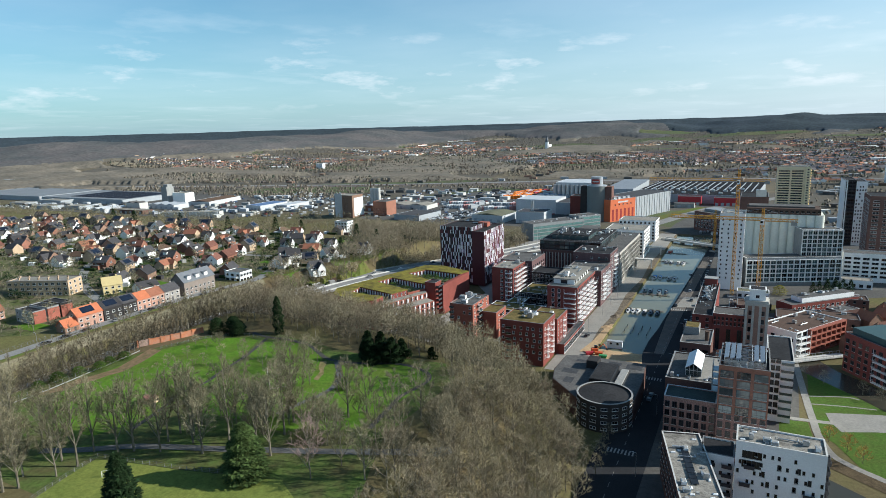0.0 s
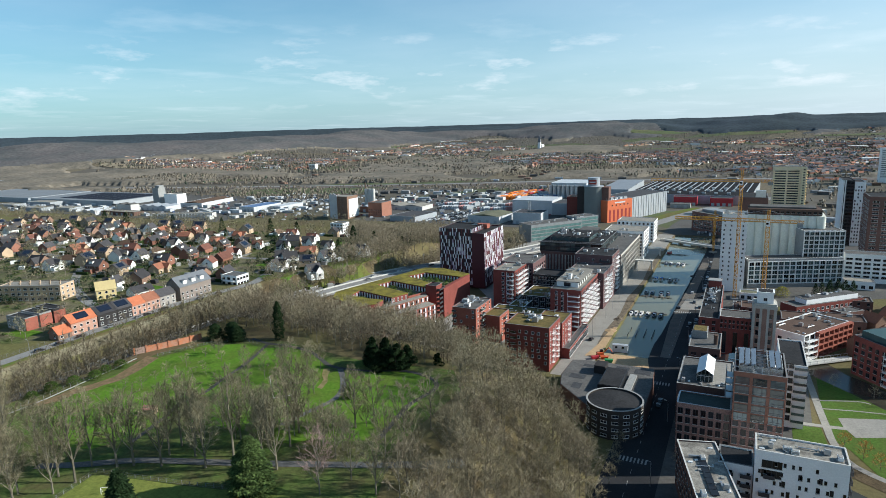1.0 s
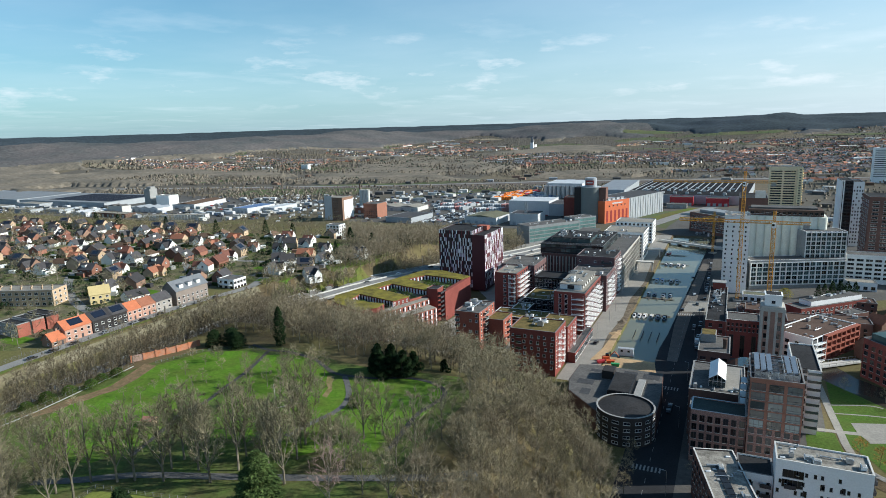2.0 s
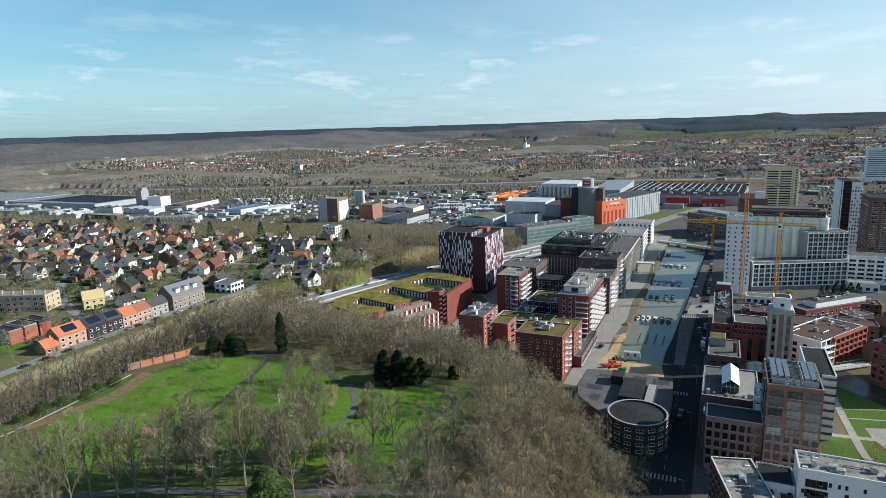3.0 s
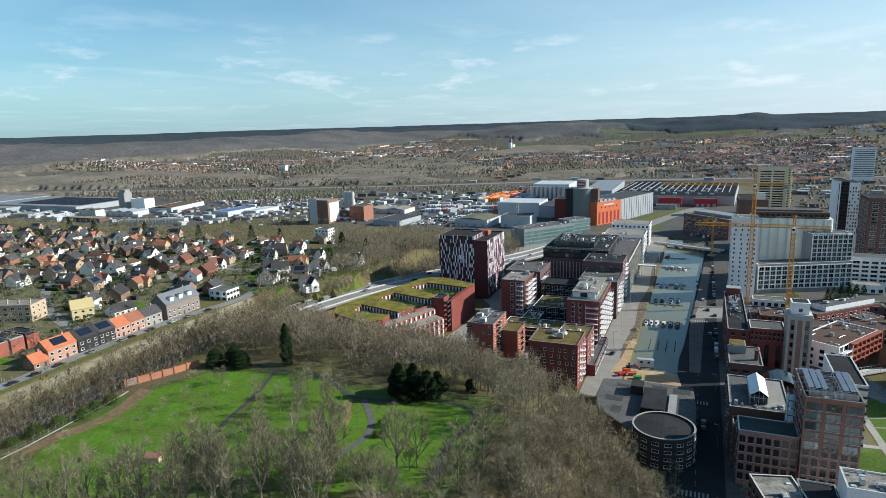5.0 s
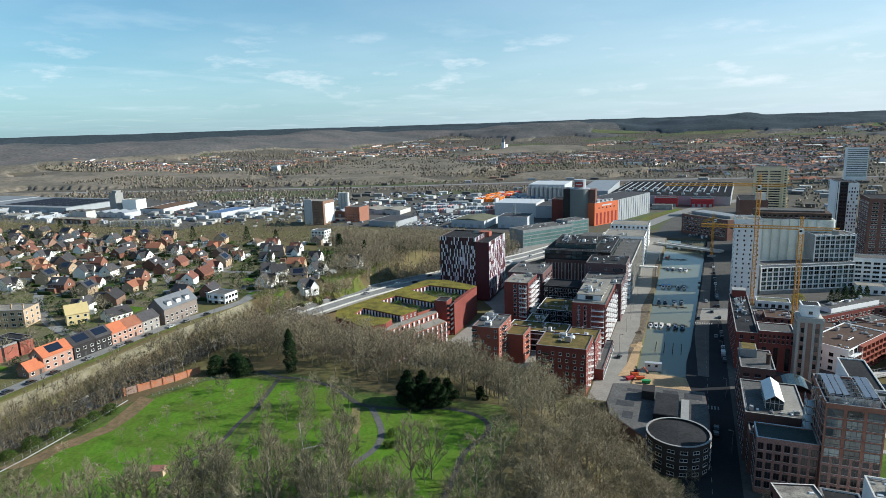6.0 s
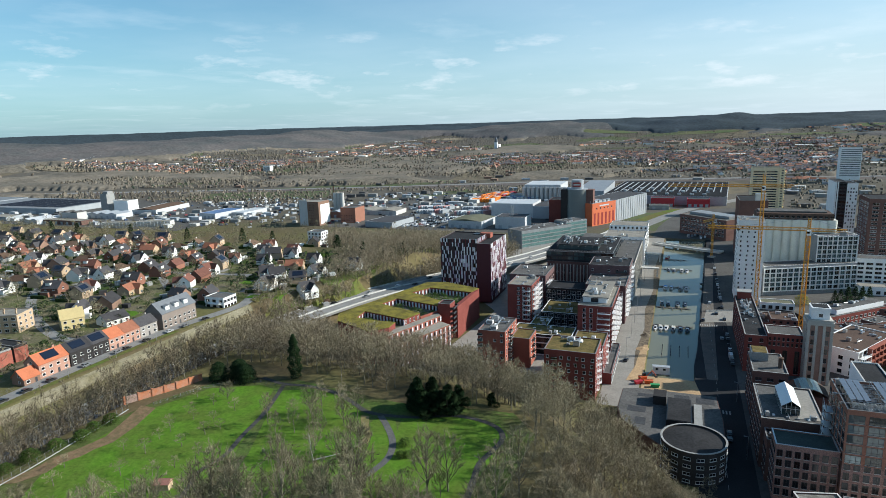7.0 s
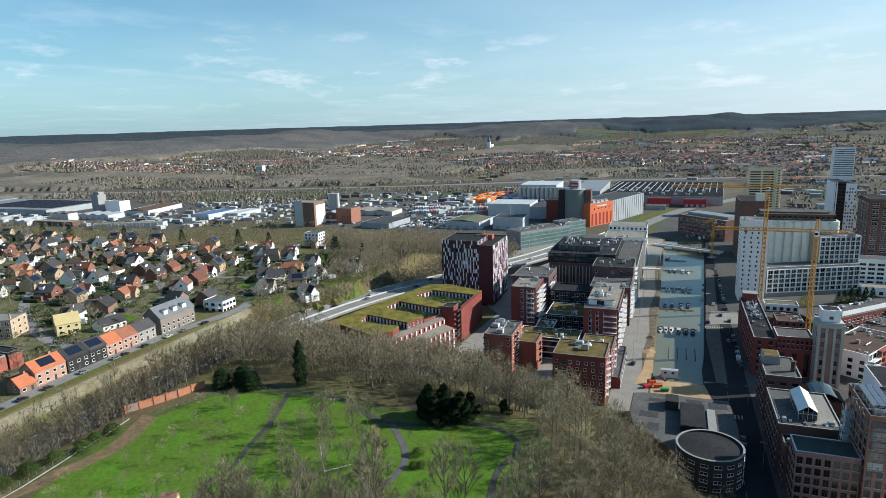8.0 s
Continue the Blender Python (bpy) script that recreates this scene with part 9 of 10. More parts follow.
def far_homes():
    rnd = random.Random(44)
    # the dark roofs carry a lift for distance haze in their colour
    mats = [WALL_WHITE, WALL_RED, WALL_BEIGE, surface("far_red_roofs", (0.33, 0.16, 0.11), 0.9, 0.2, 0.05, 1.0, island=0.4), surface("far_dark_roofs", (0.135, 0.125, 0.13), 0.9, 0.2, 0.05, 1.0, island=0.35)]
    s = Shape()

    def home(x, y, turn, l, w, e, r, wall, roof):
        c, d = math.cos(turn), math.sin(turn)
        z = height(x, y) - 0.5
        pts = [(-l, -w, 0), (l, -w, 0), (l, w, 0), (-l, w, 0), (-l, -w, e), (l, -w, e), (l, w, e), (-l, w, e), (-l, 0, e + r), (l, 0, e + r)]
        v = [(x + c * a - d * b, y + d * a + c * b, z + h) for a, b, h in pts]
        o = len(s.v)
        s.v += v
        for f, m in (((0, 1, 5, 4), wall), ((1, 2, 6, 5), wall), ((2, 3, 7, 6), wall), ((3, 0, 4, 7), wall), ((1, 6, 9), wall), ((4, 5, 9, 8), roof), ((6, 7, 8, 9), roof), ((5, 6, 9), wall), ((7, 4, 8), wall)):
            if f != (1, 6, 9):
                s.f.append(tuple(o + i for i in f))
                s.m.append(m)

    for cx, cy, sx, sy, n in TOWNS:
        built = 0
        while built < n:
            # a street with a row of houses on one side or both
            mx, my = rnd.gauss(cx, sx * 0.5), rnd.gauss(cy, sy * 0.5)
            way = rnd.choice((0, 0, 0.5, 1.57)) + 0.9 * wave(mx, my, 420) + 0.15
            gap = rnd.uniform(11, 17)
            roofs = (3, 3, 3, 4) if rnd.random() < 0.42 - 0.00009 * my else (4, 4, 4, 4, 3)
            walls = rnd.choice(((1, 1, 2), (2, 2, 0), (0, 0, 2), (1, 2, 2)))
            for side in rnd.choice(((-1, 1), (1,))):
                for k in range(rnd.randint(4, 13)):
                    along, off = (k - 5) * gap + rnd.uniform(-2, 2), side * 12 + rnd.uniform(-2, 2)
                    x, y = mx + along * math.cos(way) - off * math.sin(way), my + along * math.sin(way) + off * math.cos(way)
                    home(x, y, way + (1.57 if rnd.random() < 0.2 else 0), rnd.uniform(0.36, 0.52) * gap, rnd.uniform(4, 5.5), rnd.uniform(2.8, 4.6), rnd.uniform(2.4, 3.8), rnd.choice(walls), rnd.choice(roofs))
                    built += 1
        for _ in range(n // 60):
            # works and schools: long low sheds
            x, y = rnd.gauss(cx, sx * 0.6), rnd.gauss(cy, sy * 0.6)
            home(x, y, 0.15 + 0.9 * wave(x, y, 420), rnd.uniform(14, 34), rnd.uniform(7, 11), rnd.uniform(4, 8), 0.6, rnd.choice((0, 2)), rnd.choice((0, 4, 2)))
    tagged(new("far_houses", s.mesh("far_houses", *mats)), "far villages of red and dark roofed houses", "houses", kind="stuff")
    ob = thing("church", "far white church with a slender grey spire", "church", pose(-812, 2610, height(-812, 2610)))
    part("tower", Shape().box(-6, 6, -6, 6, -2, 26).mesh("tower", PLASTER), ob)
    part("nave", Shape().box(-10, 10, 6, 38, -2, 16).mesh("nave", PLASTER), ob)
    sp = Shape().add([(-6.3, -6.3, 26), (6.3, -6.3, 26), (6.3, 6.3, 26), (-6.3, 6.3, 26), (0, 0, 56)], [(0, 1, 4), (1, 2, 4), (2, 3, 4), (3, 0, 4)])
    part("spire", sp.mesh("spire", SLATE), ob)
    for x, y, w, d, h, mat in ((470, 1560, 50, 26, 20, CONCRETE), (560, 1700, 40, 24, 26, PLASTER), (640, 1650, 60, 24, 18, PLASTER), (-1200, 1540, 24, 14, 17, PLASTER)):
        ob, bw, bd = block("far_block", "pale far apartment block", x - w / 2, x + w / 2, y - d / 2, y + d / 2, height(x, y), height(x, y) + h, mat, ROOF_LIGHT)
        for k in range(int(h / 3.2) - 1):
            part("window_band", window_mesh(w - 3, 1.5, "palerib"), ob, on_face("S", bw, bd, 0, 2.5 + 3.2 * k))


far_homes()


FIELDS = ((-420, 3330, 190, 80), (420, 2980, 200, 50), (140, 2640, 150, 36), (830, 3250, 240, 80), (-980, 2250, 150, 36), (60, 3180, 200, 44), (-1900, 1420, 160, 44), (-1250, 3150, 130, 46), (-260, 2480, 170, 30))


def field_share(x, y):
    return max(math.exp(-((x - cx) / sx) ** 2 - ((y - cy) / sy) ** 2) for cx, cy, sx, sy in FIELDS)


def far_fields():
    pasture = surface("far_pasture", (0.075, 0.105, 0.045), 1.0, 0.2, 0.01, 0.1, other=(0.115, 0.115, 0.06), bump=0.3)
    stubble = surface("far_stubble", (0.27, 0.22, 0.15), 1.0, 0.2, 0.01, 0.1, other=(0.20, 0.175, 0.125), bump=0.3)
    for n, (cx, cy, sx, sy) in enumerate(FIELDS):
        ring = [(cx + sx * (0.85 + 0.18 * math.sin(5.1 * k + n)) * math.cos(k * 0.524), cy + sy * (0.85 + 0.18 * math.cos(3.3 * k + n)) * math.sin(k * 0.524)) for k in range(12)]
        if n in (2, 4, 6, 7):
            drape("field", ring, 60, 1.2, stubble, "pale bare field on the far slopes", "field")
        else:
            drape("field", ring, 60, 1.2, pasture, "green pasture on the far slopes", "field")


def town_share(x, y):
    return max(math.exp(-((x - cx) / sx) ** 2 - ((y - cy) / sy) ** 2) for cx, cy, sx, sy, _ in TOWNS)


def wooded(x, y):
    """How surely woods stand on a place of the valley and hills: above nought they do."""
    far = math.hypot(x, y)
    if abs(y - (1318 + x * 0.25)) < 44 and x > -1500:
        return -1.0
    patch = wave(x, y, 260, 5.5) + 0.18 * wave(x, y, 90, 2.5)
    ridge = ridge_share(x, y)
    left = ease(-0.22, -0.42, math.atan2(x, y))
    v = patch + 3.2 * max(0.0, ridge - 0.3) + 0.42 * left * (1 - ease(2300, 2900, far)) + 0.1 * ease(3000, 3600, far) + 1.3 * ease(3700, 4150, far) - 0.10
    return v - 2.2 * max(0.0, town_share(x, y) - 0.12) - 3.0 * max(0.0, field_share(x, y) - 0.3)


def far_canopy():
    """The closed crowns of the far woods as a rough sheet over the land, falling to the ground at the woods' edges."""
    rnd = np.random.RandomState(23)
    turns = np.radians(np.arange(-66, 19, 0.13))
    reach = 1390 * 1.0085 ** np.arange(0, 150)
    place, wood = [], []
    for r in reach:
        for a in turns:
            x, y = r * math.sin(a), r * math.cos(a)
            x, y = x + rnd.uniform(-0.0003, 0.0003) * r, y + rnd.uniform(-0.0010, 0.0010) * r
            place.append((x, y, height(x, y)))
            wood.append(wooded(x, y) > 0)
    w, h = len(turns), len(reach)
    p = np.array(place).reshape(h, w, 3)
    k = np.array(wood).reshape(h, w)
    cell = k[:-1, :-1] & k[1:, :-1] & k[:-1, 1:] & k[1:, 1:]
    full = np.zeros((h, w), dtype=bool)
    full[1:-1, 1:-1] = cell[:-1, :-1] & cell[1:, :-1] & cell[:-1, 1:] & cell[1:, 1:]
    # the crowns sink towards the edge of a wood
    share = full.astype(float)
    for _ in range(3):
        share[:, 1:-1] = (share[:, :-2] + 2 * share[:, 1:-1] + share[:, 2:]) / 4
        share[1:-1] = (share[:-2] + 2 * share[1:-1] + share[2:]) / 4
    away = np.hypot(p[..., 0], p[..., 1])
    rough = np.clip(1.35 - away / 4400, 0.5, 1.0)
    crown = np.array([6.0 * wave(x, y, 130, 8.2) + 3.0 * wave(x, y, 60, 3.3) for x, y in p.reshape(-1, 3)[:, :2]]).reshape(h, w) + rnd.uniform(-0.22, 0.22, (h, w))
    p[..., 2] += np.where(full, 0.2 + share * (8 + crown * rough), -1.0)
    n = np.arange(h * w).reshape(h, w)
    quads = np.stack([n[:-1, :-1], n[:-1, 1:], n[1:, 1:], n[1:, :-1]], -1)[cell]
    t = np.concatenate([quads[:, [0, 1, 2]], quads[:, [0, 2, 3]]])
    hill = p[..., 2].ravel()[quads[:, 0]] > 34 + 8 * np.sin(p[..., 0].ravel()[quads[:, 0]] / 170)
    # the rim and the far eastern slopes take the haze-blue woods colour
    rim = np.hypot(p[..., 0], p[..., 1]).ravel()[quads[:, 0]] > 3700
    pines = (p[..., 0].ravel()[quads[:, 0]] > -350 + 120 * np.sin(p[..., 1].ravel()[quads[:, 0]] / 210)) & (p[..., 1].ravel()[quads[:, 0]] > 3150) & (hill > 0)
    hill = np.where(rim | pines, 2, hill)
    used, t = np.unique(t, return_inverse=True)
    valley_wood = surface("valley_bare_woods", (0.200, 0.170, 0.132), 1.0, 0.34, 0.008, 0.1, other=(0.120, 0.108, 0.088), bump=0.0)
    # distance haze put into the woods' colour: slight on hills, blue on the crest
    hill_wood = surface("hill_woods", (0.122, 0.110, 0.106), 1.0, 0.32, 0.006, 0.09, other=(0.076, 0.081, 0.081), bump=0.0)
    me = mesh_from_arrays("far_woods", p.reshape(-1, 3)[used], t.reshape(-1, 3), np.concatenate([hill, hill]), [valley_wood, hill_wood, surface("crest_hazed_woods", (0.044, 0.057, 0.069), 1.0, 0.3, 0.004, 0.07, other=(0.034, 0.046, 0.053), bump=0.0)])
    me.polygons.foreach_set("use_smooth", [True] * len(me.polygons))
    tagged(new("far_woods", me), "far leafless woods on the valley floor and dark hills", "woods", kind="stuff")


def far_trees():
    """Single trees, hedges and thickets of the valley and the towns: a tuft of coarse sprays for each."""
    rnd = np.random.RandomState(17)
    pts = []

    def cloud(cx, cy, sx, sy, n):
        pts.append(np.stack([rnd.normal(cx, sx, n), rnd.normal(cy, sy, n)], 1))

    def band(x0, x1, y0, y1, n):
        pts.append(np.stack([rnd.uniform(x0, x1, n), rnd.uniform(y0, y1, n)], 1))

    band(-1500, -100, 1080, 1260, 2100)
    band(-1250, -640, 860, 1060, 1000)
    band(60, 700, 720, 1500, 2200)
    band(-2200, 300, 1360, 1700, 1000)
    band(-2600, 1400, 1700, 3300, 1800)
    band(-2300, -100, 1380, 2100, 3600)
    for cx, cy, sx, sy, n in TOWNS:
        cloud(cx, cy, sx * 0.75, sy * 0.75, int(n * 0.6))
    q = np.array([(x, y, height(x, y), math.hypot(x, y)) for x, y in np.concatenate(pts) if x < 230 + y * 0.34 and x > -250 - 2.1 * y and not (abs(y - (1318 + x * 0.25)) < 34 and x > -1500) and not (math.hypot(x, y) > 2300 and wooded(x, y) > 0)])
    # in a closed wood the crowns rise from its canopy
    q[:, 2] += np.array([3.5 if r > 1400 and wooded(x, y) > 0 else 0.0 for x, y, _, r in q])
    n = len(q)
    # each a rough lump: a foot, a wide uneven ring, a narrower one and a tip
    turn = np.arange(5) * 1.2566
    v = np.zeros((n, 11, 3))
    size = np.clip(q[:, 3] / 1500, 0.85, 1.3) * rnd.uniform(0.45, 1.05, n)
    spin = rnd.uniform(0, 6.28, n)
    for k in range(5):
        for o, wide, up in ((0, 3.1, 2.6), (5, 2.3, 5.4)):
            r = size * wide * rnd.uniform(0.6, 1.35, n)
            v[:, o + k, 0] = r * np.cos(turn[k] + spin + o * 0.13)
            v[:, o + k, 1] = r * np.sin(turn[k] + spin + o * 0.13)
            v[:, o + k, 2] = size * up * rnd.uniform(0.7, 1.3, n)
    v[:, 10, 2] = size * rnd.uniform(6.6, 8.6, n)
    v += q[:, None, :3]
    one = []
    for k in range(5):
        e = (k + 1) % 5
        one += [(k, e, 5 + e), (k, 5 + e, 5 + k), (5 + k, 5 + e, 10)]
    m = len(one)
    t = (np.array(one)[None] + 11 * np.arange(n)[:, None, None]).reshape(-1, 3)
    v = v.reshape(-1, 3)
    pine = rnd.uniform(0, 1, n) < np.array([0.05 + 0.3 * min(1.0, town_share(x, y)) for x, y in q[:, :2]])
    bare = surface("far_bare_trees", (0.165, 0.142, 0.110), 1.0, 0.2, 0.004, 0.05, other=(0.118, 0.104, 0.084), bump=0.0, island=0.35)
    dark = surface("far_pines", (0.06, 0.075, 0.055), 1.0, 0.2, 0.004, 0.05, bump=0.0, island=0.2)
    me = mesh_from_arrays("far_trees", v, t, np.repeat(pine, m), [bare, dark])
    tagged(new("far_trees", me), "far single trees, hedges and pines between fields and houses", "trees", kind="stuff")


far_fields()
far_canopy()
far_trees()


# ---- cranes ----
def truss(s, p, q, half, step, r=0.07, mat=0):
    """A square lattice of four chords with zigzag bracing from p to q."""
    p, q = Vector(p), Vector(q)
    d = (q - p).normalized()
    u = Vector((0, 0, 1)) if abs(d.z) < 0.9 else Vector((1, 0, 0))
    a = d.cross(u).normalized() * half
    b = d.cross(a).normalized() * half
    corners = [a + b, a - b, -a - b, -a + b]
    for c in corners:
        s.rod(p + c, q + c, r * 1.5, mat, 4)
    n = max(1, round((q - p).length / step))
    for k in range(n):
        e, f = p.lerp(q, k / n), p.lerp(q, (k + 1) / n)
        for i in range(4):
            c1, c2 = corners[i], corners[(i + 1) % 4]
            s.rod(e + c1, f + c2, r, mat, 3)
            s.rod(e + c1, e + c2, r, mat, 3)


def tower_crane(label, x, y, top, jib, back, turn, half=0.95, size=1.0):
    ob = thing("tower_crane", label, "crane", pose(x, y, 0, 0, 0, turn))
    s = Shape()
    truss(s, (0, 0, 0), (0, 0, jib), half, 2.6, 0.11)
    part("mast", s.mesh("mast", CRANE_PAINT), ob)
    s = Shape()
    truss(s, (-back[0], 0, jib + 1.2), (0, 0, jib + 1.2), 0.75, 2.2, 0.09)
    part("jib", s.mesh("jib", CRANE_PAINT), ob)
    s = Shape()
    truss(s, (0, 0, jib + 1.0), (back[1], 0, jib + 1.0), 0.7, 2.2, 0.09)
    part("counter_jib", s.mesh("counter_jib", CRANE_PAINT), ob)
    s = Shape()
    truss(s, (0, 0, jib + 2), (0, 0, top), 0.6, 2.0, 0.10)
    part("tower_head", s.mesh("tower_head", CRANE_PAINT), ob)
    part("cab", Shape().box(-1.0, 0.9, -2.4, -0.9, jib - 1.6, jib + 0.9).box(-1.02, 0.2, -2.42, -0.88, jib - 0.6, jib + 0.5, 1).mesh("cab", WHITE, GLASS), ob, label="white glazed cab")
    part("counterweight", Shape().box(back[1] - 3.2, back[1] - 0.4, -0.8, 0.8, jib - 1.6, jib + 0.6).mesh("counterweight", CONCRETE_GREY), ob)
    for px, pz in ((-back[0] * 0.62, jib + 2.2), (back[1] * 0.9, jib + 2.0)):
        part("tie_bar", Shape().rod((0, 0, top - 0.3), (px, 0, pz), 0.08, 0, 4).mesh("tie_bar", METAL), ob)
    part("trolley", Shape().box(-back[0] * 0.7, -back[0] * 0.7 + 1.6, -0.9, 0.9, jib - 0.3, jib + 0.3).rod((-back[0] * 0.7 + 0.8, 0, jib - 0.3), (-back[0] * 0.7 + 0.8, 0, jib - 9), 0.05).mesh("trolley", FRAME_DARK), ob)
    part("base", Shape().box(-2.6, 2.6, -2.6, 2.6, -0.5, 1.2).mesh("base", CONCRETE_GREY), ob)


tower_crane("yellow tower crane over the mill yard", 5.4, 379.5, 70.8, 63.5, (48, 17), -1)
tower_crane("tall orange-yellow tower crane beside the concrete tower", -9.2, 449, 87, 79.0, (56, 18.5), 1)
tower_crane("small orange crane at the water's edge", -29.5, 606, 39, 33.0, (16, 5), 60, 0.7)


# ---- boats, cars and small things on the ground ----
HULLS = [surface("hull_" + n, c, 0.35, 0.05, 0.3, 2.0, bump=0.0, gloss=0.6) for n, c in (("white", (0.62, 0.62, 0.62)), ("navy", (0.03, 0.045, 0.08)), ("grey", (0.2, 0.21, 0.22)))]
CANVAS = [surface("canvas_" + n, c, 0.8, 0.1, 0.5, 3.0) for n, c in (("blue", (0.03, 0.16, 0.45)), ("cream", (0.5, 0.47, 0.4)), ("black", (0.03, 0.03, 0.035)))]


def boat(label, hull, canvas, x, y, turn, l=8.0):
    ob = thing("motor_boat", label, "boat", pose(x, y, -1.3, 0, 0, turn), "moored boats")
    w = l * 0.16
    s = Shape()
    low = [(-l / 2, -w * 0.8), (l * 0.15, -w * 0.85), (l * 0.42, -0.1), (l * 0.42, 0.1), (l * 0.15, w * 0.85), (-l / 2, w * 0.8)]
    high = [(-l / 2, -w), (l * 0.2, -w), (l / 2, -0.08), (l / 2, 0.08), (l * 0.2, w), (-l / 2, w)]
    n = 6
    s.add([(a, b, -0.4) for a, b in low] + [(a, b, 1.05) for a, b in high], [(i, (i + 1) % n, n + (i + 1) % n, n + i) for i in range(n)] + [tuple(range(n, 2 * n))])
    part("hull", s.mesh("hull", hull), ob)
    c = Shape()
    c.add([(-l * 0.1, -w * 0.7, 1.0), (l * 0.24, -w * 0.55, 1.0), (l * 0.24, w * 0.55, 1.0), (-l * 0.1, w * 0.7, 1.0), (-l * 0.08, -w * 0.6, 2.0), (l * 0.1, -w * 0.5, 2.0), (l * 0.1, w * 0.5, 2.0), (-l * 0.08, w * 0.6, 2.0)], [(0, 1, 5, 4), (1, 2, 6, 5), (2, 3, 7, 6), (3, 0, 4, 7), (4, 5, 6, 7)], 0)
    part("cabin", c.mesh("cabin", HULLS[0]), ob)
    g = Shape().add([(l * 0.235, -w * 0.5, 1.1), (l * 0.235, w * 0.5, 1.1), (l * 0.125, w * 0.45, 1.85), (l * 0.125, -w * 0.45, 1.85)], [(0, 1, 2, 3)])
    part("windscreen", g.mesh("windscreen", GLASS), ob, pose(0.02, 0, 0.02))
    t = Shape().box(-l * 0.48, -l * 0.1, -w * 0.85, w * 0.85, 1.02, 1.75)
    part("cover", t.mesh("cover", canvas), ob)


def harbour():
    rnd = random.Random(12)
    for y, xs, blue in ((549, (-64, -60, -54, -50), False), (491, (-65, -61), True), (491, (-54.5, -50.5), False), (449, (-66, -62, -56, -51.5), False), (396, (-68, -65, -62, -58, -54, -50), False)):
        for x in xs:
            c = CANVAS[0] if blue else rnd.choice(CANVAS[1:])
            h = HULLS[0] if blue else rnd.choice(HULLS)
            boat("white motor boat with bright blue cover moored at a pontoon" if blue else "motor boat with canvas cover moored at a pontoon", h, c, x, y + rnd.uniform(-0.6, 0.6), -90 + rnd.uniform(-4, 4), rnd.uniform(7.2, 9.4))
    boat("small red boat moored by the quay", SHEET_RED, CANVAS[1], -66, 600, 80, 9)
    for y, x1 in ((554, -46), (496, -48), (441.5, -48), (402, -47), (592, -50)):
        ob = thing("pontoon", "timber mooring pontoon on steel floats", "pontoon", pose((-70 + x1) / 2, y, -1.3))
        half = (x1 + 70) / 2
        part("deck", Shape().box(-half, half, -0.7, 0.7, 0.35, 0.5).mesh("deck", surface("weathered_planks", (0.13, 0.11, 0.09), 0.9, 0.2, 0.5, 4.0)), ob)
        for k in range(4):
            part("float", Shape().box(-0.8, 0.8, -0.6, 0.6, -0.3, 0.35).mesh("float", FRAME_DARK), ob, pose(-half + 2 * half * (k + 0.5) / 4, 0, 0))
        for k in range(3):
            part("finger", Shape().box(-0.3, 0.3, -5, -0.7, 0.35, 0.48).mesh("finger", MATS["weathered_planks"]), ob, pose(-half + 2 * half * (k + 1) / 4, 0, 0))
    post = Shape().rod((0, 0, -2), (0, 0, 0.1), 0.18, 0, 8).mesh("mooring_post", FRAME_DARK)
    for i in range(4):
        for j in range(4):
            tagged(new("mooring_post", post), "dark timber mooring post standing in the water", "post", "mooring posts").matrix_world = pose(-63 + 4.4 * i, 352 + 4.5 * j, 0)


harbour()


CARS = {}


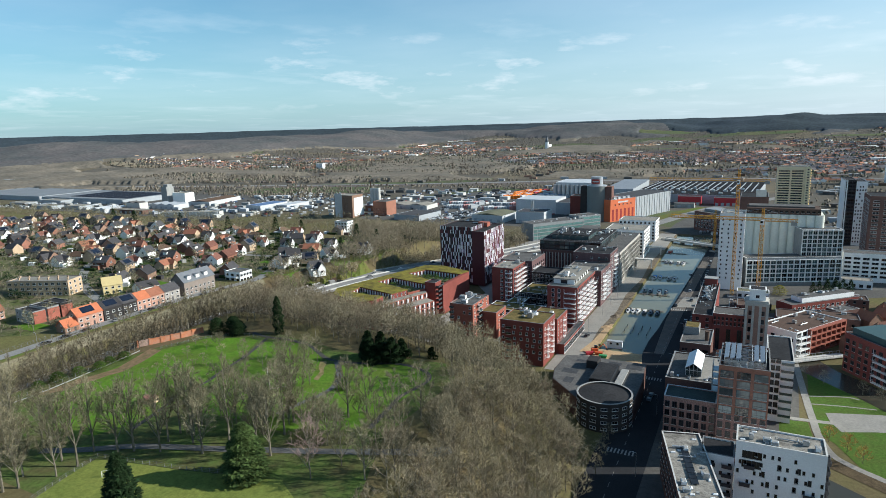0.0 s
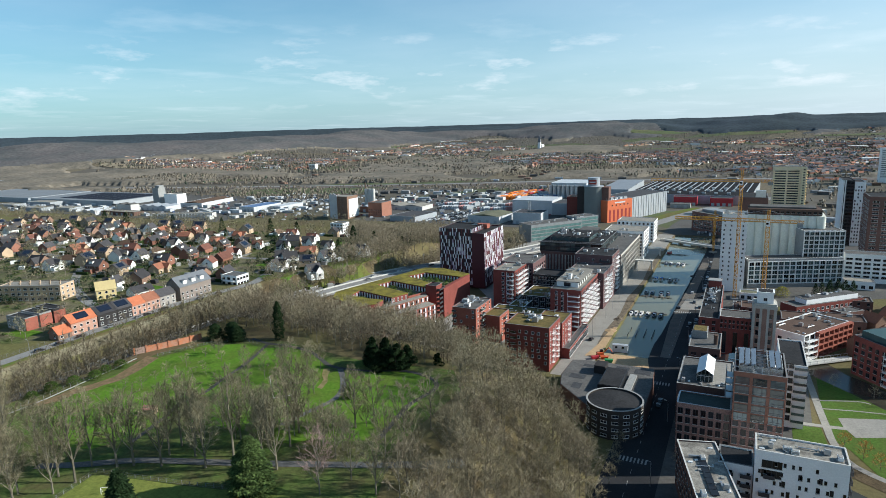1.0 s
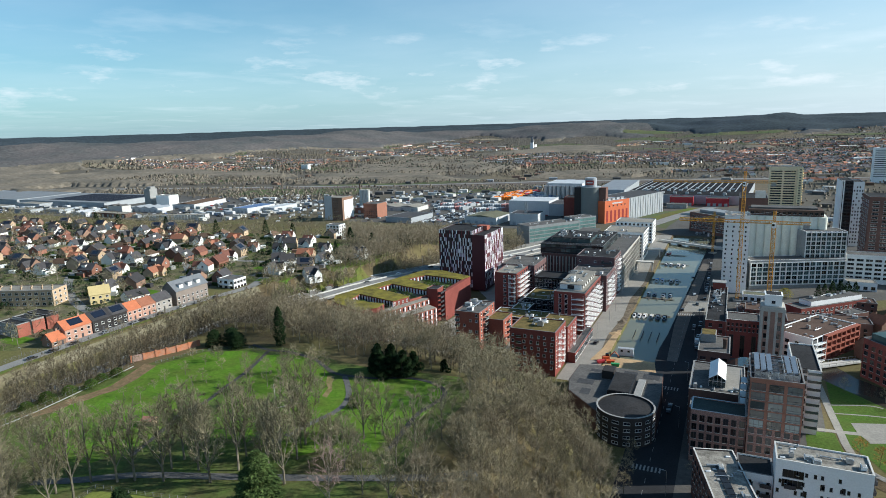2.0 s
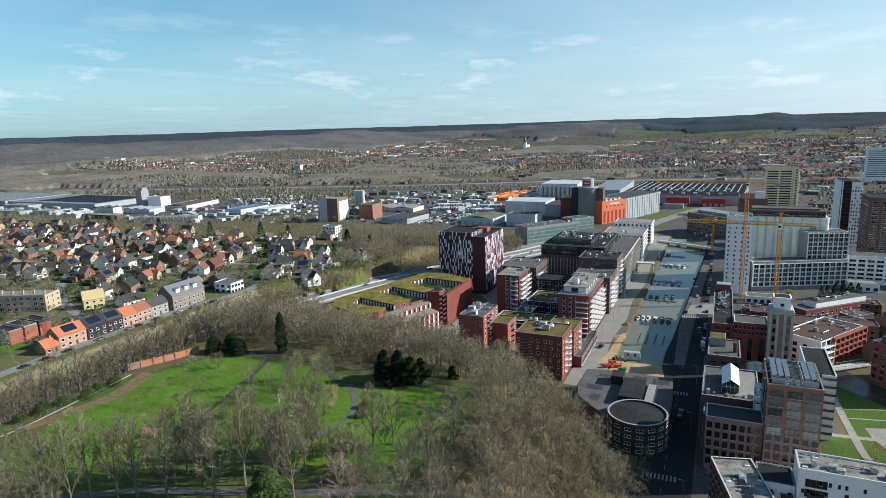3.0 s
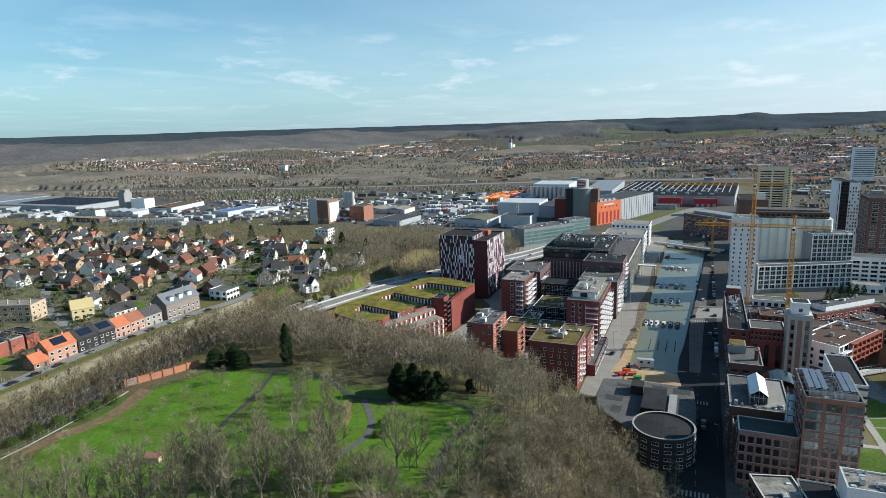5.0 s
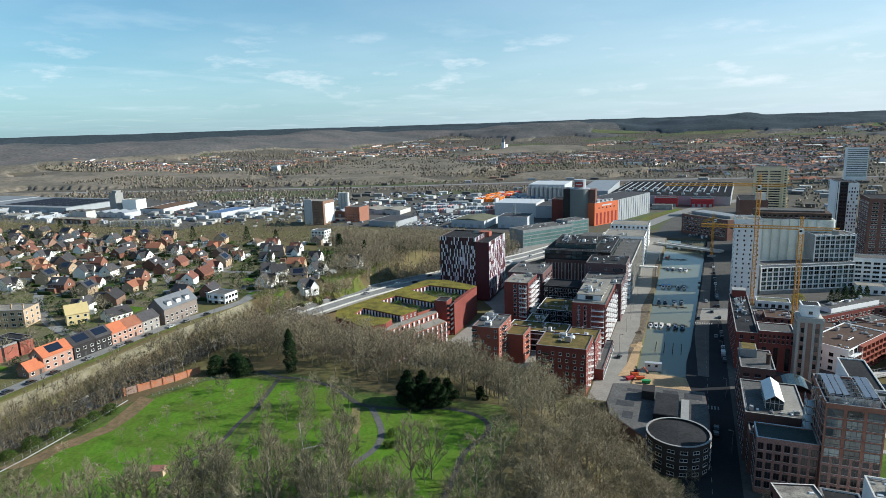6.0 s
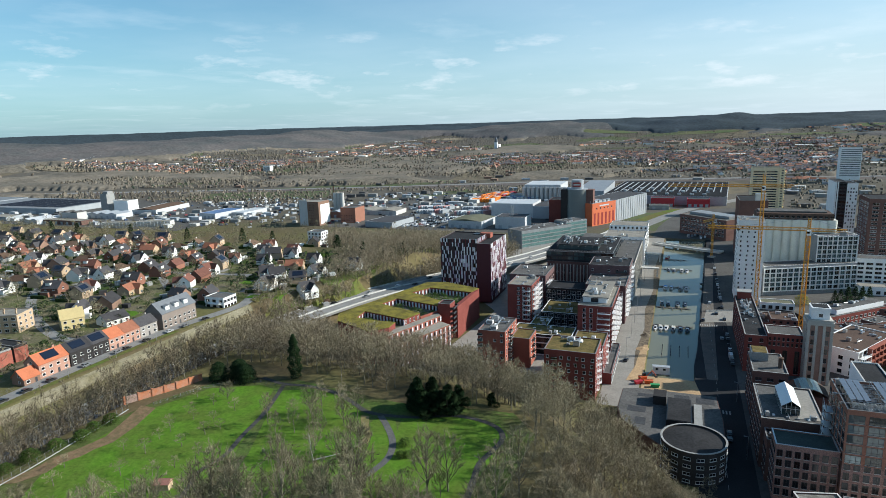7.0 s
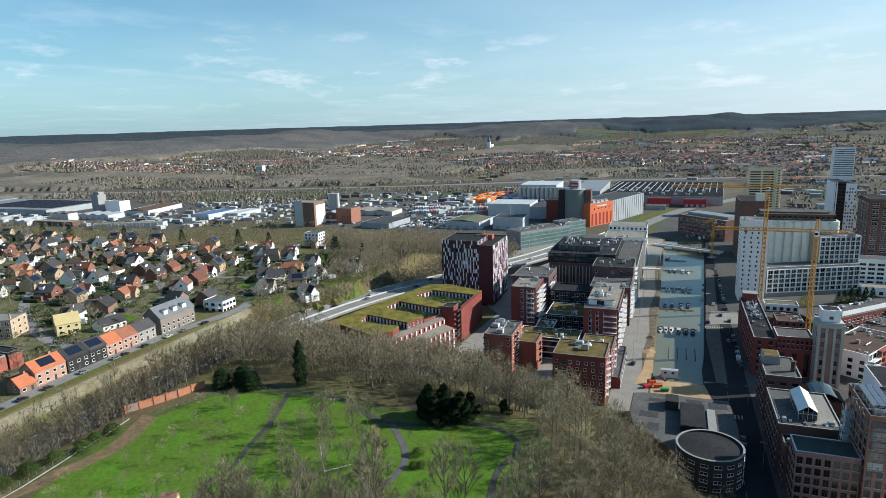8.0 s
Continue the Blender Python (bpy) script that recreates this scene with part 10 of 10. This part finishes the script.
def car(mat, x, y, turn, z=None, label="parked car on the street", van=False):
    key = (mat.name, van)
    if key not in CARS:
        s = Shape()
        l, w = (2.2, 0.88) if not van else (2.6, 1.0)
        prof = [(-l, 0.3), (-l, 0.85), (-l * 0.8, 0.95), (-l * 0.62, 1.42), (l * 0.18, 1.45), (l * 0.48, 0.98), (l * 0.95, 0.82), (l, 0.55), (l, 0.3)] if not van else [(-l, 0.3), (-l, 2.1), (l * 0.45, 2.15), (l * 0.7, 1.3), (l, 1.1), (l, 0.3)]
        n = len(prof)
        v = [(a, -w, b) for a, b in prof] + [(a, w, b) for a, b in prof]
        s.add(v, [(i, (i + 1) % n, n + (i + 1) % n, n + i) for i in range(n)] + [tuple(reversed(range(n))), tuple(range(n, 2 * n))])
        g = Shape()
        if not van:
            for y0 in (-w - 0.01, w + 0.01):
                g.add([(-l * 0.68, y0, 0.98), (l * 0.38, y0, 0.98), (l * 0.16, y0, 1.38), (-l * 0.58, y0, 1.36)], [(0, 1, 2, 3)] if y0 < 0 else [(3, 2, 1, 0)])
            g.add([(l * 0.46, -w * 0.9, 1.03), (l * 0.46, w * 0.9, 1.03), (l * 0.22, w * 0.85, 1.42), (l * 0.22, -w * 0.85, 1.42)], [(0, 1, 2, 3)])
            g.add([(-l * 0.78, -w * 0.9, 1.0), (-l * 0.78, w * 0.9, 1.0), (-l * 0.65, w * 0.85, 1.38), (-l * 0.65, -w * 0.85, 1.38)], [(3, 2, 1, 0)])
        else:
            g.add([(l * 0.72, -w * 0.9, 1.34), (l * 0.72, w * 0.9, 1.34), (l * 0.5, w * 0.9, 2.05), (l * 0.5, -w * 0.9, 2.05)], [(0, 1, 2, 3)])
        wh = Shape().rod((0, -0.12, 0.31), (0, 0.12, 0.31), 0.31, 0, 10)
        CARS[key] = (s.mesh("body", mat), g.mesh("glazing", GLASS), wh.mesh("wheel", FRAME_DARK), l, w)
    body, glass, wheel, l, w = CARS[key]
    ob = thing("van" if van else "car", label, "van" if van else "car", pose(x, y, height(x, y) + 0.12 if z is None else z, 0, 0, turn), "vehicles on the streets")
    part("body", body, ob)
    part("glazing", glass, ob)
    for a in (-l * 0.62, l * 0.62):
        for b in (-w + 0.05, w - 0.05):
            part("wheel", wheel, ob, pose(a, b, 0))


def traffic():
    rnd = random.Random(4)
    names = ("white", "grey", "black", "silver", "red", "blue")

    def put(k, x, y, turn, z=None, where="parked along the street", van=False):
        car(CAR_MATS[k], x, y, turn, z, names[k] + (" van " if van else " car ") + where, van)

    for k, (x, y) in zip((2, 2, 2, 1, 1, 2, 2, 3, 1, 2), ((-302, 166), (-302.3, 176), (-302.6, 187), (-303, 204), (-303, 221), (-303, 226), (-303, 238), (-302, 252), (-301, 262), (-299, 275))):
        put(k, x, y, 90 + rnd.uniform(-3, 3))
    for y in (345, 351, 362, 365.5, 383, 391, 420, 446, 462, 470, 478, 486, 494, 505, 513, 521, 540, 560):
        put(rnd.choice((0, 1, 2, 3, 2)), -28.9, y, 90 + rnd.uniform(-2, 2), 0.06, "parked beside the canal street")
    put(0, -29.2, 356, 90, 0.06, "parked beside the canal street", True)
    for x, y, k in ((-35, 268, 2), (-35.2, 263, 2), (-33, 431, 2), (-41, 415, 2), (-32, 383, 1), (-36, 455, 3), (-40, 505, 2)):
        put(k, x, y, 90, 0.06, "driving on the canal street")
    for x, y, k, tr in ((-253, 382, 3, 68), (-232, 410, 2, 63), (-216, 440, 0, 63), (-224, 444, 1, 243), (-264, 352, 2, 70), (-186, 500, 0, 64), (-199, 496, 2, 244), (-175, 528, 3, 64), (-242, 402, 0, 63), (-230, 432, 2, 243), (-251, 372, 1, 68), (-206, 458, 2, 63), (-208, 480, 3, 244)):
        put(k, x, y, tr, 11.82 - 3.2 * ease(380, 560, y), "driving on the ring road")
    for x, y in ((-80, 335), (-40, 640), (-47, 655)):
        put(rnd.choice((1, 2, 3)), x, y, rnd.uniform(0, 180), 0.08, "standing on the quay")
    for k in range(9):
        x, y = rnd.choice(HOMES)
        put(rnd.choice((0, 1, 2, 3, 4, 5)), x + 7.5, y - 7.5, rnd.choice((0, 90)), None, "parked beside a house")


traffic()


def park_things():
    # the old brick wall with its painted bays
    ob = thing("brick_wall", "old orange brick wall with graffiti-greyed bays behind the orchard", "wall", pose(0, 0, 0))
    pts = [(-247, 175), (-242.5, 184), (-238.5, 192), (-235, 202)]
    bricks = surface("old_orange_brick", (0.42, 0.15, 0.07), 0.95, 0.2, 0.4, 3.0, other=(0.36, 0.20, 0.14))
    for i in range(3):
        for k in range(2):
            p = Vector(pts[i]).lerp(Vector(pts[i + 1]), k / 2)
            q = Vector(pts[i]).lerp(Vector(pts[i + 1]), (k + 1) / 2)
            l = (q - p).length
            s = Shape().box(0, l, -0.2, 0.2, -1, 3.0).box(0, l, -0.28, 0.28, 3.0, 3.15)
            m = pose(p.x, p.y, 24.6, 0, 0, math.degrees(math.atan2(q.y - p.y, q.x - p.x)))
            part("wall_bay", s.mesh("wall_bay", bricks if i or k else surface("greyed_brick", (0.34, 0.24, 0.20), 0.95, 0.25, 0.6, 3.0)), ob, m)
            part("pier", Shape().box(-0.4, 0.4, -0.45, 0.45, -1, 3.4).mesh("pier", bricks), ob, m)
    # fences
    def fence(label, line, h, gap):
        f = thing("fence", label, "fence", pose(0, 0, 0))
        post = Shape().box(-0.05, 0.05, -0.05, 0.05, -0.3, h).mesh("post", COPING)
        for i in range(len(line) - 1):
            p, q = Vector(line[i]), Vector(line[i + 1])
            n = max(1, round((q - p).length / gap))
            for k in range(n):
                a, b = p.lerp(q, k / n), p.lerp(q, (k + 1) / n)
                za, zb = height(a.x, a.y), height(b.x, b.y)
                part("post", post, f, pose(a.x, a.y, za))
                r = Shape()
                for z in (0.15, h * 0.5, h - 0.06):
                    r.rod((a.x, a.y, za + z), (b.x, b.y, zb + z), 0.022, 0, 4)
                part("rail", r.mesh("rail", COPING), f)
    fence("grey mesh fence along the cutting", [(-238, 112), (-237.4, 121), (-237.4, 129), (-238.4, 140), (-239.4, 149), (-240, 158), (-242, 172)], 2.2, 3.0)
    fence("low timber fence round the orchard lawn", [(-236, 178), (-229, 194), (-222, 202), (-210, 207), (-202, 206)], 1.1, 2.6)
    fence("dark fence round the worn lawn", [(-166, 78), (-168, 84), (-170, 93), (-172, 104), (-156, 107), (-141, 110), (-129, 113)], 1.3, 2.6)
    goal = thing("goal", "small white football goal on the worn lawn", "goal", on_land(-159, 98, 35))
    part("frame", Shape().rod((-1.5, 0, 0), (-1.5, 0, 2), 0.07).rod((1.5, 0, 0), (1.5, 0, 2), 0.07).rod((-1.5, 0, 2), (1.5, 0, 2), 0.07).rod((-1.5, 0, 2), (-1.5, 1.2, 0), 0.04).rod((1.5, 0, 2), (1.5, 1.2, 0), 0.04).mesh("frame", WHITE), goal)
    plinth = thing("fence_plinth", "pale concrete plinth under the mesh fence", "plinth", pose(0, 0, 0))
    line = [(-238, 112), (-237.4, 121), (-237.4, 129), (-238.4, 140), (-239.4, 149), (-240, 158), (-242, 172)]
    for p, q in zip(line, line[1:]):
        a, l = math.atan2(q[1] - p[1], q[0] - p[0]), math.dist(p, q)
        part("kerb", Shape().box(0, l, -0.12, 0.12, -0.4, 0.3).mesh("kerb", CONCRETE_GREY), plinth, pose(p[0], p[1], height(*p), 0, 0, math.degrees(a)))
    fence("grey garden fence along the street", [(-308, 120), (-309.5, 150), (-309.5, 176)], 1.5, 3.0)
    # small shed of the orchard
    sh = thing("garden_hut", "small hut with faded red roof under the trees", "hut", on_land(-190, 137, 20))
    part("wall", Shape().box(-2, 2, -1.4, 1.4, 0, 2.2).mesh("wall", WALL_BEIGE), sh)
    part("roof", Shape().add([(-2.3, -1.8, 2.1), (2.3, -1.8, 2.1), (2.3, 0, 3.2), (-2.3, 0, 3.2), (2.3, 1.8, 2.1), (-2.3, 1.8, 2.1)], [(0, 1, 2, 3), (3, 2, 4, 5), (5, 4, 1, 0)]).mesh("roof", surface("faded_red_sheet", (0.33, 0.16, 0.13), 0.8, 0.2, 0.5, 3.0)), sh)
    log = thing("fallen_trunk", "pale fallen birch trunk on the grass", "log", on_land(-154, 165, 35))
    part("stem", Shape().rod((-4, 0, 0.4), (4, 0.6, 0.9), 0.22, 0, 7, 0.1).mesh("stem", surface("birch_bark", (0.55, 0.53, 0.49), 0.9, 0.2, 0.8, 4.0)), log)
    part("snag", Shape().rod((-4, 0, 0), (-4.6, 0.3, 9), 0.24, 0, 7, 0.12).mesh("snag", MATS["birch_bark"]), log)


park_things()


def street_things():
    def lamp(label, x, y, h, z, arm=1.2, turn=0.0):
        ob = thing("street_lamp", label, "lamp", pose(x, y, z, 0, 0, turn), "street lamps")
        part("pole", Shape().rod((0, 0, 0), (0, 0, h), 0.11, 0, 8, 0.06).rod((0, 0, h), (arm, 0, h + 0.15), 0.05, 0, 6).mesh("pole", METAL), ob)
        part("head", Shape().box(arm - 0.1, arm + 0.6, -0.15, 0.15, h + 0.08, h + 0.22).mesh("head", SHEET_GREY), ob)
    for y in (160, 192, 216, 240, 262):
        lamp("grey street lamp beside the housing row", -298.5, y, 8, height(-298.5, y), -1.4)
    for y in (340, 378, 400, 424, 455, 502, 540):
        lamp("tall grey lamp mast on the quay", -80.5, y, 11, 0.05, 1.4)
    for x, y in ((-258, 372), (-229, 430), (-193, 505), (-175, 560)):
        lamp("tall lamp mast beside the ring road", x - 10, y + 6, 13, 6, 2.0)
    for y in (120, 160, 200, 250, 300, 350, 400, 470, 540):
        lamp("grey lamp along the canal street", -30.2, y, 9, 0.05, -1.5)
    # lane lines and crossings on the canal street
    s = Shape()
    for k in range(70):
        y = 70 + 7.5 * k
        s.box(-37.6, -37.45, y, y + 3, 0.056, 0.07)
    for y0 in (213, 286, 405):
        for k in range(8):
            s.box(-43 + 1.3 * k, -42.4 + 1.3 * k, y0, y0 + 3.4, 0.056, 0.07)
    tagged(new("street_marking", s.mesh("street_marking", MARKING)), "white lane dashes and zebra crossings on the street", "marking", kind="structure")
    # building site at the head of the canal
    ob = thing("site_cabin", "white site cabin at the edge of the canal", "cabin", pose(-62.5, 326, 0.0, 0, 0, 4))
    part("body", Shape().box(-4, 4, -1.3, 1.3, -1.2, 2.6).mesh("body", WHITE), ob)
    part("roof", Shape().box(-4.1, 4.1, -1.4, 1.4, 2.6, 2.75).mesh("roof", SHEET_GREY), ob)
    for x in (-2, 1.5):
        part("window", window_mesh(1.2, 1.0, "dark"), ob, pose(x, -1.3, 1.0))
    ob = thing("excavator", "orange excavator on the building site", "excavator", pose(-70, 312, 0.12, 0, 0, 30))
    orange = surface("digger_orange", (0.55, 0.10, 0.03), 0.5, 0.1, 0.5, 3.0)
    for y in (-1.1, 1.1):
        part("track", Shape().box(-2, 2, y - 0.3, y + 0.3, 0, 0.9).mesh("track", FRAME_DARK), ob)
    part("body", Shape().box(-2.0, 1.2, -1.3, 1.3, 1.0, 2.2).mesh("body", orange), ob)
    part("cab", Shape().box(-0.2, 1.3, 0.1, 1.25, 2.2, 3.4).mesh("cab", GLASS), ob)
    part("boom", Shape().rod((1.0, -0.3, 1.8), (4.2, -0.3, 4.6), 0.28, 0, 4).rod((4.2, -0.3, 4.6), (6.2, -0.3, 2.0), 0.22, 0, 4).mesh("boom", orange), ob)
    part("bucket", Shape().box(5.7, 6.8, -0.8, 0.2, 1.0, 2.0).mesh("bucket", FRAME_DARK), ob)
    for label, x, y, c, turn in (("green skip on the building site", -64.5, 305.5, surface("skip_green", (0.03, 0.25, 0.09), 0.6, 0.1, 0.5, 3.0), 10), ("red skip on the building site", -72, 307.5, SHEET_RED, 40), ("orange skip on the building site", -67.5, 309, orange, 15)):
        sk = thing("skip", label, "skip", pose(x, y, 0.12, 0, 0, turn))
        part("bin", Shape().add([(-1.6, -0.8, 0), (1.6, -0.8, 0), (1.6, 0.8, 0), (-1.6, 0.8, 0), (-2.1, -0.95, 1.5), (2.1, -0.95, 1.5), (2.1, 0.95, 1.5), (-2.1, 0.95, 1.5)], [(0, 1, 5, 4), (1, 2, 6, 5), (2, 3, 7, 6), (3, 0, 4, 7), (3, 2, 1, 0), (4, 5, 6, 7)]).mesh("bin", c), sk)
    # spoil heaps, uneven
    for x, y, r, h, mat in ((-73, 355, 3.5, 0.8, SAND), (-52, 312, 5, 1.0, SAND), (-72.5, 378, 3.2, 1.4, MATS["dug_earth"])):
        s = Shape()
        n, rings = 14, 4
        v = [(0, 0, h)]
        for i in range(1, rings + 1):
            for k in range(n):
                a = 2 * math.pi * k / n
                rr = r * i / rings * (1 + 0.25 * wave(x + 3 * math.cos(a), y + 3 * math.sin(a), 2.0, 9.1))
                v.append((rr * math.cos(a), rr * math.sin(a), h * (1 - i / rings) ** 1.3 + 0.02))
        f = [(0, 1 + k, 1 + (k + 1) % n) for k in range(n)]
        for i in range(rings - 1):
            for k in range(n):
                a, b = 1 + i * n + k, 1 + i * n + (k + 1) % n
                f.append((a, a + n, b + n, b))
        s.add(v, f)
        tagged(new("spoil_mound", s.mesh("spoil_mound", mat)), "heap of dug sand and earth on the quay", "heap").matrix_world = pose(x, y, 0.1)
    # road bridge over the end of the basin
    br = thing("road_bridge", "low concrete road bridge over the basin", "bridge", pose(-50, 640, 0, 0, 0, -29))
    part("deck", Shape().box(-34, 34, -4, 4, 0.4, 1.4).mesh("deck", CONCRETE), br)
    for y in (-3.9, 3.9):
        part("parapet", Shape().box(-34, 34, y - 0.15, y + 0.15, 1.4, 2.3).mesh("parapet", CONCRETE), br)
    for x in (-12, 12):
        part("pier", Shape().box(x - 0.6, x + 0.6, -3.4, 3.4, -3, 0.4).mesh("pier", CONCRETE_GREY), br)
    # gantry on the west quay
    for y, h in ((520, 7), (576, 7)):
        g = thing("quay_gantry", "pale concrete gantry frame on the quay", "gantry", pose(-78, y, 0))
        for x in (-6, 6):
            part("leg", Shape().box(x - 0.5, x + 0.5, -0.5, 0.5, 0, h).mesh("leg", CONCRETE), g)
        part("beam", Shape().box(-7, 7, -2.2, 2.2, h, h + 0.8).mesh("beam", CONCRETE), g)


street_things()


def east_greens():
    rnd = random.Random(66)
    for x, y in ((40, 474), (44, 478), (49, 482), (54, 486), (59, 490), (64, 494), (47, 474), (56, 480)):
        tree_thing("conifer", "dark green conifer in a clipped row", FIR, on_land(x, y, rnd.uniform(0, 360), rnd.uniform(0.9, 1.2)), "row of conifers")
    w = leafy(640, 7, lambda f: 4.2 * math.sqrt(max(0, 1 - (1.3 * f - 0.3) ** 2)), 1600, 0.5, surface("spring_willow_leaves", (0.22, 0.20, 0.03), 1.0, 0.3, 0.3, 2.0, bump=0.0, island=0.4))
    tree_thing("willow_tree", "round yellow-green willow before the silos", w, on_land(20, 467), "")
    amber = bare_tree(641, 7, 2.6, 0.12, 9, 5, 16, 0.2, 0.8, (1.1, 0.03))
    rust = surface("amber_twigs", (0.44, 0.27, 0.09), 1.0, 0.2, 0.3, 2.0, bump=0.0, island=0.3)
    amber[1].materials[0] = rust
    for x, y in ((31, 253), (40, 240), (36, 246)):
        tree_thing("amber_shrub", "amber-twigged shrub tree on the riverside lawn", amber, on_land(x, y, rnd.uniform(0, 360), rnd.uniform(0.8, 1.1)), "amber shrubs")
    for x, y in ((-44, 214), (-43.5, 204), (-43, 196), (-44, 222), (-22, 214), (48, 305), (54, 300), (34, 312), (60, 292)):
        tree_thing("street_tree", "small leafless street tree in the pavement", rnd.choice(GARDEN), on_land(x, y, rnd.uniform(0, 360), rnd.uniform(0.75, 1.0)), "street trees")
    # houses and blocks beyond the river
    ob, w_, d = block("apartment_block", "red brick riverside block with white balcony front and teal top", 48, 78, 312, 342, 0, 19, BRICK_RED, ROOF_FELT)
    ob.matrix_world = pose(64, 330, 0, 0, 0, 35)
    window_grid(ob, w_, d, "S", 8, 5, 1.5, 3.2, 1.4, 1.8, "white")
    window_grid(ob, w_, d, "W", 8, 5, 1.5, 3.2, 2.0, 2.0, "dark")
    for k in range(5):
        part("balcony", balcony_mesh(10, 1.6, "white"), ob, on_face("W", w_, d, 8, 1.4 + 3.2 * k))
    part("top_storey", Shape().box(-13, 13, -13, 13, 0, 3).mesh("top_storey", surface("teal_cladding", (0.045, 0.085, 0.085), 0.5, 0.1, 0.2, 1.5)), ob, pose(0, 0, 18.8), "teal clad top storey")
    for x, y, turn, wall, roof, l in ((52, 362, 40, WALL_BROWN, TILE_DARK, 12), (60, 374, 40, WALL_BROWN, TILE_DARK, 12), (68, 385, 40, WALL_RED, TILE_RED, 12), (62, 402, 130, WALL_BROWN, TILE_ORANGE, 10), (72, 412, 130, WALL_RED, TILE_ORANGE, 10), (78, 430, 40, WALL_BROWN, TILE_DARK, 14), (90, 420, 40, WALL_RED, TILE_RED, 12), (96, 440, 130, WALL_BROWN, TILE_DARK, 12), (86, 455, 40, WALL_WHITE, TILE_RED, 12), (104, 462, 40, WALL_RED, TILE_DARK, 12)):
        house("house", "old brick town house beyond the river", wall, roof, l, 9, 7.5, 4.2, group="town houses beyond the river", at=pose(x, y, 0, 0, 0, turn), near=False)
    for x, y, w0, d0, h in ((18, 372, 22, 14, 9), (44, 398, 26, 14, 9), (24, 395, 16, 18, 8), (58, 450, 20, 12, 7), (0, 378, 12, 20, 6), (2, 415, 14, 16, 7)):
        ob, w_, d = block("courtyard_block", "brown brick courtyard block with felt roof", x - w0 / 2, x + w0 / 2, y - d0 / 2, y + d0 / 2, 0, h, BRICK_DARK, ROOF_BROWN)
        window_grid(ob, w_, d, "S", 4, 2, 1.2, 3.2, 1.4, 1.6, "dark")
        roof_clutter(ob, w_, d, h - 0.4, 4, int(x * 3 + y))


east_greens()


def court_plants():
    """Shrubs and small trees in the courts between the sedum roofs."""
    spots = []
    for ring, n in (([(-221, 310), (-199, 309), (-197, 311.5), (-221.5, 318)], 61), ([(-219, 338), (-194, 328), (-188, 339), (-215, 346.5)], 62), ([(-211, 366), (-182, 352), (-180, 372), (-205, 376)], 63)):
        spots += scatter(ring, 3.4, n, 0.75)
    rnd = random.Random(64)
    for x, y in spots:
        ob = thing("court_shrub", "dark green shrub in a planted court", "shrub", pose(x, y, 15.7, 0, 0, rnd.uniform(0, 360)) @ Matrix.Scale(rnd.uniform(0.45, 0.85), 4), "shrubs in the courts")
        part("crown", SHRUB_THIN[1], ob)
        part("trunk", SHRUB_THIN[0], ob)


court_plants()


def suburb_clutter():
    """Garden sheds, hedges and drives between the houses, too small and many to pick apart."""
    rnd = random.Random(71)
    sheds, hedges, drives = [], [], []
    for x, y in HOMES:
        for _ in range(2):
            a = rnd.uniform(0, 6.283)
            sheds.append((x + 12 * math.cos(a), y + 12 * math.sin(a), rnd.uniform(0, 1.6)))
        side = rnd.choice((-1, 1))
        hedges.append((x + side * 10.5, y + rnd.uniform(-3, 3), 1.57 + 0.2))
        hedges.append((x + rnd.uniform(-3, 3), y - 11, 0.2))
        drives.append((x - side * 9.5, y - 6, 1.57 + 0.2))
    loads("garden_sheds", "small wooden garden sheds and garages", sheds, (4.2, 3.0, 2.5), [WALL_BROWN, TILE_DARK, CONCRETE_GREY, WALL_WHITE], 72, "sheds", 0.97)
    loads("hedges", "clipped dark green garden hedges", hedges, (11, 1.3, 2.0), [surface("clipped_hedge", (0.035, 0.055, 0.018), 1.0, 0.4, 0.8, 3.0, bump=0.8)], 73, "hedges", 0.97)
    loads("drives", "pale paved drives beside the houses", drives, (10, 4.0, 0.16), [PAVING], 74, "drives", 0.97)
    for x, y, s in ((-296, 452, 1.5), (-268, 470, 1.3), (-330, 470, 1.6), (-350, 500, 1.4), (-246, 500, 1.2), (-300, 404, 1.5), (-310, 520, 1.6), (-420, 500, 1.5), (-455, 500, 1.7), (-520, 496, 1.5), (-600, 500, 1.6), (-640, 470, 1.8), (-700, 486, 1.7), (-345, 392, 1.3)):
        tree_thing("pine_tree", "tall dark pine among the bare trees", FIR, on_land(x, y, rnd.uniform(0, 360), s), "pines round the housing")
    ob, w, d = block("apartment_block", "white apartment block among the bare trees", -407, -391, 540, 552, 4, 22, PLASTER, ROOF_FELT)
    window_grid(ob, w, d, "S", 4, 5, 2.0, 3.2, 2.0, 1.7, "dark")
    window_grid(ob, w, d, "E", 3, 5, 2.0, 3.2, 2.0, 1.7, "dark")
    for ring in ([(-353, 430), (-331, 434), (-326, 462), (-346, 462)], [(-298, 320), (-287, 322), (-286, 337), (-297, 334)]):
        drape("lawn", ring, 5, 0.16, LAWN, "bright green lawn at the edge of the wood", "lawn")
    wall = thing("garden_wall", "low white garden wall along the lane", "wall", pose(0, 0, 0))
    for k in range(6):
        a, b = Vector((-321 + 0.6 * k, 348 + 6 * k)), Vector((-320.4 + 0.6 * k, 354 + 6 * k))
        z = height(a.x, a.y)
        part("wall_panel", Shape().prism([(a.x, a.y), (a.x + 0.4, a.y), (b.x + 0.4, b.y), (b.x, b.y)], z - 0.3, z + 1.3).mesh("wall_panel", WALL_WHITE), wall)


suburb_clutter()
